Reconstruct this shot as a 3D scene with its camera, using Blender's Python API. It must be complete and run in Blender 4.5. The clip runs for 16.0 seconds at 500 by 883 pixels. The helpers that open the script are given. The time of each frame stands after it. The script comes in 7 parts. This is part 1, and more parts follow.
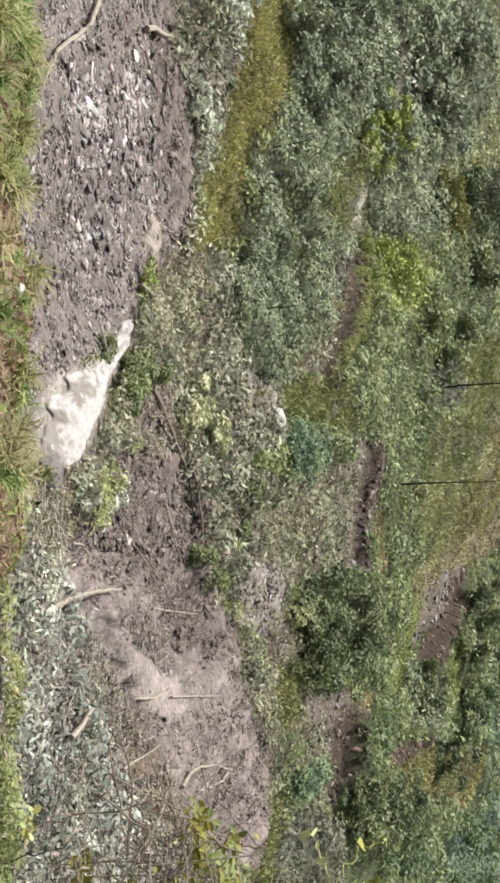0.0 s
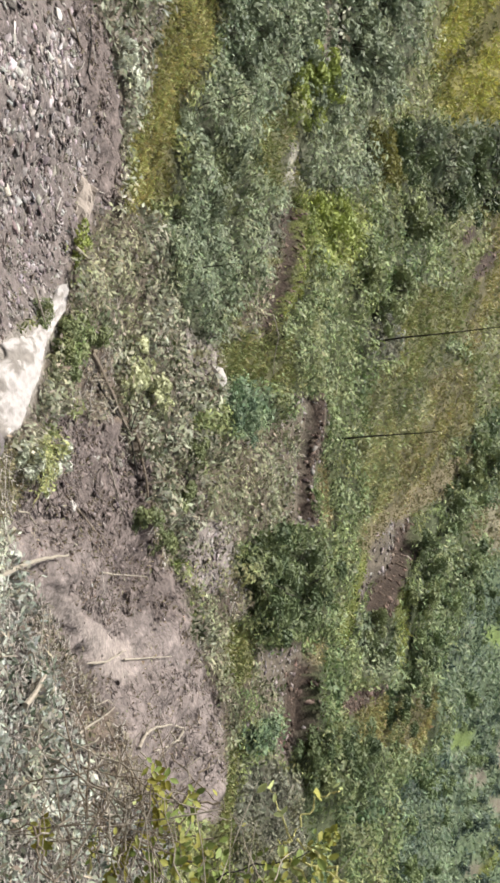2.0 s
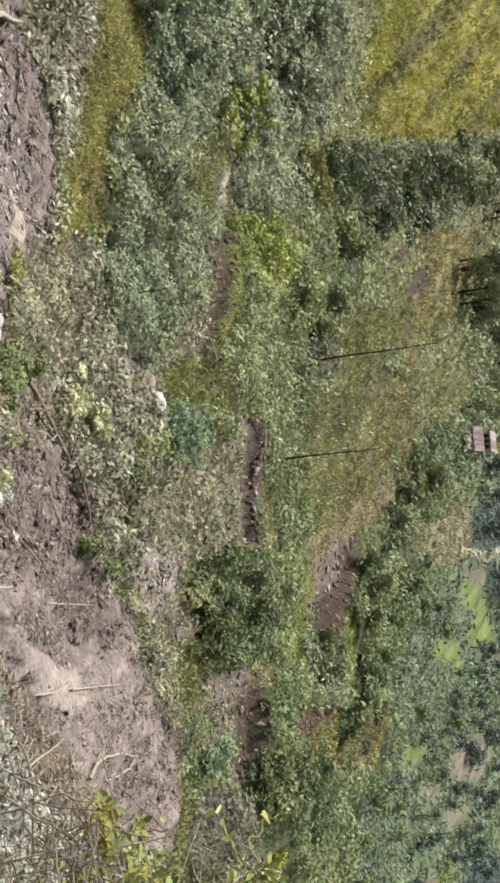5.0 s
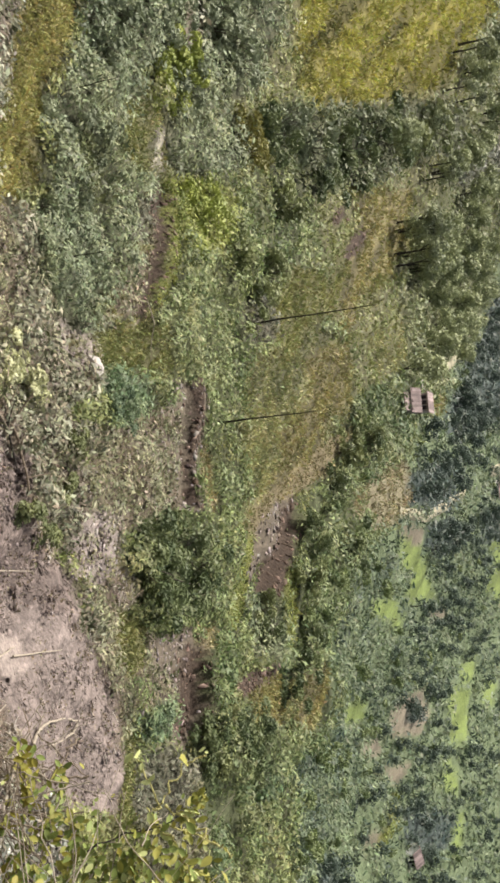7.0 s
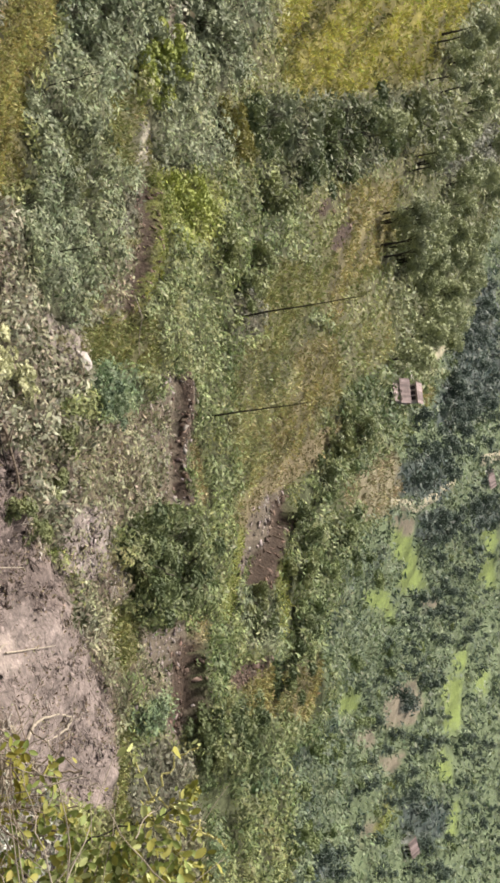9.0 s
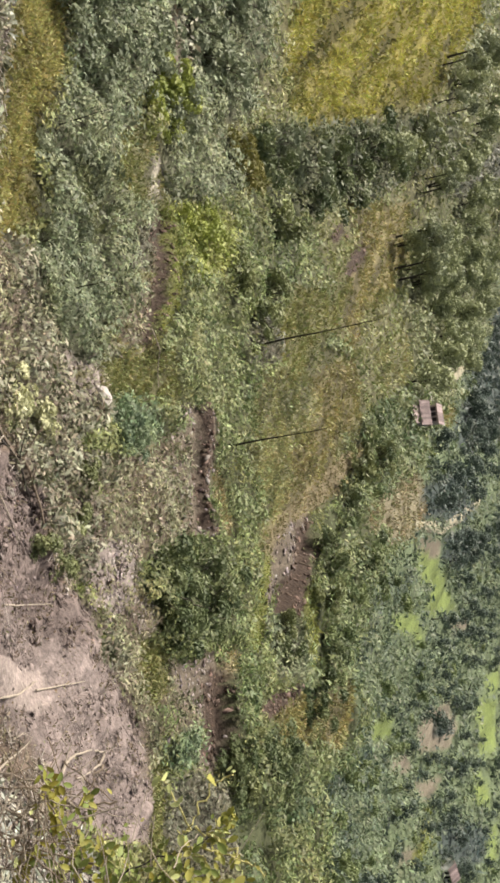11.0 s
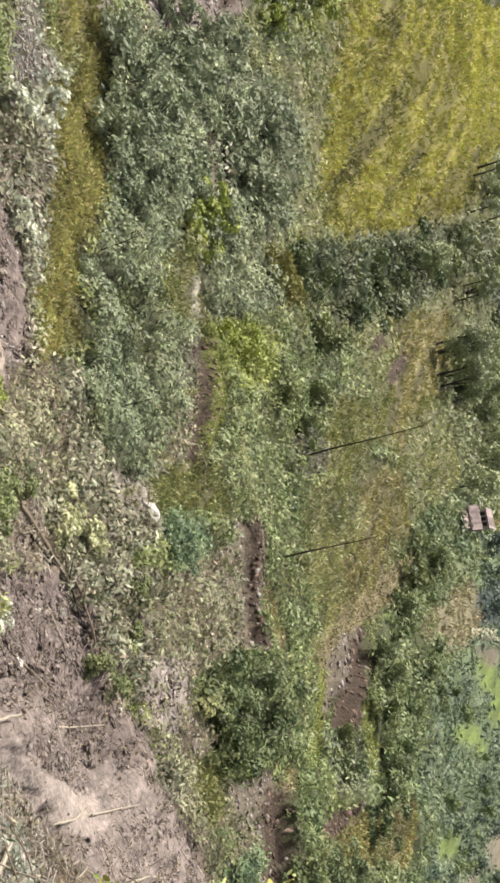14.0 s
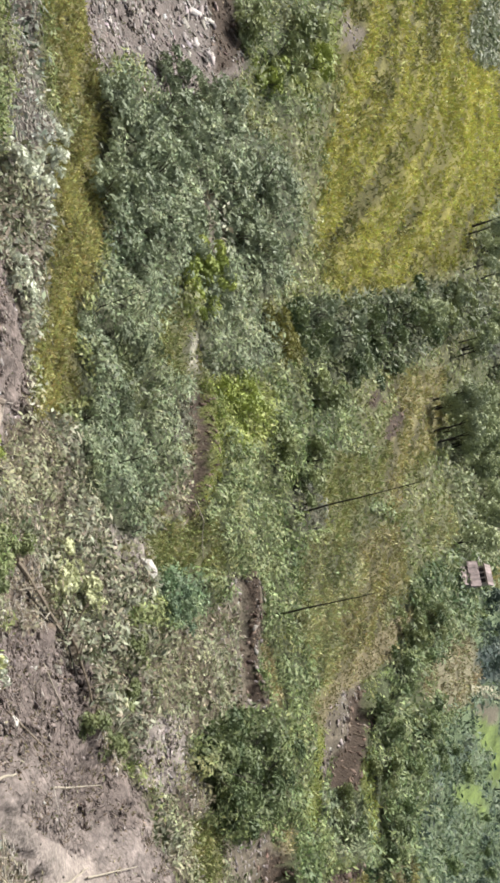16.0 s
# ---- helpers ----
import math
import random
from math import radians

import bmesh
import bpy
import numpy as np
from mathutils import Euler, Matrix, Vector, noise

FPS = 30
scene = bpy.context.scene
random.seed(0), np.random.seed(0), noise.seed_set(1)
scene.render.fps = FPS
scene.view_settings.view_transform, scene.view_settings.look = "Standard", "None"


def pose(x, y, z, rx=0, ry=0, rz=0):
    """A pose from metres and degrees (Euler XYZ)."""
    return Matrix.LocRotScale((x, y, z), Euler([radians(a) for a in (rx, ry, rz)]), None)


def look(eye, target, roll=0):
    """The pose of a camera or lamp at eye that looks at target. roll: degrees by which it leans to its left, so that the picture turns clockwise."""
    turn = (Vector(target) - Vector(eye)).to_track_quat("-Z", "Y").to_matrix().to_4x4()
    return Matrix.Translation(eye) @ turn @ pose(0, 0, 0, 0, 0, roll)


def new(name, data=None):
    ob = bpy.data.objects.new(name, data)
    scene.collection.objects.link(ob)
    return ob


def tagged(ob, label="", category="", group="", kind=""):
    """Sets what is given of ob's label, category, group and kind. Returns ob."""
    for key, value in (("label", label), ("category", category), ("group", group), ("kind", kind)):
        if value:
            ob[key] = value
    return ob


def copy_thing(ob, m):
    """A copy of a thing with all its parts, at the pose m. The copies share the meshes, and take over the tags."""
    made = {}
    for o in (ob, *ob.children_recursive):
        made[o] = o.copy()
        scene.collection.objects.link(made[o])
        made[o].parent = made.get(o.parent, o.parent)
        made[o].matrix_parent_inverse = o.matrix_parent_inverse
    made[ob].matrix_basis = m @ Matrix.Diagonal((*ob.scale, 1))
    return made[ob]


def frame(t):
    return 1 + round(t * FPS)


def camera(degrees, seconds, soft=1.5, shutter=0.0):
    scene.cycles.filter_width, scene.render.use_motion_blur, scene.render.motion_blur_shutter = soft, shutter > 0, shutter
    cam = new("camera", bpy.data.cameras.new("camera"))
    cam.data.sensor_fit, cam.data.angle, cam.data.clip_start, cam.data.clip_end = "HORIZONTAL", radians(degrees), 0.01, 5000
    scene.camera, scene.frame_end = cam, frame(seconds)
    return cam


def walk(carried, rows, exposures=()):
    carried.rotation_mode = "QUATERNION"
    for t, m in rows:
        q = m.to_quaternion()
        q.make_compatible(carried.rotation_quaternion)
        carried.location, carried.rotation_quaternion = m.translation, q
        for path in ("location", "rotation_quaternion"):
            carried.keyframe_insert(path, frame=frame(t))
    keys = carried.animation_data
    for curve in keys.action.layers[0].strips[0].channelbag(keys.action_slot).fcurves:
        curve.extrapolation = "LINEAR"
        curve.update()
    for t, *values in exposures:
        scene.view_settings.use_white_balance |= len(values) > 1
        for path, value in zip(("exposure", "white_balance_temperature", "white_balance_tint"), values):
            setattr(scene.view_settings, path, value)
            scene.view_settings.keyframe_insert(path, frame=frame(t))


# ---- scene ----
cam = camera(24.13, 16.0, soft=3.0)
walk(cam, [
    (0.0, pose(0.000, 0.000, 90.000, 4.778, -58.569, 88.654)),
    (0.5, pose(0.000, 0.000, 90.000, 5.471, -58.541, 86.975)),
    (1.0, pose(0.000, 0.000, 90.000, 6.672, -59.539, 85.433)),
    (1.5, pose(0.000, 0.000, 90.000, 7.029, -60.225, 84.030)),
    (2.0, pose(0.000, 0.000, 90.000, 7.319, -61.132, 83.418)),
    (2.5, pose(0.000, 0.000, 90.000, 8.140, -61.524, 81.616)),
    (3.0, pose(0.000, 0.000, 90.000, 9.466, -60.980, 81.232)),
    (3.5, pose(0.000, 0.000, 90.000, 10.628, -60.952, 80.691)),
    (4.0, pose(0.000, 0.000, 90.000, 11.723, -60.859, 80.439)),
    (4.5, pose(0.000, 0.000, 90.015, 12.164, -61.597, 80.563)),
    (5.0, pose(0.000, 0.000, 90.030, 13.118, -63.589, 78.115)),
    (5.2, pose(0.006, 0.000, 90.040, 13.493, -64.187, 76.514)),
    (7.5, pose(0.075, 0.000, 90.150, 15.000, -66.422, 74.132)),
    (8.0, pose(0.075, 0.000, 90.150, 15.665, -66.410, 73.133)),
    (8.5, pose(0.075, 0.000, 90.150, 16.809, -66.380, 72.036)),
    (9.0, pose(0.075, 0.000, 90.150, 16.395, -66.490, 72.211)),
    (11.3, pose(0.098, 0.000, 90.141, 22.898, -64.723, 66.746)),
    (11.5, pose(0.100, 0.000, 90.140, 23.972, -64.807, 65.574)),
    (12.0, pose(0.110, 0.000, 90.139, 26.306, -63.610, 64.416)),
    (12.5, pose(0.120, 0.000, 90.138, 26.780, -62.627, 64.185)),
    (13.0, pose(0.145, 0.000, 90.137, 26.949, -62.253, 62.895)),
    (13.5, pose(0.170, 0.000, 90.136, 29.642, -61.892, 63.792)),
    (14.0, pose(0.176, 0.000, 90.134, 29.208, -61.724, 65.692)),
    (14.5, pose(0.182, 0.000, 90.133, 30.684, -61.897, 64.610)),
    (15.0, pose(0.188, 0.000, 90.132, 30.820, -61.637, 65.315)),
    (15.5, pose(0.194, 0.000, 90.131, 31.826, -61.504, 65.136)),
    (16.0, pose(0.200, 0.000, 90.130, 32.229, -61.778, 65.392)),
], exposures=[(0.0, 0.74, 6200, 8.0), (3.0, 0.76, 6320, 8.0), (5.0, 0.78, 6400, 8.5), (7.5, 0.81, 6750, 11.0), (11.5, 0.81, 6850, 12.5), (12.0, 0.96, 6850, 11.5), (14.0, 0.94, 6650, 9.0), (16.0, 0.90, 6300, 6.0)])

# ---- daylight: thin high cloud, soft sun from the far left
world = bpy.data.worlds.new("overcast_sky")
scene.world = world
world.use_nodes = True
wn = world.node_tree
wn.nodes.clear()
sky = wn.nodes.new("ShaderNodeTexSky")
sky.sky_type = "NISHITA"
sky.sun_disc = False
sky.sun_elevation = radians(52)
sky.sun_rotation = radians(-40)
sky.air_density = 1.0
sky.dust_density = 6.0
wbg = wn.nodes.new("ShaderNodeBackground")
wbg.inputs["Strength"].default_value = 0.071
wout = wn.nodes.new("ShaderNodeOutputWorld")
veil = wn.nodes.new("ShaderNodeHueSaturation")
veil.inputs["Saturation"].default_value = 0.55
wn.links.new(sky.outputs[0], veil.inputs["Color"])
wn.links.new(veil.outputs[0], wbg.inputs["Color"])
wn.links.new(wbg.outputs[0], wout.inputs["Surface"])
sun = new("sun", bpy.data.lights.new("sun", "SUN"))
sun.data.energy = 3.88
sun.data.angle = radians(8)
sun.data.color = (1.0, 0.95, 0.87)
sun.matrix_world = look((-40, 48, 80), (0, 0, 0))


# ---- materials
def surface(name, tint=None, attribute="", rough=0.9, grains=((6.0, 0.35), (0.7, 0.3)), bump=0.0, bump_scale=12.0,
            random_value=0.0, island=False, translucent=0.0, metallic=0.0):
    """A matt procedural material: base colour (a colour or a colour attribute), varied by noise at several scales."""
    m = bpy.data.materials.new(name)
    m.use_nodes = True
    nt = m.node_tree
    nt.nodes.clear()
    out = nt.nodes.new("ShaderNodeOutputMaterial")
    bsdf = nt.nodes.new("ShaderNodeBsdfPrincipled")
    bsdf.inputs["Roughness"].default_value = rough
    bsdf.inputs["Metallic"].default_value = metallic
    bsdf.inputs["Specular IOR Level"].default_value = 0.25
    coords = nt.nodes.new("ShaderNodeNewGeometry").outputs["Position"]
    if attribute:
        at = nt.nodes.new("ShaderNodeAttribute")
        at.attribute_name = attribute
        colour = at.outputs["Color"]
    else:
        rgb = nt.nodes.new("ShaderNodeRGB")
        rgb.outputs[0].default_value = (*tint, 1)
        colour = rgb.outputs[0]
    for scale, amount in grains:
        tex = nt.nodes.new("ShaderNodeTexNoise")
        tex.inputs["Scale"].default_value = scale
        tex.inputs["Detail"].default_value = 4.0
        tex.inputs["Roughness"].default_value = 0.65
        nt.links.new(coords, tex.inputs["Vector"])
        ramp = nt.nodes.new("ShaderNodeMapRange")
        ramp.inputs["From Min"].default_value = 0.3
        ramp.inputs["From Max"].default_value = 0.7
        ramp.inputs["To Min"].default_value = 1 - amount
        ramp.inputs["To Max"].default_value = 1 + amount
        nt.links.new(tex.outputs["Fac"], ramp.inputs["Value"])
        mul = nt.nodes.new("ShaderNodeVectorMath")
        mul.operation = "SCALE"
        nt.links.new(colour, mul.inputs[0])
        nt.links.new(ramp.outputs[0], mul.inputs["Scale"])
        colour = mul.outputs[0]
    if random_value:
        if island:
            rnd = nt.nodes.new("ShaderNodeNewGeometry").outputs["Random Per Island"]
        else:
            rnd = nt.nodes.new("ShaderNodeObjectInfo").outputs["Random"]
        ramp = nt.nodes.new("ShaderNodeMapRange")
        ramp.inputs["To Min"].default_value = 1 - random_value
        ramp.inputs["To Max"].default_value = 1 + random_value
        nt.links.new(rnd, ramp.inputs["Value"])
        mul = nt.nodes.new("ShaderNodeVectorMath")
        mul.operation = "SCALE"
        nt.links.new(colour, mul.inputs[0])
        nt.links.new(ramp.outputs[0], mul.inputs["Scale"])
        colour = mul.outputs[0]
    nt.links.new(colour, bsdf.inputs["Base Color"])
    if bump:
        tex = nt.nodes.new("ShaderNodeTexNoise")
        tex.inputs["Scale"].default_value = bump_scale
        tex.inputs["Detail"].default_value = 5.0
        nt.links.new(coords, tex.inputs["Vector"])
        bn = nt.nodes.new("ShaderNodeBump")
        bn.inputs["Strength"].default_value = 0.8
        bn.inputs["Distance"].default_value = bump
        nt.links.new(tex.outputs["Fac"], bn.inputs["Height"])
        nt.links.new(bn.outputs[0], bsdf.inputs["Normal"])
    last = bsdf.outputs[0]
    if translucent:
        tr = nt.nodes.new("ShaderNodeBsdfTranslucent")
        nt.links.new(colour, tr.inputs["Color"])
        mix = nt.nodes.new("ShaderNodeMixShader")
        mix.inputs[0].default_value = translucent
        nt.links.new(last, mix.inputs[1])
        nt.links.new(tr.outputs[0], mix.inputs[2])
        last = mix.outputs[0]
    nt.links.new(last, out.inputs["Surface"])
    return m


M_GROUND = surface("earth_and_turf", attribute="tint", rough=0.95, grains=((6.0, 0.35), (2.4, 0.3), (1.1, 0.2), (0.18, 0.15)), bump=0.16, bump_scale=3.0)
M_LEAF = surface("leaves", attribute="tint", rough=0.55, grains=((0.5, 0.18),), translucent=0.2)
M_BLADE = surface("grass_blades", attribute="tint", rough=0.6, grains=((0.5, 0.15),), translucent=0.25)
M_STONE = surface("broken_stone", attribute="tint", rough=0.85, grains=((9.0, 0.2), (2.0, 0.15)), bump=0.02, bump_scale=18)
M_ROCK = surface("pale_rock", attribute="tint", rough=0.8, grains=((7.0, 0.12), (1.3, 0.14)), bump=0.05, bump_scale=6.0)
M_BARK = surface("grey_bark", (0.10, 0.085, 0.07), rough=0.9, grains=((8.0, 0.3), (1.5, 0.2)))
M_DARKBARK = surface("dark_bark", (0.035, 0.03, 0.026), rough=0.9, grains=((8.0, 0.3),))
M_DEADWOOD = surface("bleached_dead_wood", (0.31, 0.27, 0.215), rough=0.8, grains=((14.0, 0.2), (2.5, 0.15)))
M_BROWNWOOD = surface("weathered_brown_wood", (0.20, 0.16, 0.12), rough=0.85, grains=((14.0, 0.25), (2.5, 0.15)))
M_TWIG = surface("yellow_green_twig", (0.46, 0.43, 0.18), rough=0.6, grains=((20.0, 0.2),))
M_TILE = surface("brown_roof_tiles", (0.30, 0.235, 0.225), rough=0.8, grains=((4.0, 0.2), (0.8, 0.2)), random_value=0.45)
M_PLASTER = surface("grey_plaster", (0.34, 0.31, 0.29), rough=0.9, grains=((3.0, 0.15), (0.6, 0.15)))
M_WHITEWASH = surface("white_wall", (0.75, 0.74, 0.72), rough=0.8, grains=((3.0, 0.08), (0.6, 0.08)))
M_DARKHOLE = surface("dark_window_glass", (0.02, 0.02, 0.022), rough=0.2, grains=((2.0, 0.2),))


# ---- small tools
def sstep(a, b, x):
    t = np.clip((x - a) / (b - a), 0, 1)
    return t * t * (3 - 2 * t)


def hashed(i, j, seed):
    v = np.sin(i * 127.1 + j * 311.7 + seed * 74.7) * 43758.5453
    return v - np.floor(v)


def vnoise(x, y, seed=0):
    """Smooth value noise, 0 to 1."""
    i, j = np.floor(x), np.floor(y)
    u, v = x - i, y - j
    u, v = u * u * (3 - 2 * u), v * v * (3 - 2 * v)
    a, b = hashed(i, j, seed), hashed(i + 1, j, seed)
    c, d = hashed(i, j + 1, seed), hashed(i + 1, j + 1, seed)
    return (a * (1 - u) + b * u) * (1 - v) + (c * (1 - u) + d * u) * v


def fractal(x, y, seed=0):
    return 0.5 * vnoise(x, y, seed) + 0.3 * vnoise(x * 2.1, y * 2.1, seed + 1) + 0.2 * vnoise(x * 4.3, y * 4.3, seed + 2)


def mesh_from(name, verts, faces, tints=None, smooth=False):
    """A mesh from numpy arrays; faces all of one size."""
    me = bpy.data.meshes.new(name)
    n, k = faces.shape
    me.vertices.add(len(verts))
    me.vertices.foreach_set("co", np.ascontiguousarray(verts, np.float32).ravel())
    me.loops.add(n * k)
    me.loops.foreach_set("vertex_index", np.ascontiguousarray(faces, np.int32).ravel())
    me.polygons.add(n)
    me.polygons.foreach_set("loop_start", np.arange(0, n * k, k, dtype=np.int32))
    if tints is not None:
        at = me.color_attributes.new("tint", "FLOAT_COLOR", "POINT")
        rgba = np.ones((len(verts), 4), np.float32)
        rgba[:, :3] = tints
        at.data.foreach_set("color", rgba.ravel())
    me.update(calc_edges=True)
    me.validate()
    if smooth:
        me.polygons.foreach_set("use_smooth", np.ones(n, bool))
    return me


def part_mesh(name, me, material, parent=None, label=""):
    ob = new(name, me)
    if material and not me.materials:
        me.materials.append(material)
    if parent:
        ob.parent = parent
    if label:
        ob["label"] = label
    return ob


def part(name, bm, material, parent=None, label="", tint=None):
    me = bpy.data.meshes.new(name)
    bm.to_mesh(me)
    bm.free()
    if tint is not None:
        at = me.color_attributes.new("tint", "FLOAT_COLOR", "POINT")
        at.data.foreach_set("color", np.tile(np.array((*tint, 1.0), np.float32), len(me.vertices)))
    return part_mesh(name, me, material, parent, label)


def tube(bm, points, radii, sides=6):
    """A tapered tube through points."""
    rings = []
    for k, p in enumerate(points):
        p = Vector(p)
        a = Vector(points[max(k - 1, 0)])
        b = Vector(points[min(k + 1, len(points) - 1)])
        d = (b - a).normalized()
        u = d.orthogonal().normalized()
        w = d.cross(u)
        rings.append([bm.verts.new(p + radii[k] * (u * math.cos(6.2832 * s / sides) + w * math.sin(6.2832 * s / sides))) for s in range(sides)])
    for r0, r1 in zip(rings, rings[1:]):
        for s in range(sides):
            bm.faces.new((r0[s], r0[(s + 1) % sides], r1[(s + 1) % sides], r1[s]))
    bm.faces.new(rings[0][::-1])
    bm.faces.new(rings[-1])


def box(bm, x0, x1, y0, y1, z0, z1):
    v = [bm.verts.new((x, y, z)) for z in (z0, z1) for y in (y0, y1) for x in (x0, x1)]
    for f in ((0, 2, 3, 1), (4, 5, 7, 6), (0, 1, 5, 4), (2, 6, 7, 3), (0, 4, 6, 2), (1, 3, 7, 5)):
        bm.faces.new([v[k] for k in f])


def leaves_at(centres, dirs, length, width, rng, droop=0.0):
    """Rhombic leaves (two triangles each) at centres, pointing along dirs: verts and quad faces."""
    n = len(centres)
    side = np.cross(dirs, rng.normal(size=(n, 3)))
    side /= np.linalg.norm(side, axis=1, keepdims=True) + 1e-9
    L, W = length[:, None], width[:, None]
    v = np.empty((n, 4, 3))
    v[:, 0] = centres - dirs * L * 0.5
    v[:, 1] = centres + side * W * 0.5 + dirs * L * 0.08
    v[:, 2] = centres + dirs * L * 0.5
    v[:, 3] = centres - side * W * 0.5 + dirs * L * 0.08
    v[:, 2, 2] -= droop * length
    f = np.arange(n * 4).reshape(n, 4)
    return v.reshape(-1, 3), f


# ---- the lie of the land
EYE_LEVEL = 90.0
PROFILE_Y = [-4000, -300, -60, -8, 0, 1.3, 3, 6, 9, 10.2, 14, 25, 36, 48, 62, 78, 94, 114, 139, 180, 246, 318, 408, 528, 800, 1500, 4200]
PROFILE_Z = [120, 70, 9, 0.2, -1.65, -2.3, -3.9, -6.1, -8.6, -10.2, -15.5, -26.3, -33, -38, -42, -45, -47.7, -50.8, -53.5, -58.5, -66, -73, -79, -84, -88, -90, -90]
SCARPS = [(-26.1, 102.7, -12.6, 89.8, 1.5), (-6.6, 100.6, 5.0, 98.5, 1.5), (8.2, 139.5, 16.0, 121.9, 2.0), (17.0, 95.5, 26.8, 92.5, 1.5), (-3.4, 59.8, 4.4, 61.7, 1.0), (3.8, 44.2, 10.6, 52.4, 0.55)]


def height(x, y):
    """Ground level: a steep brow under the viewer, then a falling slope with low scarps, then a valley floor."""
    x, y = np.asarray(x, float), np.asarray(y, float)
    z = np.interp(y, PROFILE_Y, PROFILE_Z)
    for o in (-1.0, 1.0):
        z = z + np.interp(y + o * 0.06 * np.abs(y), PROFILE_Y, PROFILE_Z)
    z = z / 3
    z = z - 22 * sstep(5, 95, x) * sstep(60, 210, y)
    z = z + 16 * sstep(20, 110, -x) * sstep(110, 300, y)
    z = z + 0.42 * np.exp(-((y - 9.0) / 1.3) ** 2) * sstep(-6.5, -4.5, x) * sstep(0.9, 0.1, x) * (1 + 0.25 * np.sin(x * 2.3))
    a = sstep(20, 45, y)
    z = z + a * (0.45 * np.sin(x * 0.21 + 1.3) * np.sin(y * 0.17 + 0.4) + 0.3 * np.sin(x * 0.47 + y * 0.23) + 0.22 * np.sin(y * 0.52 - x * 0.31 + 2.0))
    for x0, y0, x1, y1, rise in SCARPS:
        dx, dy = x1 - x0, y1 - y0
        run = math.hypot(dx, dy)
        ux, uy = dx / run, dy / run
        along = (x - x0) * ux + (y - y0) * uy
        across = -(x - x0) * uy + (y - y0) * ux
        m = sstep(-2.5, 1.5, along) * sstep(-2.5, 1.5, run - along)
        z = z + rise * m * sstep(-0.7, 0.7, across) * np.exp(-np.maximum(across, 0) / 9)
    return EYE_LEVEL + z


def lie(x, y):
    '''How steeply the ground rises along x and along y.'''
    x, y = np.asarray(x, float), np.asarray(y, float)
    return (height(x + 0.4, y) - height(x - 0.4, y)) / 0.8, (height(x, y + 0.4) - height(x, y - 0.4)) / 0.8


def ground_z(x, y):
    return float(height(x, y))


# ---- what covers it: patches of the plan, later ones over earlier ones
PATCHES = []


def patch(kind, *corners):
    PATCHES.append((kind, corners))


patch("green", (-13.8, 77.9), (-25.3, 101.6), (-42.0, 164), (75.0, 233), (25.9, 71.9), (16.5, 78.4), (3.6, 77.1))
patch("slope", (-5.8, 176), (-13.3, 240), (-9.2, 293), (0.9, 237), (13.9, 221), (23.4, 194), (24.7, 166), (30.4, 156), (48.7, 198), (40.5, 133.8), (38.5, 104.7), (38.5, 92.6), (29.8, 91.7), (26.8, 110.0), (20.8, 124.8), (12.2, 135.3), (2.8, 167))
patch("valley", (-80.5, 429), (-54.9, 410), (-31.9, 379), (-9.2, 293), (0.9, 237), (13.9, 221), (21.5, 195), (24.7, 166), (30.4, 156), (47.6, 193), (39.5, 135.3), (39.2, 106.6), (39.2, 94.4), (44.2, 81.0), (760, 1500), (-227, 1483))
patch("litter", (-54.9, 70.6), (-58.8, 77.6), (-44.1, 72.3), (-43.9, 77.9), (-32.2, 69.8), (-25.2, 65.5), (-17.8, 61.0), (-15.9, 58.1), (-15.7, 56.3))
patch("scree", (-24.3, 32.4), (-27.2, 37.0), (-39.8, 59.3), (-29.9, 64.8), (-21.8, 63.2), (-17.0, 59.2), (-12.5, 51.9), (-10.2, 50.7), (-6.8, 41.6), (-4.1, 40.5), (-1.9, 36.6), (-0.4, 32.7))
patch("litter", (-2.6, 32.8), (-2.0, 35.2), (0.5, 39.8), (4.9, 44.1), (8.9, 49.2), (12.9, 53.3), (18.9, 58.7), (22.8, 61.9), (28.8, 61.0), (16.9, 32.5))
patch("scrubpale", (-30.8, 59.7), (-36.4, 62.8), (-41.1, 72.9), (-30.1, 67.6), (-25.2, 65.5), (-17.8, 60.8), (-17.2, 69.0), (-11.2, 71.7), (-11.6, 82.4), (-5.9, 78.8), (-3.7, 68.5), (-1.1, 81.2), (4.0, 76.9), (5.7, 69.7), (3.3, 61.4), (-2.3, 59.8), (-4.3, 57.8), (-4.6, 51.6), (-1.5, 41.9), (1.0, 39.9), (-0.9, 36.4), (-5.0, 45.5), (-9.8, 50.9), (-12.5, 51.9), (-17.0, 59.2), (-22.8, 62.7))
patch("tanscrub", (-5.1, 45.0), (-8.6, 51.5), (-7.7, 57.0), (-4.5, 60.4), (-3.9, 50.8))
patch("scrubgreen", (-6.4, 47.8), (-9.3, 51.5), (-8.5, 55.4), (-6.4, 52.6))
patch("tanscrub", (-12.6, 52.6), (-16.4, 57.7), (-16.9, 62.2), (-13.1, 63.4), (-8.5, 61.7), (-8.3, 54.4), (-9.9, 51.5))
patch("scrubpale", (-4.2, 61.1), (-3.3, 67.7), (1.7, 69.3), (3.8, 63.6), (0.1, 60.7))
patch("soil", (1.5, 40.9), (-0.3, 48.0), (-3.2, 48.0), (-4.3, 57.8), (-1.3, 60.2), (3.0, 61.9), (6.2, 67.2), (11.0, 69.1), (15.5, 77.2), (21.0, 79.3), (26.4, 75.0), (23.1, 66.2), (18.9, 58.7), (12.9, 53.3), (8.1, 48.1), (4.9, 44.1))
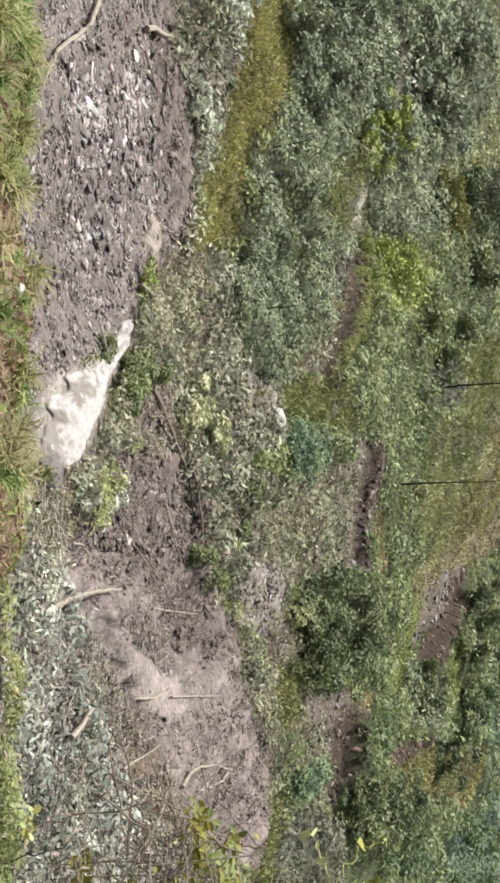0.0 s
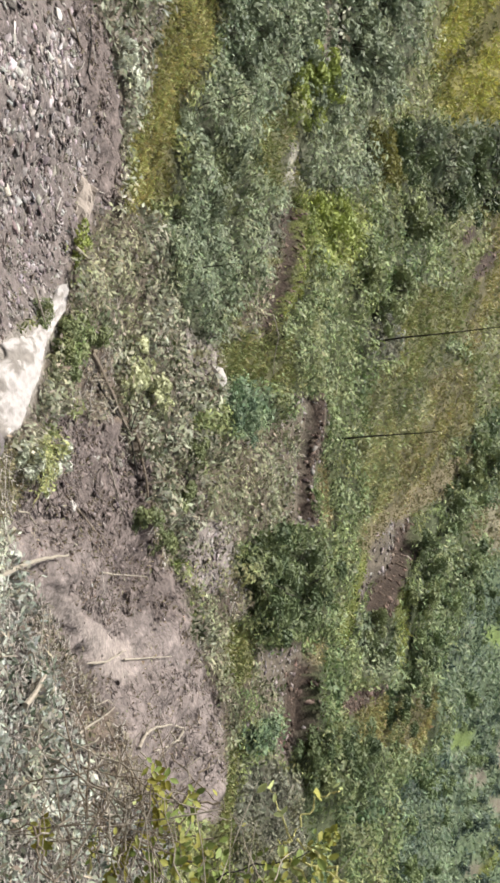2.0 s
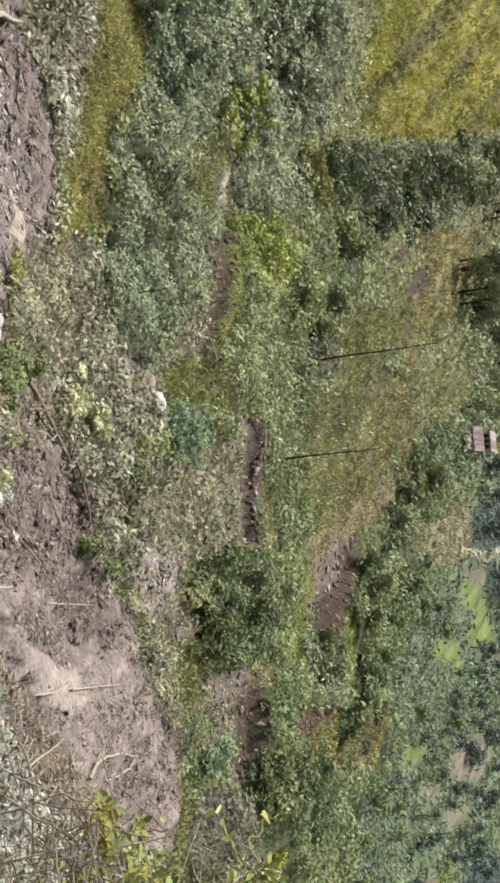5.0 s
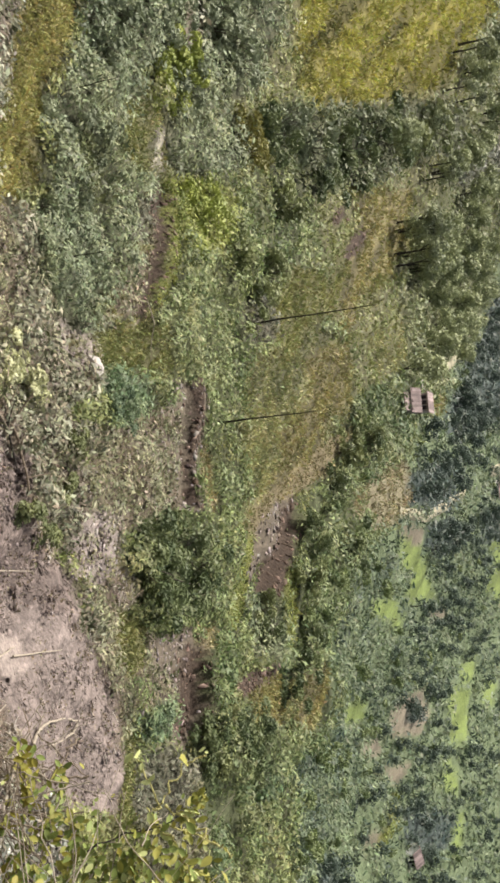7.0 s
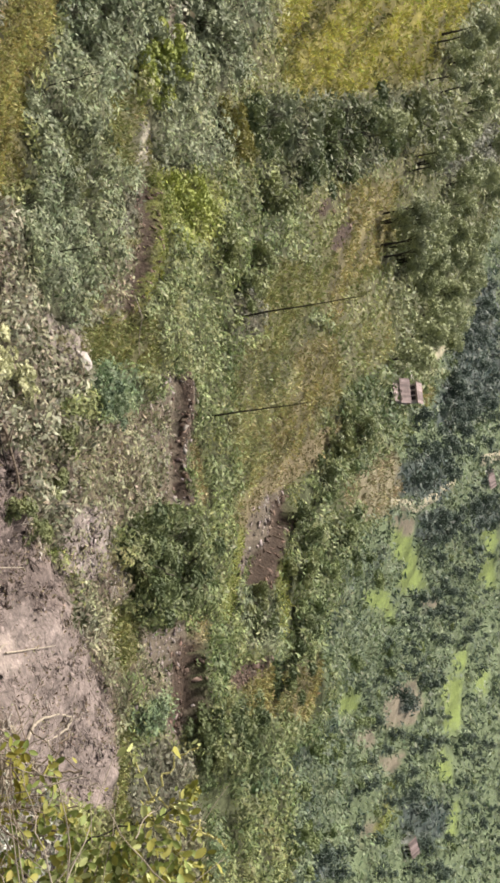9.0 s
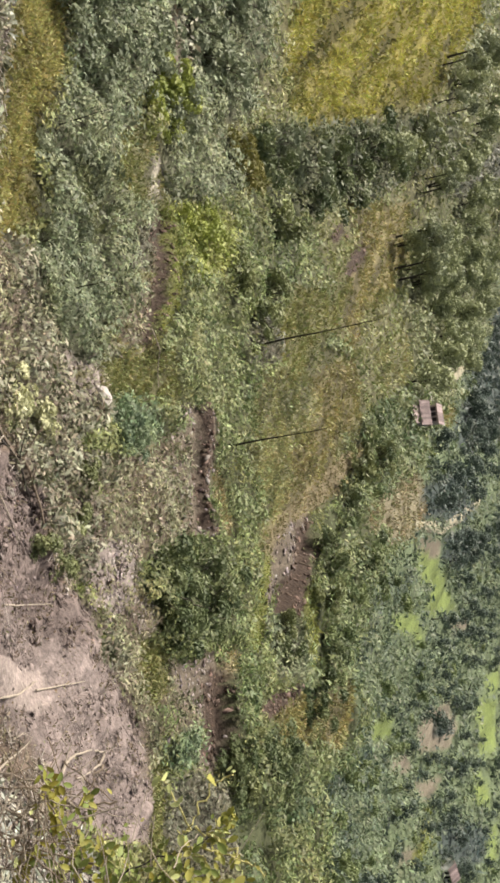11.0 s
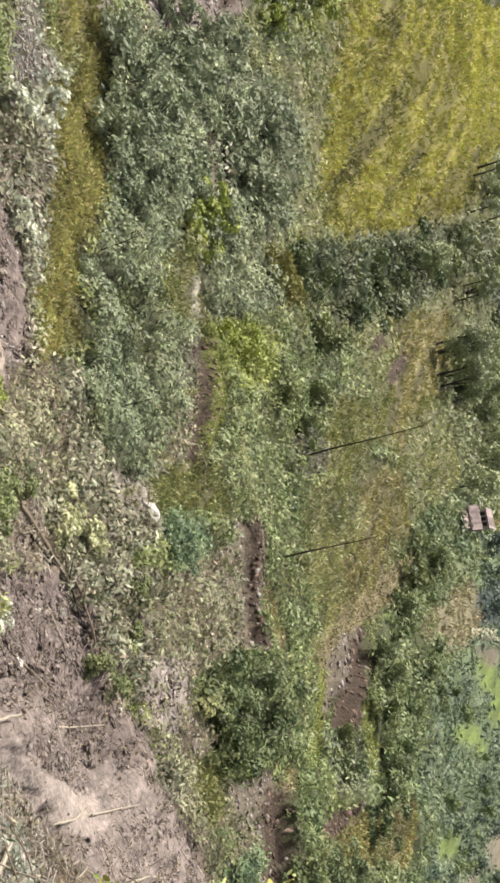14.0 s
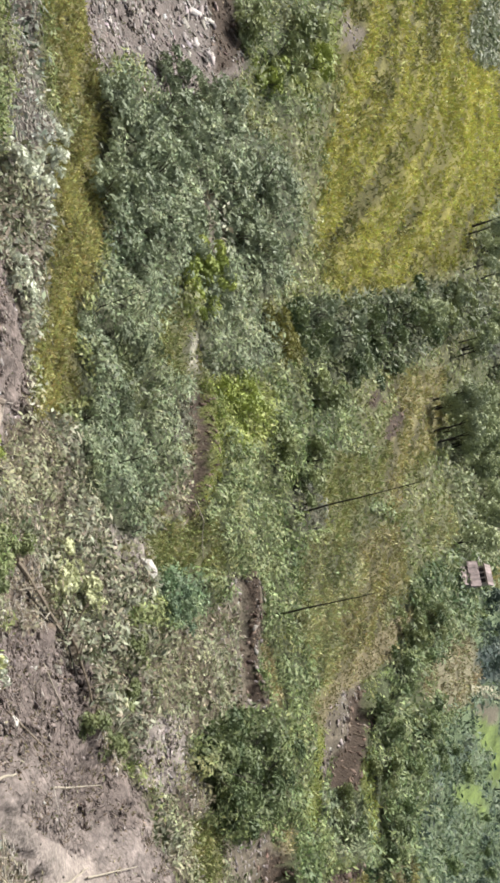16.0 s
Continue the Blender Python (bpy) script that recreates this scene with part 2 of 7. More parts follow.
patch("soilpale", (1.0, 40.9), (2.5, 45.6), (5.7, 47.4), (8.2, 53.2), (9.8, 57.7), (11.3, 56.8), (10.1, 51.2), (6.2, 46.1), (3.7, 42.7))
patch("soildark", (-3.4, 46.5), (-4.4, 59.0), (-1.3, 60.4), (3.0, 61.7), (6.2, 67.2), (9.7, 67.9), (9.5, 63.6), (6.8, 60.9), (4.1, 57.7), (2.8, 52.0), (0.3, 47.0))
patch("brownlitter", (-8.4, 52.3), (-7.4, 57.0), (-3.0, 59.9), (1.3, 61.1), (4.9, 69.5), (6.1, 60.4), (5.5, 52.0), (4.9, 46.4))
patch("brownlitter", (9.1, 46.8), (12.0, 53.4), (18.9, 58.7), (18.6, 55.3), (14.0, 51.0))
patch("gravel", (6.0, 69.6), (2.7, 75.0), (5.3, 77.2), (9.0, 76.2), (8.4, 70.3))
patch("gravel", (-10.9, 72.2), (-11.1, 79.9), (-6.9, 77.6), (-7.9, 71.1))
patch("gravel", (-0.4, 76.5), (-2.0, 82.6), (0.2, 81.0), (0.6, 77.5))
patch("scrubpale", (7.7, 70.9), (8.7, 77.4), (14.9, 78.6), (15.6, 75.7), (10.4, 67.6))
patch("drygrass", (-1.6, 35.1), (-1.8, 40.4), (-1.8, 43.2), (1.1, 42.2), (1.7, 39.1), (0.9, 35.8))
patch("soildark", (-3.4, 47.2), (-3.4, 53.3), (-3.4, 58.9), (-0.1, 60.6), (3.5, 61.6), (5.3, 65.6), (7.5, 69.1), (9.4, 65.8), (8.2, 60.8), (4.4, 52.6), (1.8, 47.7), (0.3, 44.7))
patch("soil", (0.5, 41.6), (0.0, 44.6), (1.8, 47.7), (4.4, 52.6), (8.2, 60.8), (8.9, 58.2), (6.8, 49.0), (3.8, 44.2), (1.8, 41.5))
patch("screecoarse", (-21.5, 43.0), (-26.0, 52.4), (-19.7, 52.9), (-17.1, 50.3), (-13.8, 49.3), (-12.6, 44.0), (-14.4, 40.6))
patch("soildark", (-28.4, 54.5), (-30.8, 59.7), (-25.7, 60.3), (-21.5, 62.2), (-17.1, 59.5), (-16.6, 56.9), (-21.2, 57.6), (-23.7, 54.8))
patch("rockbed", (-1.5, 39.2), (-3.3, 43.5), (-5.9, 46.5), (-8.2, 50.2), (-10.5, 51.3), (-10.6, 50.1), (-7.9, 45.2), (-6.8, 41.2), (-5.0, 37.8), (-2.6, 35.4))
patch("ygrass", (-41.1, 72.9), (-46.5, 84.6), (-36.3, 81.2), (-30.3, 75.6), (-25.3, 71.7), (-19.7, 69.3), (-16.6, 60.4), (-21.2, 63.6), (-25.2, 65.7), (-30.1, 67.6), (-35.3, 71.5))
patch("shrubgrey", (-46.9, 85.3), (-61.2, 118.2), (-47.8, 103.7), (-38.4, 95.9), (-33.3, 96.6), (-28.1, 87.1), (-24.7, 87.2), (-26.1, 99.8), (-21.4, 95.7), (-17.9, 93.1), (-14.3, 85.8), (-9.5, 75.2), (-11.5, 70.5), (-14.9, 65.4), (-19.8, 69.7), (-26.7, 73.6), (-36.6, 82.1))
patch("olive", (-32.1, 92.4), (-33.3, 100.6), (-27.7, 102.4), (-25.0, 92.9), (-26.1, 86.8))
patch("gravel", (-31.4, 99.2), (-31.7, 101.3), (-27.9, 101.1), (-27.9, 100.0))
patch("shrubdark", (-24.3, 75.9), (-27.6, 87.1), (-26.1, 89.1), (-22.8, 83.1), (-20.2, 81.7), (-19.2, 78.6), (-20.6, 75.0))
patch("straw", (-14.1, 83.8), (-16.8, 92.9), (-12.8, 89.7), (-8.5, 78.8), (-9.2, 76.8))
patch("tanscrub", (-17.9, 93.1), (-13.2, 88.3), (-10.4, 84.6), (-9.3, 78.1), (-10.3, 78.6), (-14.4, 86.3))
patch("lime", (-27.1, 103.6), (-29.8, 120.8), (-26.8, 125.3), (-21.6, 116.8), (-19.3, 102.6), (-23.3, 100.3))
patch("lime", (-44.2, 113.8), (-42.5, 117.8), (-35.9, 106.6), (-34.6, 98.4))
patch("teal", (-7.5, 77.6), (-7.1, 87.8), (-5.6, 90.9), (-2.6, 88.1), (-2.8, 78.8), (-5.3, 76.4))
patch("olive", (-9.3, 77.4), (-13.3, 89.0), (-12.1, 97.2), (-8.0, 98.2), (-7.1, 91.4), (-7.3, 87.0), (-7.5, 77.5))
patch("grass", (-13.4, 90.1), (-21.1, 113.3), (-17.4, 123.9), (-9.6, 121.8), (-2.9, 106.4), (2.7, 110.9), (9.0, 118.7), (15.3, 110.6), (16.0, 98.7), (8.4, 108.9), (-0.7, 103.1), (-7.1, 101.2), (-7.7, 92.7))
patch("darkgreen", (6.4, 78.1), (5.3, 85.4), (6.7, 100.8), (10.7, 110.0), (14.3, 101.9), (13.1, 86.4), (10.7, 79.8))
patch("scrub", (17.6, 77.3), (21.2, 88.6), (26.3, 87.2), (32.4, 86.1), (28.1, 72.4), (22.2, 72.9))
patch("teal", (18.6, 80.7), (20.7, 88.5), (23.6, 87.4), (22.8, 82.5))
patch("darkgreen", (23.9, 93.0), (26.6, 110.0), (33.2, 126.2), (33.3, 116.3), (29.7, 100.1))
patch("tanscrub", (-3.3, 73.5), (-3.0, 82.1), (-2.9, 90.4), (-5.7, 98.0), (-2.1, 99.3), (5.1, 96.1), (7.2, 86.3), (5.1, 78.7), (5.7, 72.8), (2.3, 71.3))
patch("greybrush", (-17.5, 127.5), (-20.5, 152), (-17.3, 161), (-12.5, 135.9), (-13.0, 124.4))
patch("straw", (-9.4, 124.9), (-12.5, 133.9), (-16.5, 169), (-11.7, 191), (-3.5, 177), (2.4, 146.6), (6.2, 127.3), (10.4, 114.7), (10.0, 111.5), (5.1, 116.7), (-1.7, 115.3))
patch("ochre", (-10.6, 159), (-10.6, 186), (-4.0, 175), (-5.6, 152))
patch("olive", (-24.3, 151), (-25.4, 174), (-37.5, 196), (-46.4, 219), (-52.1, 254), (-41.8, 259), (-28.1, 221), (-23.0, 189), (-17.8, 168), (-9.7, 135.8), (-18.4, 137.1))
patch("ochre", (-38.5, 203), (-49.2, 244), (-37.1, 241), (-27.0, 208), (-26.8, 188))
patch("ochre", (-46.4, 219), (-52.7, 254), (-40.7, 251), (-32.2, 228), (-23.9, 198), (-15.1, 183), (-18.5, 179), (-27.8, 189), (-36.9, 206))
patch("straw", (27.4, 138.2), (31.0, 159), (41.2, 164), (37.7, 138.8), (31.5, 125.8))
patch("shrubdark", (-34.9, 104.1), (-40.8, 122.0), (-37.7, 128.9), (-30.3, 119.9), (-27.8, 107.9), (-28.7, 104.0))
patch("straw", (-31.4, 97.4), (-33.3, 102.7), (-28.8, 104.5), (-23.3, 100.1), (-22.7, 96.6), (-27.6, 99.1))
patch("straw", (-25.8, 100.9), (-24.5, 100.9), (-20.2, 95.1), (-17.5, 90.5), (-17.7, 88.4), (-21.3, 92.3))
patch("straw", (-20.1, 94.3), (-19.2, 95.1), (-15.6, 91.3), (-10.6, 86.1), (-10.3, 83.0), (-12.7, 84.0), (-15.9, 87.0))
patch("ochre", (-3.2, 161), (1.5, 157), (5.3, 142.1), (7.9, 125.8), (10.4, 117.1), (8.4, 114.0), (4.7, 126.8), (0.3, 142.6))
patch("tanscrub", (7.4, 70.2), (8.5, 78.2), (12.4, 78.9), (16.7, 78.4), (22.3, 78.1), (21.4, 73.6), (17.4, 75.8), (12.1, 72.1))
patch("gravel", (4.3, 71.1), (3.3, 73.2), (3.9, 77.8), (7.4, 76.7), (8.7, 74.2), (7.7, 70.0))
patch("yellow", (-68.6, 168), (-64.4, 165), (-62.5, 175), (-51.6, 164), (-53.1, 184), (-59.0, 201), (-64.5, 220), (-71.1, 243), (-76.4, 266), (-92.9, 295), (-136.9, 374))
patch("yellow", (-121.4, 201), (-100.5, 190), (-83.6, 188), (-65.7, 172), (-50.9, 161), (-58.1, 188), (-67.8, 222), (-82.2, 281), (-128.1, 345), (-195, 471), (-336, 630))
patch("yellowbright", (-70.9, 238), (-86.1, 252), (-100.9, 273), (-115.5, 316), (-92.9, 290), (-76.4, 266))
patch("bankgrey", (-112.6, 200), (-119.7, 213), (-106.3, 199), (-101.8, 192))
patch("green", (-96.7, 150), (-121.4, 201), (-98.3, 190), (-78.0, 158), (-76.7, 143.6))
patch("scree", (-65.8, 89.8), (-99.4, 152), (-77.5, 141.5), (-68.2, 125.7), (-59.0, 108.9), (-58.5, 103.3), (-60.8, 101.2), (-59.7, 95.2), (-52.2, 85.7), (-49.2, 81.3))
patch("screecoarse", (-86.0, 126.2), (-99.4, 152), (-80.0, 141.5), (-70.3, 124.5), (-75.1, 122.7))
patch("bank", (-91.9, 137.5), (-99.8, 152), (-78.5, 139.8), (-72.0, 129.4))
patch("ygrass", (-59.6, 78.9), (-65.8, 89.8), (-55.1, 86.1), (-49.9, 87.8), (-37.9, 81.6), (-30.6, 73.6), (-19.8, 68.1), (-18.4, 62.5), (-23.7, 66.0), (-32.4, 70.5), (-44.7, 79.0), (-46.3, 74.8))
patch("shrubgrey", (-57.5, 91.8), (-58.2, 103.3), (-71.8, 132.8), (-65.7, 136.4), (-72.9, 156), (-66.9, 160), (-45.4, 141.2), (-35.0, 107.9), (-36.1, 97.5), (-29.0, 76.2), (-44.2, 86.8))
patch("scrubpale", (-49.4, 110.9), (-52.3, 121.7), (-44.7, 120.0), (-44.5, 113.7))
patch("shrubdark", (-46.7, 151), (-54.0, 184), (-70.1, 244), (-83.9, 309), (-74.5, 311), (-60.4, 260), (-46.1, 207), (-37.4, 171), (-36.1, 143.7), (-42.5, 152))
patch("olive", (-40.3, 131.9), (-43.9, 150), (-37.2, 145.6), (-33.9, 130.7))
patch("shrubgrey", (-34.6, 105.2), (-40.7, 132.2), (-33.9, 132.4), (-29.6, 114.6), (-30.0, 104.4))
patch("belt", (-136.9, 374), (-92.9, 295), (-82.5, 309), (-72.2, 307), (-50.9, 271), (-33.9, 244), (-23.3, 246), (-17.4, 224), (-12.1, 239), (-9.2, 293), (-31.9, 379), (-54.9, 410), (-82.6, 442), (-181, 506))
patch("greywood", (-69.8, 283), (-98.7, 408), (-81.5, 412), (-61.3, 290))
patch("drygrass", (9.2, 172), (5.7, 202), (5.5, 230), (11.9, 242), (18.0, 225), (15.9, 192))
patch("straw", (-18.2, 202), (-23.3, 246), (-16.0, 247), (-11.1, 205))
patch("field", (22.1, 227), (25.0, 265), (37.4, 299), (34.0, 255))
patch("field", (83.9, 370), (92.9, 415), (108.0, 401), (96.3, 357))
patch("field", (99.4, 345), (116.5, 381), (107.7, 343))
patch("field", (45.1, 123.1), (57.0, 154), (62.1, 150), (50.2, 121.0))
patch("field", (14.0, 222), (17.0, 261), (20.6, 259), (18.1, 226))
patch("field", (122.7, 357), (125.8, 377), (130.6, 354))
patch("plough", (61.1, 262), (77.1, 332), (81.1, 332), (68.4, 279))
patch("plough", (67.2, 255), (86.8, 335), (89.3, 328), (73.6, 270))
patch("plough", (62.7, 225), (71.5, 267), (75.5, 261), (66.1, 228))
patch("plough", (80.0, 267), (89.2, 304), (90.8, 295), (83.2, 270))
patch("plough", (84.4, 234), (94.2, 270), (97.0, 265), (87.1, 236))
patch("plough", (48.5, 310), (53.3, 341), (57.4, 343), (51.4, 308))
patch("plough", (48.6, 169), (57.1, 210), (61.2, 206))
patch("grove", (95.1, 294), (100.8, 322), (127.6, 377), (129.5, 364), (110.1, 300), (98.9, 287))
patch("grove", (-36.5, 453), (-21.0, 378), (-7.9, 304), (2.4, 294), (3.8, 347), (-10.5, 464))
patch("grove", (8.8, 230), (8.9, 280), (18.2, 276), (16.2, 237))
patch("ochre", (-7.6, 267), (-9.2, 296), (-4.6, 294), (-4.2, 265))
patch("greybrush", (-22.4, 89.1), (-24.9, 99.0), (-21.3, 96.3), (-19.0, 93.1), (-19.0, 89.2))
patch("tanscrub", (-15.7, 86.1), (-18.5, 93.4), (-17.4, 93.7), (-12.8, 89.4), (-11.4, 85.5), (-13.4, 84.5))
patch("olive", (-11.8, 89.2), (-12.0, 95.2), (-8.5, 96.4), (-6.1, 94.0), (-7.3, 90.6))
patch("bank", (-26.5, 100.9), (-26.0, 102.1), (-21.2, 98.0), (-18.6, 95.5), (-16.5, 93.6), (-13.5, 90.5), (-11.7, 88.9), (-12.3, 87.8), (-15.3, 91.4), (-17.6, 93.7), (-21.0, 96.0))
patch("gravelpale", (-31.4, 100.6), (-31.8, 102.9), (-28.0, 102.5), (-27.5, 101.3))
patch("verge", (-27.9, 104.0), (-26.0, 103.4), (-21.6, 101.4), (-18.3, 97.7), (-15.8, 95.2), (-13.7, 92.0), (-12.8, 90.2), (-14.6, 91.8), (-16.9, 94.2), (-19.2, 96.2))
patch("lime", (-26.7, 106.6), (-28.5, 111.7), (-28.1, 115.3), (-25.1, 115.1), (-29.4, 122.0), (-29.2, 126.4), (-24.4, 121.9), (-22.6, 113.8), (-21.8, 102.6))
patch("tanscrub", (-3.4, 82.9), (-5.4, 96.9), (-2.3, 98.9), (1.3, 96.4), (0.9, 85.4), (-0.7, 80.8))
patch("bankgrey", (-7.0, 96.6), (-7.1, 102.7), (-2.1, 102.8), (2.1, 99.5), (5.5, 99.6), (5.0, 96.2), (2.3, 95.9), (-2.3, 98.4))
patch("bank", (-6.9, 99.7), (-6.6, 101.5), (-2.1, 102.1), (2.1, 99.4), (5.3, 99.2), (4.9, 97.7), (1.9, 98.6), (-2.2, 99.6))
patch("drystrip", (-1.3, 103.1), (0.1, 104.9), (2.9, 104.4), (5.8, 105.6), (7.0, 105.3), (5.9, 101.0), (2.8, 102.0))
patch("green", (5.6, 99.8), (5.6, 110.0), (9.7, 116.6), (15.1, 111.6), (16.8, 103.8), (15.5, 98.2))
patch("drystrip", (-2.2, 176.1), (-0.3, 182.0), (5.6, 149.9), (6.6, 140.9), (7.5, 126.0), (9.1, 122.1), (10.7, 118.9), (8.7, 118.4), (6.4, 122.0), (4.0, 136.4), (0.8, 156.6))
patch("shrubgrey", (15.2, 114.0), (17.6, 126.2), (23.2, 128.7), (24.1, 121.9), (21.8, 115.3))
patch("bankgrey", (8.5, 121.5), (6.9, 128.4), (6.3, 141.1), (8.1, 137.2), (11.1, 129.6), (13.1, 122.9), (14.5, 115.3), (14.3, 112.7), (12.3, 117.1), (10.5, 120.7))
patch("bank", (8.0, 131.9), (6.3, 141.1), (10.3, 134.5), (14.3, 127.1), (17.4, 127.0), (17.3, 122.9), (15.3, 118.8), (13.1, 123.1), (11.5, 127.9))
patch("verge", (14.6, 127.0), (14.8, 130.9), (19.6, 131.4), (26.2, 135.7), (25.5, 132.1), (19.8, 128.2))
patch("verge", (8.7, 118.8), (10.8, 120.3), (13.9, 115.5), (17.3, 114.2), (18.1, 106.7), (16.2, 105.6), (14.0, 111.9), (11.4, 114.9))
patch("tanscrub", (13.3, 82.0), (14.4, 85.1), (18.5, 90.3), (21.2, 90.1), (19.3, 80.7), (15.8, 78.9))
patch("bankgrey", (14.6, 84.4), (15.2, 94.5), (17.8, 95.4), (21.7, 94.1), (24.5, 93.1), (25.1, 89.3), (23.7, 86.4), (21.2, 90.4), (18.5, 90.1), (16.7, 83.8))
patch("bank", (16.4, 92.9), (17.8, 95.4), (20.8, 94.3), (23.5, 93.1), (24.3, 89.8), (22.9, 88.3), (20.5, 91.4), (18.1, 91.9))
patch("drystrip", (15.4, 96.2), (16.8, 102.2), (18.0, 98.2), (17.7, 95.3))
patch("teal", (19.1, 79.5), (20.5, 87.4), (23.0, 87.8), (22.7, 82.4), (20.6, 78.7))
patch("ochre", (25.3, 110.9), (25.7, 117.3), (26.1, 125.7), (29.9, 131.8), (33.3, 128.0), (32.1, 120.8), (28.0, 110.6))
patch("bank", (23.6, 108.3), (23.8, 114.1), (24.7, 123.9), (26.3, 127.3), (25.9, 117.6), (25.6, 110.7), (24.9, 108.7))
patch("ochre", (29.1, 137.3), (30.5, 154.1), (36.9, 165.6), (39.1, 153.8), (37.4, 140.6), (32.7, 137.8))
patch("darkgreen", (6.4, 77.9), (4.6, 83.4), (5.0, 95.4), (6.7, 99.0), (10.2, 100.0), (13.6, 97.1), (13.7, 88.6), (12.3, 83.4), (9.0, 80.3))
patch("olive", (11.3, 77.3), (12.7, 83.1), (15.3, 82.9), (16.6, 79.5), (15.0, 76.8))
patch("brownlitter", (7.6, 75.7), (8.6, 80.3), (10.9, 83.6), (11.6, 79.4), (9.7, 75.9))
patch("ochre", (-43.1, 196.7), (-51.2, 241.7), (-36.7, 231.9), (-27.1, 209.1), (-21.9, 186.7), (-30.0, 195.2), (-38.2, 203.7))
patch("ochre", (-12.7, 159.4), (-16.4, 189.1), (-8.0, 182.4), (-0.8, 159.3), (1.7, 138.8), (0.1, 134.5), (-5.9, 152.6))
patch("bank", (-35.8, 180.5), (-38.5, 188.2), (-39.6, 192.6), (-37.4, 190.4), (-34.7, 182.0))
patch("bank", (-31.0, 189.5), (-35.1, 196.8), (-37.9, 206.4), (-37.8, 212.5), (-33.8, 204.3), (-29.9, 191.0))
patch("soilpale", (1.7, 40.8), (2.2, 44.0), (3.9, 45.9), (6.6, 47.9), (7.7, 49.9), (9.7, 56.7), (8.7, 60.7), (9.8, 64.7), (12.8, 68.2), (11.8, 59.5), (10.7, 52.5), (9.7, 50.6), (7.1, 47.2), (5.2, 43.8), (3.1, 41.2))
patch("brownlitter", (5.4, 41.4), (6.9, 46.5), (9.8, 50.4), (11.1, 52.7), (13.3, 52.2), (12.2, 49.8), (8.9, 45.7), (6.9, 41.8))
patch("soilcrest", (4.9, 45.8), (6.1, 48.3), (7.1, 49.8), (8.7, 55.3), (10.2, 59.6), (12.1, 57.7), (10.9, 53.6), (9.3, 50.9), (7.4, 48.6), (6.5, 45.7))
patch("greybrush", (22.7, 79.9), (24.0, 85.3), (26.6, 91.0), (32.2, 96.6), (38.4, 90.1), (31.6, 73.5), (25.1, 75.0))
patch("olive", (19.9, 75.9), (21.1, 79.0), (24.6, 76.3), (31.4, 73.1), (30.9, 71.8), (23.6, 73.0))
patch("valley", (20.5, 169.0), (15.7, 224.3), (25.5, 433.8), (176.6, 439.3), (53.4, 130.1), (48.3, 169.5), (35.6, 171.5))
patch("grove", (-54.2, 438.3), (-40.0, 394.0), (-31.4, 394.9), (-20.6, 348.4), (-8.9, 317.2), (-2.2, 289.7), (3.8, 298.0), (0.3, 355.9), (-3.1, 437.7))
patch("grove", (8.4, 232.5), (6.9, 276.4), (13.8, 307.7), (20.8, 309.3), (16.2, 244.2), (12.3, 229.9))
patch("grove", (20.5, 258.7), (23.4, 306.8), (34.2, 330.2), (33.0, 288.3), (26.6, 262.2))
patch("grove", (27.6, 353.9), (32.1, 438.4), (48.1, 461.2), (43.1, 399.7))
patch("grove", (98.2, 291.7), (112.9, 341.9), (126.4, 366.6), (129.8, 350.9), (109.8, 296.9))
patch("grove", (70.1, 181.4), (81.9, 216.8), (90.8, 222.6), (71.7, 175.2))
patch("drygrass", (8.6, 181.0), (4.2, 218.3), (7.4, 235.3), (15.4, 235.4), (17.2, 213.6), (13.9, 189.3), (11.5, 171.3))
patch("path", (-15.3, 280.9), (-22.9, 335.3), (-27.1, 367.9), (-22.3, 357.8), (-15.7, 310.7), (-13.2, 280.6))
patch("plough", (18.4, 228.0), (22.2, 259.6), (25.5, 255.0), (22.0, 229.1))
patch("field", (20.7, 227.9), (26.1, 255.5), (32.7, 269.8), (45.7, 311.9), (37.8, 249.1), (31.9, 254.4), (26.4, 229.6))
patch("field", (28.0, 195.9), (33.6, 231.3), (41.8, 252.1), (41.8, 240.1), (32.7, 207.8))
patch("field", (41.4, 410.6), (43.9, 457.2), (75.6, 501.1), (62.6, 432.3), (55.0, 409.8), (56.6, 451.7))
patch("field", (85.5, 377.0), (94.6, 416.2), (109.9, 403.1), (101.2, 371.6))
patch("field", (100.4, 358.3), (109.0, 375.7), (120.0, 377.9), (110.4, 353.1))
patch("field", (45.8, 192.0), (51.9, 222.7), (56.8, 221.6), (51.2, 197.8))
patch("field", (82.0, 397.3), (86.1, 431.4), (94.4, 430.7), (88.8, 401.5))
patch("plough", (65.2, 278.1), (72.1, 319.0), (84.7, 345.3), (86.9, 325.3), (75.9, 279.2), (66.4, 266.2))
patch("plough", (61.7, 224.7), (69.8, 259.7), (76.7, 268.2), (69.4, 240.3))
patch("plough", (79.6, 269.8), (90.8, 311.8), (90.6, 293.0), (81.6, 268.3))
patch("plough", (89.7, 251.6), (95.4, 271.7), (97.5, 266.0), (92.1, 250.3))
patch("grove", (71.1, 295.2), (75.8, 315.9), (82.1, 323.3), (78.5, 306.9))
patch("field", (99.5, 453.2), (104.7, 471.3), (111.3, 459.1), (105.4, 436.8))
patch("field", (123.9, 369.8), (128.8, 385.9), (136.5, 374.2), (133.9, 355.0), (130.8, 353.7))
patch("lime", (90.3, 284.0), (92.9, 294.6), (97.7, 282.5), (98.4, 264.7), (95.8, 261.5), (93.8, 275.3))
patch("field", (105.9, 352.9), (113.9, 378.2), (116.1, 367.4), (110.5, 350.6))
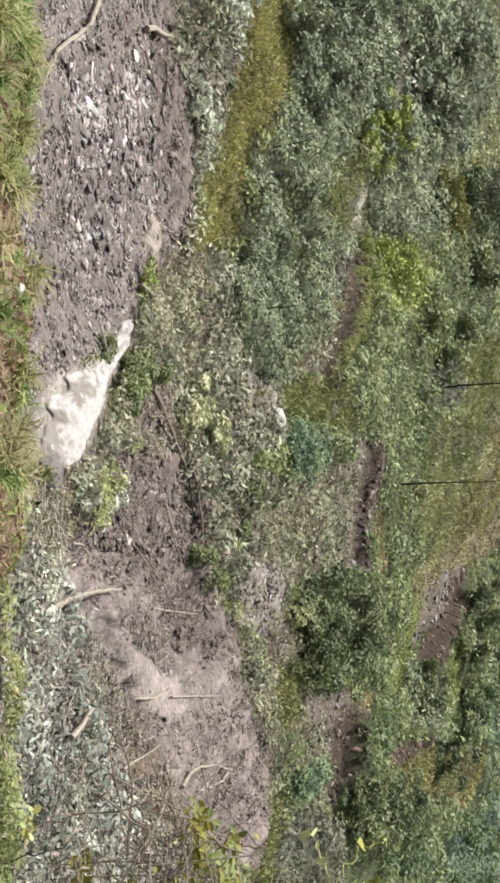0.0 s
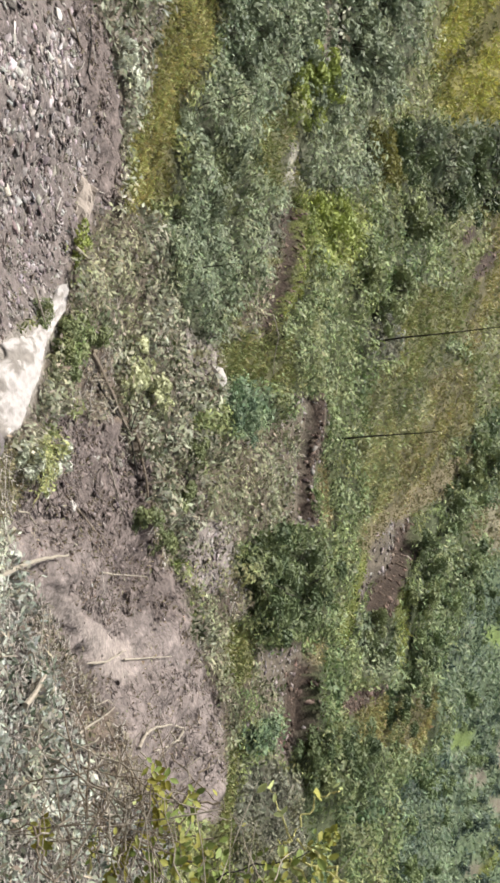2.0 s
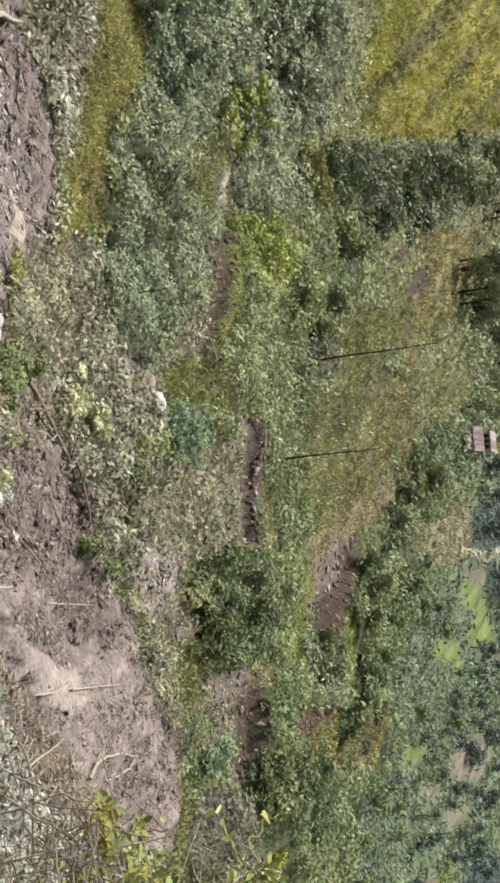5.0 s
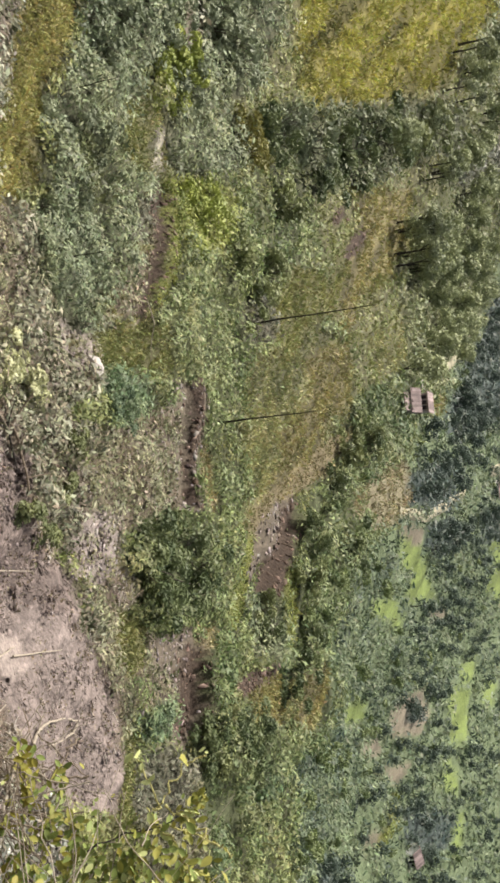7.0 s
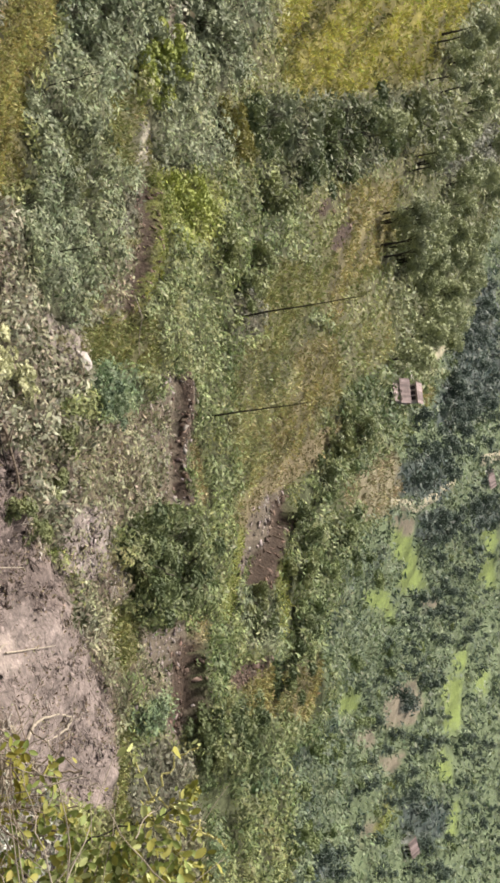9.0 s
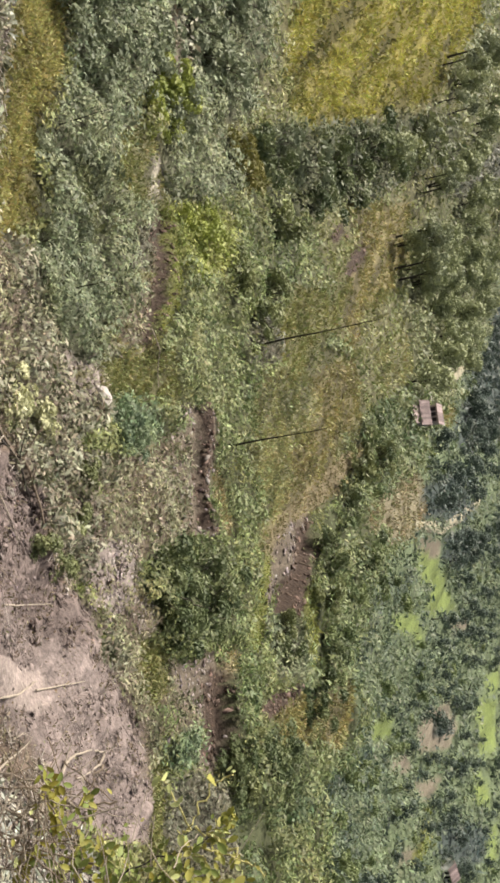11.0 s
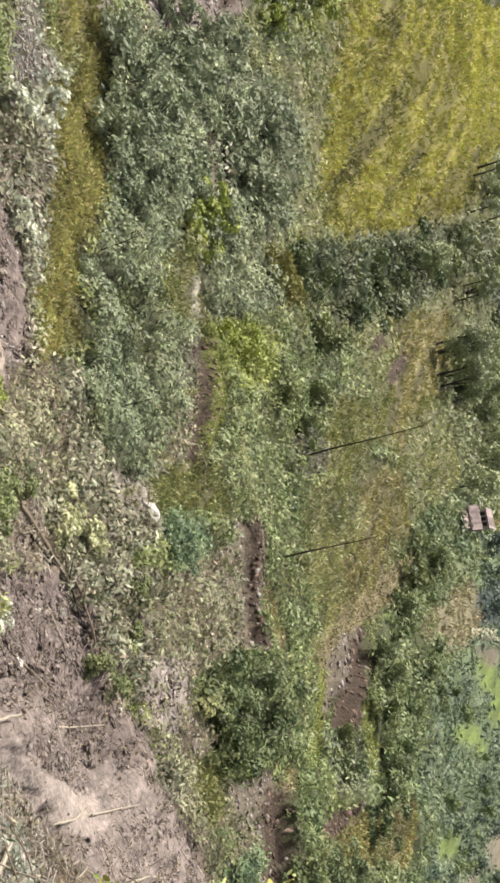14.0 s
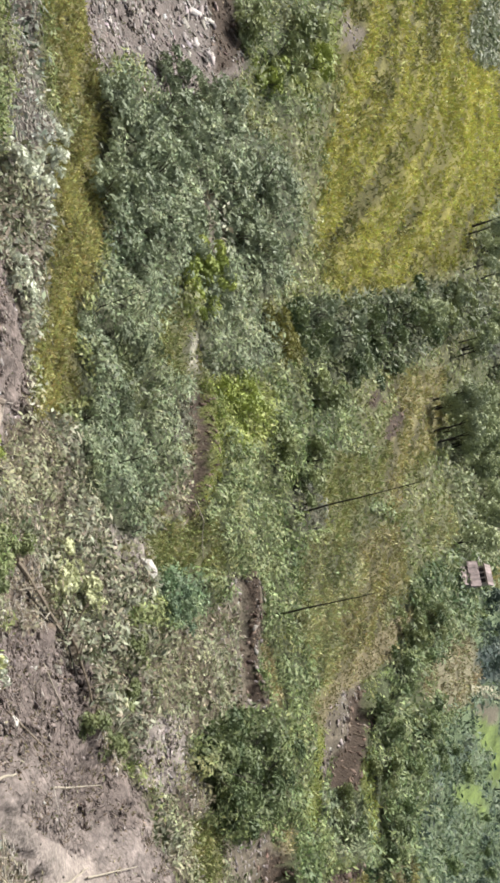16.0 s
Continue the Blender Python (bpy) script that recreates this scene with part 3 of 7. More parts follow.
patch("plough", (47.2, 302.8), (52.7, 340.4), (56.5, 343.4), (51.7, 309.4))
patch("field", (36.4, 225.3), (41.6, 249.1), (43.0, 246.7), (40.4, 235.9))
patch("yellow", (-51.4, 161.7), (-59.9, 164.1), (-82.3, 181.3), (-103.5, 197.6), (-129.9, 221.9), (-309.6, 584.0), (-129.9, 377.6), (-93.4, 287.1), (-75.7, 264.9), (-69.8, 231.8), (-56.6, 191.4))
patch("yellowbright", (-110.1, 230.6), (-133.3, 274.4), (-239.3, 511.9), (-149.5, 403.0), (-109.1, 305.8), (-91.0, 278.3), (-78.1, 265.0), (-71.9, 231.6), (-82.9, 236.1), (-88.9, 223.5))
patch("bankgrey", (-106.9, 198.0), (-116.4, 212.8), (-116.1, 216.9), (-107.0, 204.5))
patch("green", (-95.3, 148.0), (-125.5, 210.0), (-102.8, 195.8), (-86.9, 179.6), (-74.8, 156.8), (-71.8, 141.7), (-80.4, 142.4))
patch("lime", (-98.9, 171.8), (-115.3, 203.0), (-102.4, 194.8), (-87.1, 177.4), (-83.3, 164.5))
patch("shrubdark", (-194.3, 390.3), (-270.8, 509.5), (-304.3, 579.5), (-216.4, 483.3), (-184.2, 394.2))
patch("green", (38.0, 98.0), (38.0, 118.0), (42.0, 136.0), (52.0, 138.0), (64.0, 140.0), (70.0, 110.0), (52.0, 85.0), (44.0, 84.0))

# kind: (earth colour with painted shade under dense leaves, plant colour a, plant colour b, canopy height, leafiness,
# leaf form)
COVER = {
    "scrub": ((0.100, 0.098, 0.052), (0.152, 0.187, 0.069), (0.314, 0.324, 0.133), 0.9, 0.9, "leaf"),
    "green": ((0.062, 0.068, 0.034), (0.118, 0.166, 0.066), (0.290, 0.326, 0.136), 1.2, 0.95, "leaf"),
    "slope": ((0.066, 0.076, 0.038), (0.098, 0.143, 0.066), (0.262, 0.300, 0.136), 2.0, 1.0, "leaf"),
    # blue is raised in these colours to paint distance haze
    "valley": ((0.116, 0.150, 0.082), (0.072, 0.104, 0.073), (0.240, 0.300, 0.172), 1.5, 0.9, "leaf"),
    "scree": ((0.142, 0.117, 0.108), (0.200, 0.200, 0.120), (0.300, 0.280, 0.200), 0.2, 0.02, "blade"),
    "screecoarse": ((0.130, 0.109, 0.101), (0.200, 0.200, 0.120), (0.300, 0.280, 0.200), 0.2, 0.0, "blade"),
    "litter": ((0.078, 0.064, 0.058), (0.085, 0.100, 0.066), (0.54, 0.555, 0.485), 0.4, 0.30, "leaf"),
    "scrubpale": ((0.135, 0.112, 0.088), (0.108, 0.116, 0.066), (0.46, 0.460, 0.340), 0.6, 0.50, "leaf"),
    "scrubgreen": ((0.126, 0.128, 0.068), (0.127, 0.180, 0.069), (0.281, 0.331, 0.133), 0.7, 0.9, "leaf"),
    "soil": ((0.174, 0.143, 0.131), (0.189, 0.165, 0.107), (0.300, 0.251, 0.183), 0.15, 0.10, "blade"),
    "soilpale": ((0.192, 0.159, 0.146), (0.216, 0.190, 0.114), (0.324, 0.270, 0.190), 0.1, 0.04, "blade"),
    "soildark": ((0.140, 0.112, 0.102), (0.179, 0.154, 0.097), (0.269, 0.227, 0.155), 0.2, 0.10, "blade"),
    "gravel": ((0.220, 0.188, 0.172), (0.214, 0.208, 0.127), (0.353, 0.327, 0.245), 0.3, 0.3, "leaf"),
    "gravelpale": ((0.360, 0.330, 0.280), (0.2, 0.22, 0.13), (0.33, 0.33, 0.26), 0.2, 0.2, "leaf"),
    "straw": ((0.105, 0.105, 0.055), (0.175, 0.190, 0.085), (0.365, 0.360, 0.170), 0.5, 0.8, "blade"),
    "ochre": ((0.125, 0.110, 0.055), (0.185, 0.178, 0.078), (0.345, 0.318, 0.135), 0.5, 0.75, "blade"),
    "ygrass": ((0.135, 0.122, 0.055), (0.202, 0.196, 0.072), (0.40, 0.38, 0.15), 0.6, 0.9, "blade"),
    "yellow": ((0.135, 0.122, 0.038), (0.140, 0.142, 0.050), (0.385, 0.375, 0.098), 0.6, 0.85, "blade"),
    "yellowbright": ((0.15, 0.134, 0.033), (0.245, 0.245, 0.055), (0.435, 0.425, 0.10), 0.5, 0.8, "blade"),
    "olive": ((0.112, 0.109, 0.049), (0.163, 0.182, 0.072), (0.277, 0.284, 0.115), 0.6, 0.85, "blade"),
    "grass": ((0.063, 0.071, 0.031), (0.146, 0.192, 0.085), (0.330, 0.362, 0.172), 0.5, 0.95, "leaf"),
    "shrubgrey": ((0.066, 0.070, 0.042), (0.130, 0.165, 0.096), (0.312, 0.352, 0.205), 1.5, 1.0, "leaf"),
    "shrubdark": ((0.055, 0.060, 0.033), (0.090, 0.115, 0.058), (0.209, 0.232, 0.120), 1.9, 1.0, "leaf"),
    "darkgreen": ((0.066, 0.076, 0.037), (0.085, 0.115, 0.049), (0.196, 0.229, 0.098), 1.5, 1.0, "leaf"),
    "teal": ((0.085, 0.102, 0.061), (0.127, 0.187, 0.098), (0.267, 0.338, 0.182), 1.0, 1.0, "leaf"),
    "lime": ((0.111, 0.119, 0.036), (0.181, 0.222, 0.060), (0.345, 0.380, 0.103), 0.8, 1.0, "leaf"),
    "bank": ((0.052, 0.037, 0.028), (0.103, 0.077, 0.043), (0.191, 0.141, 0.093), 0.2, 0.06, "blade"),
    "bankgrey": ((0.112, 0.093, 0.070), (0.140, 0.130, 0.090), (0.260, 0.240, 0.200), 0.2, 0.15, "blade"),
    "belt": ((0.082, 0.087, 0.044), (0.135, 0.165, 0.082), (0.325, 0.350, 0.175), 1.4, 1.0, "leaf"),
    "greywood": ((0.086, 0.090, 0.072), (0.115, 0.125, 0.09), (0.2, 0.21, 0.16), 1.8, 0.9, "leaf"),
    "field": ((0.140, 0.184, 0.055), (0.15, 0.195, 0.06), (0.2, 0.245, 0.08), 0.15, 0.0, "blade"),
    "plough": ((0.155, 0.135, 0.100), (0.16, 0.17, 0.09), (0.22, 0.2, 0.13), 0.2, 0.0, "blade"),
    # greyed and blued, with the haze over far trees put into the colour
    "grove": ((0.050, 0.066, 0.060), (0.060, 0.090, 0.080), (0.135, 0.172, 0.145), 1.6, 1.0, "leaf"),
    "path": ((0.26, 0.245, 0.175), (0.2, 0.2, 0.1), (0.3, 0.26, 0.17), 0.1, 0.02, "blade"),
    "brow": ((0.135, 0.115, 0.07), (0.15, 0.17, 0.06), (0.3, 0.28, 0.12), 0.2, 0.0, "blade"),
    "brownlitter": ((0.132, 0.101, 0.079), (0.103, 0.099, 0.055), (0.330, 0.278, 0.205), 0.3, 0.35, "leaf"),
    "tanscrub": ((0.105, 0.085, 0.062), (0.125, 0.140, 0.075), (0.36, 0.355, 0.22), 0.45, 0.65, "leaf"),
    "drygrass": ((0.19, 0.17, 0.11), (0.22, 0.205, 0.115), (0.38, 0.345, 0.21), 0.5, 0.85, "blade"),
    "greybrush": ((0.079, 0.076, 0.054), (0.115, 0.12, 0.08), (0.215, 0.21, 0.15), 0.6, 0.9, "leaf"),
    "verge": ((0.120, 0.130, 0.040), (0.190, 0.225, 0.068), (0.350, 0.375, 0.120), 0.3, 1.0, "blade"),
    "drystrip": ((0.150, 0.125, 0.075), (0.210, 0.190, 0.095), (0.430, 0.385, 0.200), 0.35, 1.0, "blade"),
    "soilcrest": ((0.236, 0.198, 0.178), (0.2, 0.19, 0.12), (0.3, 0.27, 0.2), 0.1, 0.0, "blade"),
    "rockbed": ((0.22, 0.195, 0.17), (0.2, 0.2, 0.12), (0.3, 0.28, 0.2), 0.2, 0.0, "blade"),
}
KINDS = list(COVER)


CRISP = ("soilcrest", "drystrip", "verge", "bank", "bankgrey", "path", "rockbed", "field", "plough", "lime", "gravelpale")


def inside(px, py, corners):
    hit = np.zeros(len(px), bool)
    for (x0, y0), (x1, y1) in zip(corners, corners[1:] + corners[:1]):
        if y0 != y1:
            hit ^= ((y0 > py) != (y1 > py)) & (px < (x1 - x0) * (py - y0) / (y1 - y0) + x0)
    return hit


def cover(x, y, fringe=1.0):
    """The index of the kind of cover at points of the plan; the borders wander."""
    r = np.hypot(x, y)
    az, lr = np.arctan2(x, y), np.log(r + 1e-6)
    da = fringe * 0.016 * (fractal(az * 60, lr * 25, 5) - 0.5)
    dl = fringe * 0.055 * (fractal(az * 60, lr * 25, 9) - 0.5)
    r2, a2 = r * np.exp(dl), az + da
    px, py = r2 * np.sin(a2), r2 * np.cos(a2)
    r3, a3 = r * np.exp(0.35 * dl), az + 0.35 * da
    fx, fy = r3 * np.sin(a3), r3 * np.cos(a3)
    k = np.full(len(x), KINDS.index("scrub"))
    k[py > 420] = KINDS.index("valley")
    k[py < 24] = KINDS.index("brow")
    ahead = py >= 24
    for kind, corners in PATCHES:
        hit = (inside(fx, fy, corners) if kind in CRISP else inside(px, py, corners)) & ahead
        k[hit] = KINDS.index(kind)
    return k


# leafy kinds hold earth darkened to stand for shade between the plants
EARTH = np.array([COVER[k][0] for k in KINDS])
PLANT_A = np.array([COVER[k][1] for k in KINDS])
PLANT_B = np.array([COVER[k][2] for k in KINDS])
CANOPY = np.array([COVER[k][3] for k in KINDS])
LEAFY = np.array([COVER[k][4] for k in KINDS])
BLADED = np.array([COVER[k][5] == "blade" for k in KINDS])

# rings of the ground sheet: even steps of angle below the eye, to suit the camera's view
slope_r = np.geomspace(9.5, 700, 4000)
slope_e = np.maximum.accumulate(np.degrees(np.arctan2(np.interp(slope_r, PROFILE_Y, PROFILE_Z), slope_r)))
slope_e = slope_e + np.linspace(0, 0.5, 4000)


def ring(e):
    """The distance at which the land lies at that angle below eye level."""
    return np.interp(e, slope_e, slope_r)


def streaks(x, y, fine=1.0):
    """Long uneven stripes across the slope for grass and slipped earth, slanted to fit the camera's view."""
    az = np.degrees(np.arctan2(x, y))
    e = np.interp(np.hypot(x, y), slope_r, slope_e)
    return fractal((az * 0.36 - e * 0.15) * fine, (e * 3.4 + az * 1.9) * fine, 71)


def build_ground():
    radii = np.concatenate([np.linspace(0.4, 9.4, 24), ring(np.arange(slope_e[0] + 0.1, -7.0, 0.12)), np.geomspace(760, 4200, 14)])
    az = np.radians(np.concatenate([np.arange(-41, 26, 0.12), np.arange(26, 319, 3.0)]))
    A, R = np.meshgrid(az, radii)
    x, y = (R * np.sin(A)).ravel(), (R * np.cos(A)).ravel()
    z = height(x, y)
    k = cover(x, y, 0.9)
    rough = np.isin(k, [KINDS.index(n) for n in ("scree", "screecoarse", "soil", "litter", "bank", "bankgrey", "gravel", "scrubpale", "soildark")])
    amp = np.where(rough, 0.22, 0.05) * sstep(20, 45, y)
    bare = np.isin(k, [KINDS.index(n) for n in ("soil", "soilpale", "soildark", "brownlitter")])
    z = z + amp * (fractal(x * 1.3, y * 1.3, 31) - 0.5) * 2 + bare * 0.9 * (streaks(x, y, 0.45) - 0.5) + bare * 0.75 * (fractal(x * 0.75 + y * 0.2, y * 0.35 - x * 0.3, 37) - 0.5)
    rng = np.random.default_rng(7)
    earth = EARTH[k]
    for q in range(3):
        earth = earth + EARTH[cover(x + 0.003 * R.ravel() * rng.normal(size=len(x)), y + 0.009 * R.ravel() * rng.normal(size=len(x)), 1.0)]
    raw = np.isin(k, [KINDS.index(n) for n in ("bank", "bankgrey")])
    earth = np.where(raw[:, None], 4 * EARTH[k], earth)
    mottle = 0.6 + 0.4 * fractal(x * 0.9, y * 0.5, 41) + 0.4 * fractal(x * 2.6, y * 1.5, 43)
    combed = np.isin(k, [KINDS.index(n) for n in ("straw", "ochre", "yellow", "yellowbright")])
    slid = np.isin(k, [KINDS.index(n) for n in ("soil", "soilpale", "soildark")])
    mottle = np.where(slid, mottle * (0.68 + 0.62 * streaks(x, y) + 0.25 * (fractal(x * 5, y * 4, 45) - 0.5)), mottle)
    lines = np.where(combed, 0.55, 0.75) + np.where(combed, 0.8, 0.45) * sstep(0.32, 0.68, streaks(x, y))
    grassy = np.isin(k, [KINDS.index(n) for n in ("straw", "ochre", "ygrass", "yellow", "yellowbright", "olive", "grass", "field", "plough")])
    tint = earth / 4 * np.where(grassy, lines, mottle)[:, None]
    n, m = len(radii), len(az)
    i, j = np.meshgrid(np.arange(n - 1), np.arange(m), indexing="ij")
    f = np.stack([i * m + j, i * m + (j + 1) % m, (i + 1) * m + (j + 1) % m, (i + 1) * m + j], -1).reshape(-1, 4)[:, ::-1]
    z[:m] = z[0]
    x[:m], y[:m] = 0.23 + x[:m] * 0.001, y[:m] * 0.001 - 0.17
    me = mesh_from("ground", np.stack([x, y, z], 1), f, tint, smooth=True)
    ob = part_mesh("ground", me, M_GROUND)
    return tagged(ob, "hillside of bare earth, scree and scrub above a valley", "ground", kind="structure")


ground = build_ground()


# ---- low plants over the whole slope
def plants(x, y, size, seed):
    """Which plant a point belongs to, in a plan of plants that stand about size apart: its dice, the way out from its middle and the height share of its dome."""
    u, v = x / size, y / size
    i, j = np.floor(u), np.floor(v)
    best = np.full(len(x), 9.0)
    dice, ox, oy = np.zeros(len(x)), np.zeros(len(x)), np.zeros(len(x))
    for di in (-1, 0, 1):
        for dj in (-1, 0, 1):
            a, b = i + di, j + dj
            cx, cy = a + hashed(a, b, seed), b + hashed(a, b, seed + 3)
            q = np.hypot(u - cx, v - cy)
            near = q < best
            best = np.where(near, q, best)
            dice = np.where(near, hashed(a, b, seed + 7), dice)
            ox, oy = np.where(near, u - cx, ox), np.where(near, v - cy, oy)
    dome = np.sqrt(np.clip(1 - (best / 0.78) ** 2, 0, 1))
    return dice, ox, oy, dome


def build_cover(count, e0, e1, seed):
    rng = np.random.default_rng(seed)
    az = np.radians(rng.uniform(-40, 24, count))
    r = ring(rng.uniform(e0, e1, count))
    x, y = r * np.sin(az), r * np.cos(az)
    # neighbours run into one another at the borders
    k = cover(x + 0.0012 * r * rng.normal(size=count), y + 0.003 * r * rng.normal(size=count), 0.9)
    raw = np.isin(cover(x, y, 0.9), [KINDS.index("bank"), KINDS.index("bankgrey")])
    keep = (rng.random(count) < LEAFY[k]) & ~(raw & (rng.random(count) < 0.75))
    x, y, k, r = x[keep], y[keep], k[keep], r[keep]
    z = height(x, y)
    tall = np.isin(k, [KINDS.index(n) for n in ("slope", "belt", "grove", "greywood", "shrubdark", "darkgreen")])
    # plants nearer than a bank or strip are lowered to suit the camera's view
    low = np.ones(len(k))
    for far in (1.008, 1.016, 1.026, 1.04):
        low = np.where(np.isin(cover(x * far, y * far, 0.9), [KINDS.index(n) for n in ("bank", "bankgrey", "gravelpale", "verge", "drystrip")]), 0.22, low)
    small = plants(x, y, 1.4, 81)
    middle = plants(x, y, 3.3, 87)
    large = plants(x, y, 5.4, 91)
    bushy = (middle[0] > 0.45) & (middle[3] > 0.15)
    dice, ox, oy, dome = (np.where(tall, c, np.where(bushy, b, a)) for a, b, c in zip(small, middle, large))
    # on the valley floor bushes stand apart, with light grass between them; spacing stretched in depth to fit the
    # camera's view
    net = plants(x, y * 0.4, 4.4, 95)
    floor = k == KINDS.index("valley")
    dice, ox, oy, dome = (np.where(floor, b, a) for a, b in zip((dice, ox, oy, dome), net))
    swell = np.where(tall | bushy, 1.35, 0.75) * low
    patchy = fractal(x / 7.0, y / 9.0, 61)
    # leafy plants
    sel = ~BLADED[k] & (rng.random(len(k)) < np.where(k == KINDS.index("valley"), 1.8 * dome - 0.3, 0.05 + 1.08 * dome))
    each = 4
    n = sel.sum()
    top = CANOPY[k[sel]] * (0.3 + 1.0 * dice[sel]) * dome[sel] * swell[sel]
    size = np.repeat(0.0039 * np.minimum(r[sel], 170) + 0.0040 * np.maximum(r[sel] - 170, 0) + 0.10, each) * rng.uniform(0.55, 1.5, n * each) * np.repeat(np.where(tall[sel], 1.1, np.where(np.isin(k[sel], [KINDS.index("litter"), KINDS.index("scrubpale")]), 1.35, 1.0)), each)
    c = np.repeat(np.stack([x[sel], y[sel], z[sel]], 1), each, 0)
    c += rng.normal(size=c.shape) * (size * 0.5)[:, None]
    c[:, 2] += np.repeat(top, each) * rng.uniform(0.6, 1.06, n * each) + 0.06
    up = np.stack([ox[sel] * 1.5, oy[sel] * 1.5, 0.2 + 0.8 * dome[sel]], 1)
    up = np.repeat(up, each, 0) + rng.normal(size=c.shape) * 0.36
    up /= np.linalg.norm(up, axis=1, keepdims=True)
    d = np.cross(up, rng.normal(size=c.shape))
    d /= np.linalg.norm(d, axis=1, keepdims=True)
    side = np.cross(up, d)
    L, W = size[:, None], (size * rng.uniform(0.26, 0.46, n * each))[:, None]
    v = np.stack([c - d * L * 0.5, c + side * W * 0.5, c + d * L * 0.5, c - side * W * 0.5], 1).reshape(-1, 3)
    f = np.arange(len(v)).reshape(-1, 4)
    t = np.repeat(np.clip(0.02 + 0.62 * dice[sel] + 0.9 * (patchy[sel] - 0.5), 0, 1), each)
    t = np.clip(t + rng.normal(size=n * each) * 0.2, -0.15, 1.3)[:, None]
    kk = np.repeat(k[sel], each)
    tint = PLANT_A[kk] * (1 - t) + PLANT_B[kk] * t
    drift = np.repeat(sstep(0.45, 0.75, fractal(x[sel] / 4.0 + 9, y[sel] / 6.0, 83)) * np.where(np.isin(k[sel], [KINDS.index(q) for q in ("litter", "scrubpale", "tanscrub", "shrubgrey", "teal", "valley")]), 0.22, np.where(tall[sel], 0.3, 0.6)), each)[:, None]
    bright = tint.mean(1, keepdims=True)
    tint = tint * (1 - drift) + bright * np.array((1.22, 1.17, 0.5)) * drift
    faded = np.isin(kk, [KINDS.index(q) for q in ("litter", "brownlitter", "tanscrub", "scrubpale")]) & (rng.random(len(kk)) < 0.16)
    tint = np.where(faded[:, None], np.array((0.31, 0.265, 0.195)) * rng.uniform(0.5, 1.25, (len(kk), 1)), tint)
    tint = np.clip(tint * rng.normal(1, 0.04, tint.shape) * np.clip(1 + rng.normal(0.0, 1.0, (len(tint), 1)) * np.repeat(np.where(r[sel] > 170, 0.14, 0.27), each)[:, None], 0.4, 1.6), 0.01, 1)
    ob = part_mesh("low_shrubs", mesh_from("low_shrubs", v, f, np.repeat(tint, 4, 0)), M_LEAF)
    tagged(ob, "dense low grey-green scrub covering the slope", "shrubs", kind="stuff")
    # grass tufts
    streak = streaks(x, y)
    lush = np.isin(k, [KINDS.index(q) for q in ("yellow", "yellowbright", "ygrass")])
    edge = np.isin(k, [KINDS.index("verge"), KINDS.index("drystrip")])
    sel = BLADED[k] & (streak + 0.3 * rng.random(len(k)) > np.where(edge, 0.0, np.where(lush, 0.42, 0.46)))
    each = 5
    n = sel.sum()
    size = np.repeat(0.0042 * r[sel] + 0.12, each)
    c = np.repeat(np.stack([x[sel], y[sel], z[sel]], 1), each, 0)
    c[:, :2] += rng.normal(size=(len(c), 2)) * (size * 0.5)[:, None]
    d = rng.normal(size=c.shape) * 0.7
    d[:, 2] = 0.8
    d /= np.linalg.norm(d, axis=1, keepdims=True)
    L = size * rng.uniform(0.6, 1.5, n * each) * np.repeat((0.5 + CANOPY[k[sel]]) * (0.5 + streak[sel]) * low[sel] ** 0.5, each)
    c += d * (L * 0.4)[:, None]
    v, f = leaves_at(c, d, L, size * rng.uniform(0.16, 0.42, n * each), rng, droop=0.15)
    t = np.repeat(np.clip(0.0 + 1.0 * sstep(0.35, 0.65, streak[sel]) + 0.8 * (patchy[sel] - 0.5) + np.where(lush[sel], 1.1, 0.5) * (streaks(x[sel], y[sel], 0.3) - 0.5), 0, 1), each)
    t = np.clip(t + rng.normal(size=n * each) * 0.2, -0.15, 1.3)[:, None]
    kk = np.repeat(k[sel], each)
    tint = np.clip((PLANT_A[kk] * (1 - t) + PLANT_B[kk] * t) * rng.normal(1, 0.06, (len(t), 3)) * np.clip(rng.normal(1.0, 0.16, (len(t), 1)), 0.5, 1.5), 0.01, 1)
    ob = part_mesh("meadow_grass", mesh_from("meadow_grass", v, f, np.repeat(tint, 4, 0)), M_BLADE)
    tagged(ob, "dry yellow and green tufted hill grass", "grass", kind="stuff")


build_cover(178000, -43.5, -7.2, 11)


# ---- stones
def stone_mesh(name, seed, tint, flat=0.6):
    """An angular broken stone about 1 across, sitting on z = 0."""
    rng = random.Random(seed)
    bm = bmesh.new()
    bmesh.ops.create_icosphere(bm, subdivisions=1, radius=0.5)
    for v in bm.verts:
        v.co = Vector((v.co.x * rng.uniform(0.75, 1.2), v.co.y * rng.uniform(0.75, 1.2), v.co.z * rng.uniform(0.8, 1.15) * flat + 0.2))
    me = bpy.data.meshes.new(name)
    bm.to_mesh(me)
    bm.free()
    at = me.color_attributes.new("tint", "FLOAT_COLOR", "POINT")
    at.data.foreach_set("color", np.tile(np.array((*tint, 1.0), np.float32), len(me.vertices)))
    me.materials.append(M_STONE)
    return me


STONES = [stone_mesh("stone", 3 + k, c) for k, c in enumerate((
    (0.20, 0.17, 0.16), (0.26, 0.225, 0.21), (0.33, 0.29, 0.27), (0.16, 0.14, 0.135), (0.42, 0.385, 0.36), (0.24, 0.2, 0.18), (0.55, 0.51, 0.47)))]


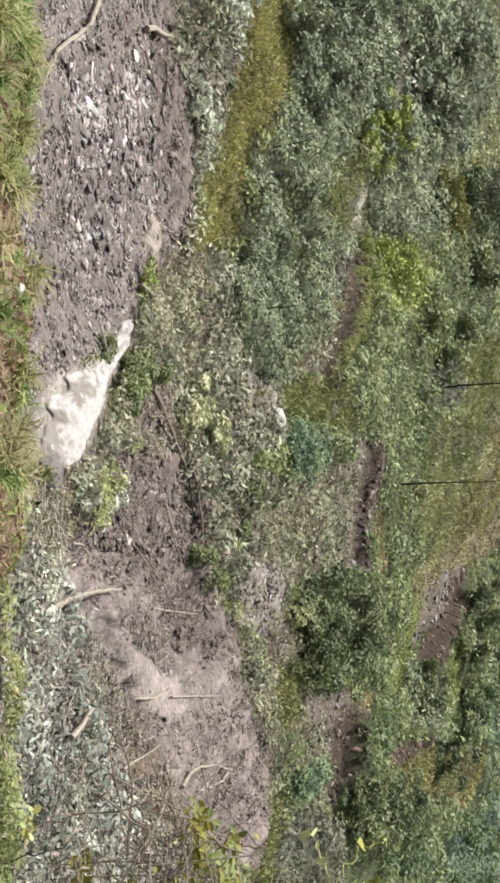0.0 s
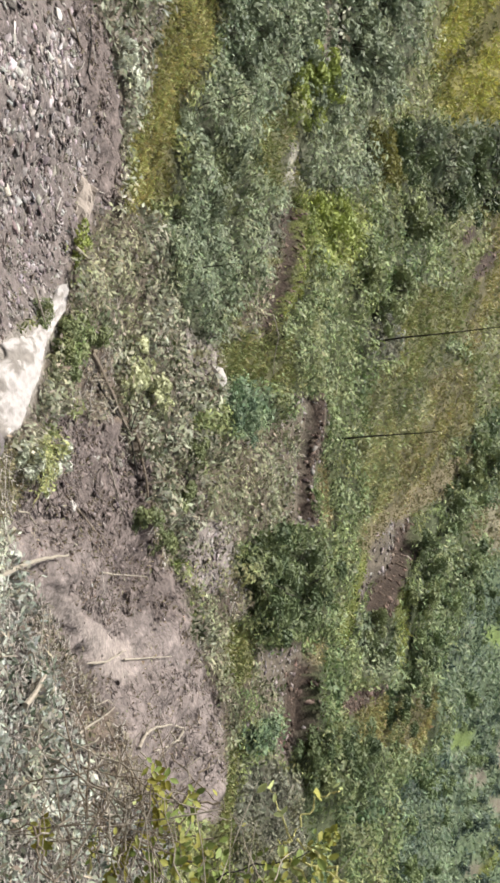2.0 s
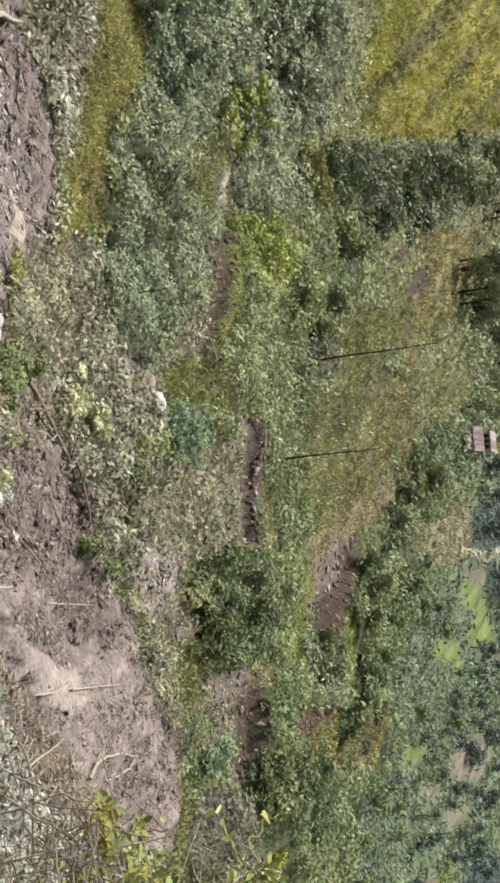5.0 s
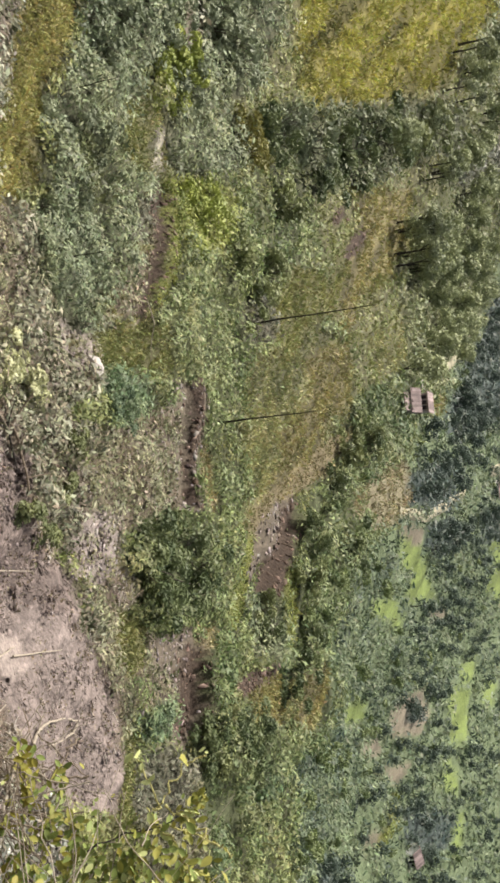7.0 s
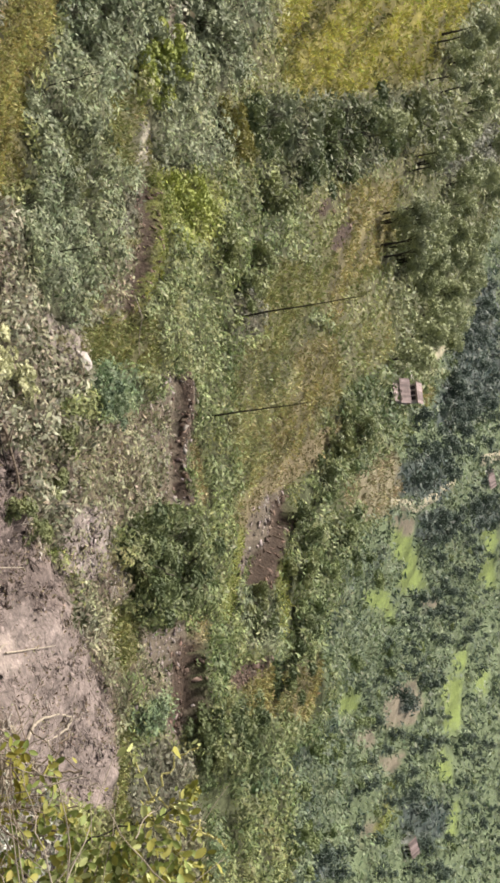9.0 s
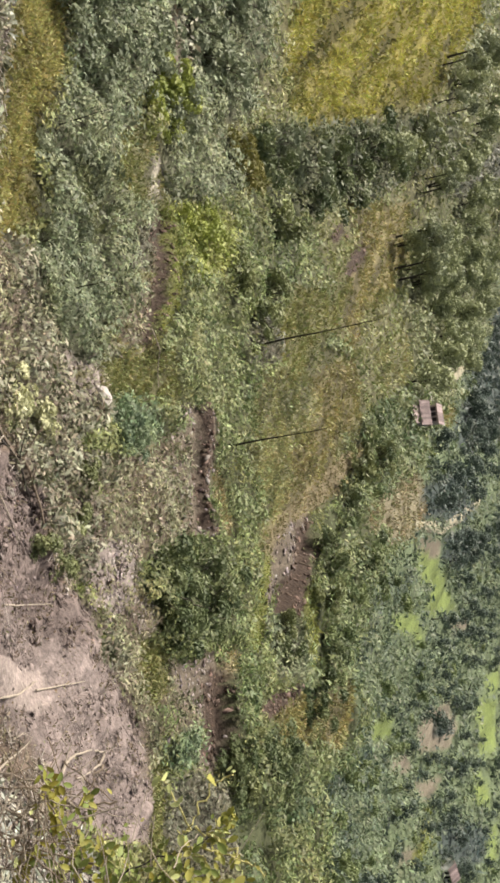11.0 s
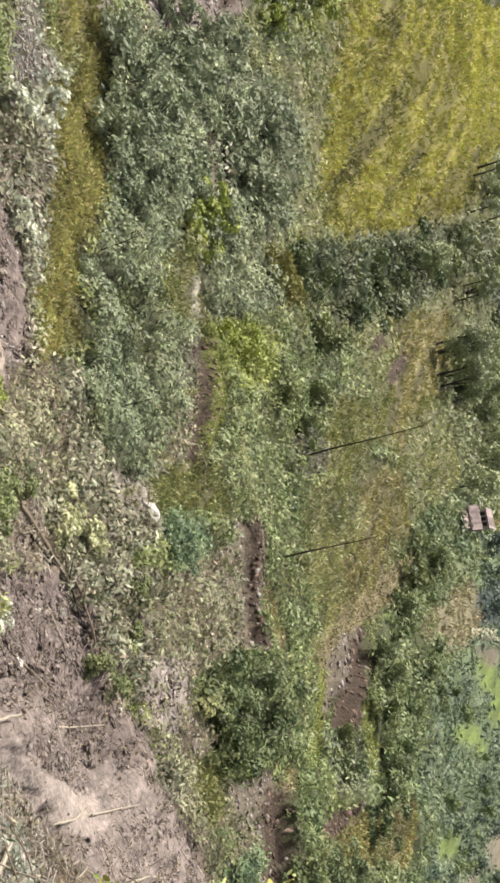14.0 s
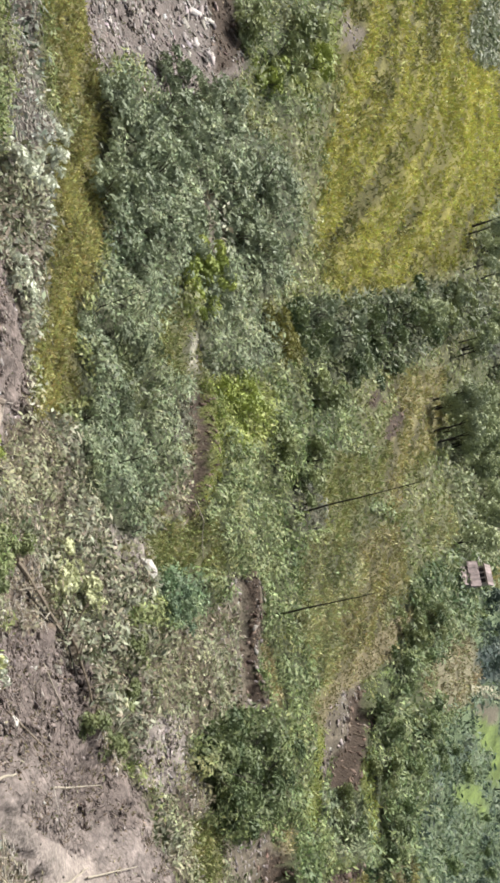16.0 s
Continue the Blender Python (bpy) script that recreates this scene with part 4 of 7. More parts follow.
def set_on(ob, x, y, size, seed, sink=0.1):
    rng = random.Random(seed)
    s = Matrix.Diagonal((size * rng.uniform(0.8, 1.3), size * rng.uniform(0.7, 1.1), size * rng.uniform(0.7, 1.2), 1))
    gx, gy = lie(x, y)
    tilt = Vector((0, 0, 1)).rotation_difference(Vector((-float(gx), -float(gy), 1.0)).normalized()).to_matrix().to_4x4()
    ob.matrix_basis = Matrix.Translation((x, y, ground_z(x, y) - sink * size)) @ tilt @ pose(0, 0, 0, 0, 0, rng.uniform(0, 360)) @ s
    return ob


def loose_stone(x, y, size, which, label, seed):
    ob = new("boulder", STONES[which])
    set_on(ob, x, y, size, seed)
    return tagged(ob, label, "boulder")


loose_stone(-7.2, 76.3, 2.2, 4, "pale rounded boulder lying among low scrub", 1)
loose_stone(-1.9, 38.0, 1.9, 3, "grey rounded boulder at the foot of the white rock", 12)
loose_stone(-26.28, 52.48, 0.75, 6, "pale angular boulder lying on grey scree", 2)
loose_stone(-21.63, 55.78, 0.65, 4, "grey boulder at the edge of the scree", 3)
loose_stone(5.78, 66.13, 0.5, 6, "small white stone on brown soil", 4)
loose_stone(-0.92, 49.95, 0.55, 6, "white stone beside a pale leafy shrub", 5)
loose_stone(-8.64, 56.05, 1.0, 6, "pale boulder half hidden in scrub", 6)
loose_stone(1.22, 48.85, 0.85, 6, "white rounded boulder on leaf litter", 7)
loose_stone(-52.24, 153.58, 0.8, 4, "grey stone among shrubs", 8)


def slab(x, y, length, width, turn, seed):
    bm = bmesh.new()
    bmesh.ops.create_grid(bm, x_segments=14, y_segments=6, size=0.5)
    top = list(bm.verts)
    for v in top:
        n = noise.noise(Vector((v.co.x * 5, v.co.y * 5, seed)))
        edge = max(abs(v.co.x), abs(v.co.y)) * 2
        v.co.x += 0.05 * n
        v.co.z = 0.35 * (1 - edge ** 4) + 0.4 * n
    for v in top:
        v.co.x *= length
        v.co.y *= width * (0.82 + 0.18 * math.cos(v.co.x / length * 2.6))
    ext = bmesh.ops.extrude_face_region(bm, geom=list(bm.faces))
    for v in ext["geom"]:
        if isinstance(v, bmesh.types.BMVert):
            v.co.z -= 0.5
    bmesh.ops.recalc_face_normals(bm, faces=bm.faces)
    ob = part("boulder", bm, M_ROCK, tint=(0.29, 0.243, 0.205))
    ob.matrix_basis = pose(x, y, ground_z(x, y) + 0.1, 12, 0, turn)
    return tagged(ob, "long tan rock slab bedded in the scree edge", "boulder")


slab(-15.9, 54.7, 3.9, 1.5, -32, 3.3)


def outcrop(right, left, name="rock_outcrop"):
    """A pale bedrock slab between two ragged edges of the plan, from its foot to its tip, with a sharp raised brow along the right edge."""
    n, m = 90, 26
    s = np.linspace(0, 1, n)
    rx, ry = (np.interp(s, np.linspace(0, 1, len(right)), [p[q] for p in right]) for q in (0, 1))
    lx, ly = (np.interp(s, np.linspace(0, 1, len(left)), [p[q] for p in left]) for q in (0, 1))
    bite = 0.4 * (fractal(s * 6.5, s * 0 + 2, 3) - 0.42) + 0.10 * (vnoise(s * 30, s * 0, 8) - 0.5)
    c = np.linspace(0, 1, m)
    S, C = np.meshgrid(s, c, indexing="ij")
    k = C * (1 - np.clip(bite, -0.12, 0.5))[:, None]
    x = rx[:, None] * (1 - k) + lx[:, None] * k
    y = ry[:, None] * (1 - k) + ly[:, None] * k
    z = height(x, y)
    fine = fractal(x * 4.0, y * 3.0, 17) - 0.5
    rise = 0.22 * np.clip(1 - C, 0, 1) ** 0.6
    v = 5 * fractal(x * 0.55 + y * 0.2, y * 0.35, 13)
    steps = np.floor(v) + sstep(0.75, 1.0, v - np.floor(v)) - 2.5 + 0.4 * (v - np.floor(v))
    ledge = np.abs(fractal(x * 0.9 + y * 0.5, y * 0.55 - x * 0.3, 19) - 0.5)
    z = z + rise + 0.14 + 0.055 * steps + 0.07 * fine - 0.12 * sstep(0.025, 0.0, ledge)
    z[:, 0] -= 0.9
    z[-1, :] -= 0.6
    z -= 0.5 * sstep(0.12, 0.0, S)
    z[:, -1] -= 0.8
    white = np.array((0.40, 0.368, 0.35))
    grey = np.array((0.215, 0.19, 0.168))
    dirt = sstep(0.5, 0.62, fractal(x * 1.5 + 7, y * 0.8, 23)) * sstep(0.2, 0.5, C + 0.5 * (fractal(x * 2, y, 25) - 0.5)) + sstep(0.2, 0.08, S + 0.12 * (fractal(x * 2, y * 2, 28) - 0.5)) * 1.0 + 0.5 * sstep(0.52, 0.68, fractal(x * 3, y * 2, 29))
    dirt = np.clip(dirt, 0, 1)[..., None]
    tint = white * (1 - dirt) + grey * dirt
    i, j = np.meshgrid(np.arange(n - 1), np.arange(m - 1), indexing="ij")
    f = np.stack([i * m + j, i * m + j + 1, (i + 1) * m + j + 1, (i + 1) * m + j], -1).reshape(-1, 4)
    me = mesh_from(name, np.stack([x, y, z], -1).reshape(-1, 3), f, tint.reshape(-1, 3))
    root = new(name)
    root.location = (float(x.mean()), float(y.mean()), ground_z(float(x.mean()), float(y.mean())))
    face = part_mesh("rock_face", me, M_ROCK, root)
    face.location = -root.location
    rnd = random.Random(4)
    for q in range(6):
        a, c0 = rnd.randrange(8, n - 12), rnd.choice((m - 3, m - 6, m - 9, 4))
        block = part_mesh("block", STONES[rnd.choice((4, 6, 6, 2))], None, root)
        sz = rnd.uniform(0.15, 0.35)
        block.matrix_basis = Matrix.Translation(Vector((x[a, c0], y[a, c0], z[a, c0] - 0.1 * sz)) - root.location) @ pose(0, 0, 0, rnd.uniform(-15, 15), 0, rnd.uniform(0, 360)) @ Matrix.Diagonal((sz * 1.4, sz, sz * 0.6, 1))
    return tagged(root, "bare cream-white bedrock slab with grey dirt patches", "rock")


outcrop([(-1.8, 39.2), (-2.6, 42.0), (-4.3, 43.6), (-6.2, 46.0), (-8.0, 48.7), (-9.3, 50.4), (-10.9, 51.0)],
        [(-2.1, 36.7), (-3.1, 37.5), (-3.8, 37.6), (-4.6, 39.1), (-5.1, 38.8), (-5.8, 40.7), (-6.5, 40.7), (-6.9, 42.1), (-6.8, 43.3), (-7.6, 45.9), (-8.7, 48.1), (-10.0, 49.5), (-10.7, 50.3)])


# ---- dead wood lying about
def dead_branch(points, radius, material, label, lift=0.06, side_twigs=0, seed=0):
    """A fallen branch through points of the plan, tapering, with short side twigs."""
    rng = random.Random(seed)
    pts = []
    for (x0, y0), (x1, y1) in zip(points, points[1:]):
        for q in range(5):
            u = q / 5
            pts.append((x0 + (x1 - x0) * u, y0 + (y1 - y0) * u))
    pts.append(points[-1])
    pts = [(x + rng.uniform(-0.35, 0.35) * radius, y + rng.uniform(-0.35, 0.35) * radius, ground_z(x, y) + lift + radius + rng.uniform(0, 0.4) * radius) for x, y in pts]
    o = Vector(pts[0])
    loc = [Vector(p) - o for p in pts]
    radii = [radius * (1 - 0.6 * k / (len(loc) - 1)) for k in range(len(loc))]
    bm = bmesh.new()
    tube(bm, loc, radii, 7)
    ob = part("fallen_branch", bm, material)
    ob.location = o
    tagged(ob, label, "branch")
    for q in range(side_twigs):
        k = rng.randrange(1, len(loc) - 1)
        d = Vector((rng.uniform(-1, 1), rng.uniform(-1, 1), rng.uniform(0.1, 0.6))) * radius * 14
        bm = bmesh.new()
        tube(bm, [loc[k], loc[k] + d * 0.5, loc[k] + d + Vector((0, 0, 0.1))], [radius * 0.45, radius * 0.3, radius * 0.15], 5)
        part("twig", bm, material, ob)
    return ob


PALE = "bleached fallen branch lying on "
dead_branch([(-27.10, 45.98), (-24.38, 44.22), (-21.52, 40.61), (-20.47, 39.71)], 0.16, M_DEADWOOD, PALE + "grey scree", 0.12, 1, 1)
dead_branch([(-28.40, 53.59), (-30.65, 60.16)], 0.2, M_DEADWOOD, "short pale log lying on grey scree", 0.1, 0, 2)
dead_branch([(-26.93, 53.48), (-24.78, 54.71)], 0.08, M_BROWNWOOD, "thin brown fallen branch on grey scree", 0.12, 1, 3)
dead_branch([(-27.74, 57.18), (-23.87, 55.22), (-22.24, 56.67)], 0.07, M_DARKBARK, "thin dark curved branch beside the scree", 0.15, 2, 4)
dead_branch([(-10.00, 46.52), (-8.20, 47.00)], 0.07, M_DEADWOOD, "thin pale stick leaning on the white rock", 0.5, 0, 5)
dead_branch([(-13.00, 52.02), (-12.12, 55.02), (-10.55, 56.09)], 0.11, M_DEADWOOD, PALE + "low scrub", 0.3, 2, 6)
dead_branch([(3.79, 38.29), (3.54, 44.25), (3.56, 46.63)], 0.13, M_DEADWOOD, PALE + "brown soil", 0.4, 1, 7)
dead_branch([(3.56, 36.44), (4.53, 40.03)], 0.07, M_DEADWOOD, PALE + "leaf litter", 0.4, 0, 8)
dead_branch([(9.57, 40.02), (8.59, 43.58)], 0.15, M_DEADWOOD, "straight pale pole lying on leaf litter", 0.45, 0, 9)
dead_branch([(9.67, 50.49), (10.21, 54.38), (10.21, 58.14)], 0.09, M_DEADWOOD, PALE + "brown soil", 0.05, 0, 10)
dead_branch([(15.67, 56.73), (15.18, 57.89), (15.29, 60.33), (16.05, 64.27), (16.86, 66.69)], 0.12, M_DEADWOOD, PALE + "the earth slide", 0.1, 1, 11)
dead_branch([(16.86, 66.69), (17.39, 65.71), (17.35, 63.58), (16.61, 59.72)], 0.11, M_DEADWOOD, PALE + "the earth slide", 0.1, 1, 12)
dead_branch([(13.35, 50.13), (13.05, 52.47), (12.72, 54.08)], 0.08, M_DEADWOOD, PALE + "leaf litter", 0.4, 1, 13)
dead_branch([(18.04, 51.96), (15.52, 54.47)], 0.11, M_DEADWOOD, "straight pale pole lying on leaf litter", 0.45, 0, 14)
dead_branch([(17.03, 48.33), (14.94, 52.82)], 0.08, M_DEADWOOD, "straight pale pole lying on leaf litter", 0.4, 0, 15)
dead_branch([(-7.22, 53.08), (-4.96, 57.31), (-3.01, 59.82), (1.21, 60.84)], 0.16, M_BROWNWOOD, "long weathered fallen bough on brown litter", 0.2, 4, 16)
dead_branch([(-5.56, 54.62), (-3.41, 59.46), (-0.09, 60.09)], 0.12, M_DARKBARK, "dark fallen bough under a paler one", 0.15, 3, 17)
dead_branch([(0.62, 48.31), (2.54, 52.13), (4.40, 56.75)], 0.07, M_BROWNWOOD, "thin brown root on the earth slide", 0.05, 2, 18)
dead_branch([(-13.56, 89.34), (-8.50, 89.93)], 0.06, M_DEADWOOD, "thin straight pale pole lying on the grass bank", 0.6, 0, 19)
dead_branch([(4.97, 52.39), (6.24, 62.41)], 0.07, M_DEADWOOD, PALE + "brown litter", 0.1, 1, 20)
dead_branch([(10.65, 57.29), (11.58, 64.04)], 0.07, M_DEADWOOD, PALE + "pale soil", 0.1, 0, 21)
dead_branch([(-1.55, 56.11), (2.16, 57.57)], 0.06, M_DEADWOOD, PALE + "brown litter", 0.1, 1, 22)


def strewn(count, seed):
    """Dry stalks and thin poles lying about in the leaf litter."""
    rng = random.Random(seed)
    while count:
        a, r = math.radians(rng.uniform(-36, 20)), float(ring(rng.uniform(-43.2, -31)))
        x, y = r * math.sin(a), r * math.cos(a)
        if KINDS[int(cover(np.array([x]), np.array([y]))[0])] not in ("litter", "brownlitter", "drygrass"):
            continue
        turn, long = rng.uniform(-0.6, 1.5), rng.uniform(0.8, 2.4)
        dx, dy = long * math.cos(turn), long * math.sin(turn) * 1.5
        bend = rng.uniform(-0.2, 0.2) * long
        dead_branch([(x, y), (x + dx * 0.5 - bend, y + dy * 0.5 + bend), (x + dx, y + dy)], rng.uniform(0.025, 0.06), M_DEADWOOD, "bleached dry stalk lying in leaf litter", rng.uniform(0.2, 0.5), 1, count)
        count -= 1


strewn(70, 41)


# ---- bare trunks on the slope
def bare_trunk(x, y, tall, radius, lean, label, seed):
    rng = random.Random(seed)
    root = new("bare_tree")
    root.location = (x, y, ground_z(x, y))
    pts = [Vector((lean[0] * q / 8 + rng.uniform(-0.04, 0.04), lean[1] * q / 8, tall * q / 8 - 0.3)) for q in range(9)]
    bm = bmesh.new()
    tube(bm, pts, [radius * (1 - 0.72 * q / 8) for q in range(9)], 7)
    part("trunk", bm, M_DARKBARK, root)
    for q in range(5):
        k = rng.randrange(1, 8)
        d = Vector((rng.uniform(-1, 1), rng.uniform(-1, 1), rng.uniform(0.3, 0.8))) * rng.uniform(0.4, 0.9)
        bm = bmesh.new()
        tube(bm, [pts[k], pts[k] + d * 0.6, pts[k] + d], [radius * 0.3, radius * 0.2, radius * 0.1], 5)
        part("twig", bm, M_DARKBARK, root)
    return tagged(root, label, "tree", group="bare trunks on the slope")


bare_trunk(-2.99, 107.92, 11.5, 0.12, (0, 0), "tall thin dark bare trunk standing in green grass", 1)
bare_trunk(-14.72, 127.93, 16.0, 0.13, (0, 0), "tall thin dark bare trunk standing in grey scrub", 2)
bare_trunk(-28.48, 77.18, 5.0, 0.065, (0, 0), "short thin dark bare trunk among shrubs", 3)
bare_trunk(-14.86, 71.92, 4.6, 0.06, (0, 0), "short thin dark bare trunk among shrubs", 4)
bare_trunk(-7.98, 111.47, 3.2, 0.05, (0, 0), "short thin dark bare trunk in green grass", 5)


# ---- shrubs that stand out
def shrub_model(name, seed, a, b, leaf=0.2, count=420, stems=5):
    """A shrub 1 wide and 1 high: stems from the foot and a broken dome of leaf sprays."""
    rng = np.random.default_rng(seed)
    root = new("shrub")
    for q in range(stems):
        an = 6.283 * q / stems + rng.uniform(-0.4, 0.4)
        tip = Vector((0.33 * math.cos(an), 0.33 * math.sin(an), rng.uniform(0.5, 0.8)))
        bm = bmesh.new()
        tube(bm, [Vector((0, 0, -0.1)), tip * 0.5 + Vector((0, 0, 0.06)), tip], [0.015, 0.011, 0.005], 5)
        part("stem", bm, M_BARK, root)
    lobes = rng.normal(size=(11, 3)) * (0.24, 0.24, 0.2) + (0, 0, 0.5)
    lobes[7:, 2] = rng.uniform(0.15, 0.3, 4)
    lobes[7:, :2] = rng.normal(size=(4, 2)) * 0.3
    pick = rng.integers(0, 11, count)
    out = rng.normal(size=(count, 3))
    out /= np.linalg.norm(out, axis=1, keepdims=True)
    out[:, 2] = np.abs(out[:, 2]) * 0.9 - 0.15
    c = lobes[pick] + out * 0.2 * rng.uniform(0.6, 1.1, (count, 1))
    c[:, 2] = np.maximum(c[:, 2], 0.06)
    up = out + rng.normal(size=(count, 3)) * 0.5
    up /= np.linalg.norm(up, axis=1, keepdims=True)
    d = np.cross(up, rng.normal(size=(count, 3)))
    d /= np.linalg.norm(d, axis=1, keepdims=True)
    s = np.cross(up, d)
    L = leaf * rng.uniform(0.6, 1.5, (count, 1))
    W = L * rng.uniform(0.35, 0.6, (count, 1))
    v = np.stack([c - d * L * 0.5, c + s * W * 0.5, c + d * L * 0.5, c - s * W * 0.5], 1).reshape(-1, 3)
    dice = rng.random(11)
    t = np.clip(0.8 * dice[pick] + rng.random(count) * 0.3 - 0.05, 0, 1.2)[:, None]
    tint = np.clip(np.array(a) * (1 - t) + np.array(b) * t, 0.01, 1)
    part_mesh("foliage", mesh_from("foliage", v, np.arange(len(v)).reshape(-1, 4), np.repeat(tint, 4, 0)), M_LEAF, root)
    return root


SHRUB = {}
for q, (key, a, b, leaf, count, words) in enumerate((
        ("grey", (0.135, 0.165, 0.10), (0.30, 0.335, 0.21), 0.115, 1000, "grey-green leafy shrub on the slope"),
        ("green", (0.118, 0.147, 0.064), (0.265, 0.29, 0.13), 0.11, 1000, "mid-green leafy shrub on the slope"),
        ("lime", (0.205, 0.25, 0.058), (0.42, 0.46, 0.12), 0.11, 1000, "bright yellow-green bush in full leaf"),
        ("dark", (0.07, 0.10, 0.045), (0.175, 0.21, 0.095), 0.085, 1800, "dark green rounded bush with dense leaves"),
        ("teal", (0.10, 0.15, 0.09), (0.22, 0.28, 0.165), 0.10, 1100, "blue-green leafy bush on the bank"),
        ("white", (0.36, 0.39, 0.29), (0.74, 0.75, 0.63), 0.15, 420, "pale silvery-leaved shrub on bare soil"),
        ("cream", (0.28, 0.31, 0.14), (0.62, 0.62, 0.38), 0.13, 480, "cream and green flowering-looking shrub in scrub"),
        ("olive", (0.14, 0.14, 0.04), (0.28, 0.26, 0.08), 0.11, 900, "olive-yellow bush among darker shrubs"))):
    SHRUB[key] = [tagged(shrub_model("shrub", 100 + 10 * q + k, a, b, leaf, count), words, "shrub", group="shrubs on the slope") for k in range(2)]
FRESH = {key: [True, True] for key in SHRUB}


def shrub(kind, x, y, wide, high, seed):
    """Stands one shrub of a kind at a place of the plan."""
    k = seed % 2
    m = pose(x, y, ground_z(x, y) - 0.05, 0, 0, (seed * 77) % 360) @ Matrix.Diagonal((wide, wide, high, 1))
    if FRESH[kind][k]:
        FRESH[kind][k] = False
        SHRUB[kind][k].matrix_basis = m
        return SHRUB[kind][k]
    ob = copy_thing(SHRUB[kind][k], m)
    ob.matrix_basis = m
    return ob


shrub("white", -1.0, 42.4, 1.8, 1.6, 0)
shrub("white", -0.4, 45.6, 1.6, 1.3, 1)
shrub("white", -1.7, 47.4, 1.5, 1.2, 2)
shrub("white", -36.3, 64.1, 2.6, 2.5, 3)
shrub("white", -35.9, 68.2, 3.4, 2.6, 4)
shrub("white", -38.8, 71.7, 2.6, 2.2, 5)
shrub("white", -27.6, 62.4, 2.2, 1.9, 6)
shrub("white", -26.4, 63.9, 2.3, 1.6, 7)
shrub("white", -42.2, 75.0, 2.2, 1.9, 8)
shrub("cream", -7.7, 61.6, 2.9, 1.8, 9)
shrub("cream", -5.5, 64.0, 2.6, 1.7, 12)
shrub("cream", -6.2, 59.2, 2.2, 1.6, 13)
shrub("cream", -6.3, 61.1, 2.5, 1.8, 18)
shrub("cream", -5.0, 63.8, 2.5, 1.7, 19)
shrub("grey", -23.4, 74.1, 4.5, 2.6, 21)
shrub("grey", -25.2, 79.8, 3.7, 2.7, 22)
shrub("grey", -19.9, 74.0, 3.4, 2.6, 23)
shrub("grey", -18.1, 69.6, 2.8, 2.2, 24)
shrub("grey", -15.2, 71.2, 3.8, 2.5, 25)
shrub("grey", -12.6, 69.9, 2.8, 2.0, 26)
shrub("grey", -34.8, 85.1, 4.6, 3.5, 27)
shrub("grey", -39.9, 83.0, 4.6, 3.5, 28)
shrub("grey", -43.1, 91.5, 4.9, 3.2, 29)
shrub("grey", -43.5, 99.8, 4.6, 3.4, 30)
shrub("grey", -39.3, 89.4, 4.2, 2.6, 31)
shrub("grey", -37.9, 108.9, 4.9, 3.6, 32)
shrub("grey", -51.7, 123.9, 5.6, 4.2, 33)
shrub("grey", -48.5, 128.8, 4.9, 4.2, 34)
shrub("grey", -46.7, 113.0, 4.4, 3.2, 35)
shrub("grey", -48.2, 90.6, 5.6, 4.4, 36)
shrub("grey", -56.4, 105.9, 6.5, 5.0, 37)
shrub("grey", -41.0, 86.0, 4.7, 4.1, 38)
shrub("grey", -46.6, 97.5, 5.9, 4.6, 39)
shrub("grey", -56.1, 112.6, 6.0, 4.6, 40)
shrub("grey", -38.7, 90.5, 4.8, 3.7, 41)
shrub("grey", -43.4, 102.5, 5.4, 4.1, 42)
shrub("grey", -53.8, 120.2, 6.3, 4.8, 43)
shrub("grey", -48.9, 124.8, 5.6, 4.2, 44)
shrub("grey", -61.1, 141.7, 7.2, 5.5, 45)
shrub("grey", -50.9, 87.8, 4.3, 3.2, 46)
shrub("grey", -62.7, 107.5, 4.5, 3.9, 47)
shrub("grey", -64.0, 116.7, 4.7, 4.1, 48)
shrub("grey", -45.3, 128.9, 5.7, 4.2, 49)
shrub("grey", -66.5, 128.0, 5.9, 4.4, 50)
shrub("teal", -5.0, 77.9, 3.0, 2.6, 52)
shrub("teal", -3.8, 80.8, 2.8, 2.2, 53)
shrub("teal", 20.8, 82.6, 2.7, 2.3, 54)
shrub("dark", 8.2, 83.0, 5.3, 3.7, 55)
shrub("dark", 9.7, 87.0, 6.0, 4.1, 56)
shrub("dark", 11.2, 86.0, 4.4, 3.1, 57)
shrub("dark", 8.6, 93.7, 5.0, 3.3, 58)
shrub("dark", 10.9, 95.2, 5.0, 3.3, 59)
shrub("dark", 24.9, 93.2, 4.8, 3.1, 60)
shrub("dark", 27.5, 106.6, 5.4, 3.5, 61)
shrub("dark", -39.8, 140.8, 6.9, 6.0, 62)
shrub("grey", -43.1, 162.1, 7.8, 7.7, 63)
shrub("dark", -47.4, 182.8, 8.7, 7.6, 64)
shrub("dark", -54.8, 208.9, 9.9, 8.6, 65)
shrub("green", -59.5, 237.3, 11.2, 8.5, 66)
shrub("dark", -39.6, 166.4, 7.0, 5.2, 67)
shrub("dark", -47.2, 201.3, 8.3, 6.2, 68)
shrub("grey", -44.4, 150.4, 5.5, 5.6, 69)
shrub("green", -67.5, 258.9, 10.6, 7.9, 70)
shrub("lime", -26.2, 107.5, 4.0, 2.9, 71)
shrub("lime", -24.9, 109.9, 5.1, 3.6, 72)
shrub("lime", -26.4, 113.5, 3.5, 2.7, 73)
shrub("lime", -38.6, 104.9, 4.1, 3.2, 74)
shrub("lime", -37.6, 107.9, 3.4, 2.7, 75)
shrub("green", -84.9, 144.2, 7.8, 5.9, 76)
shrub("green", -84.7, 155.1, 8.2, 6.2, 77)
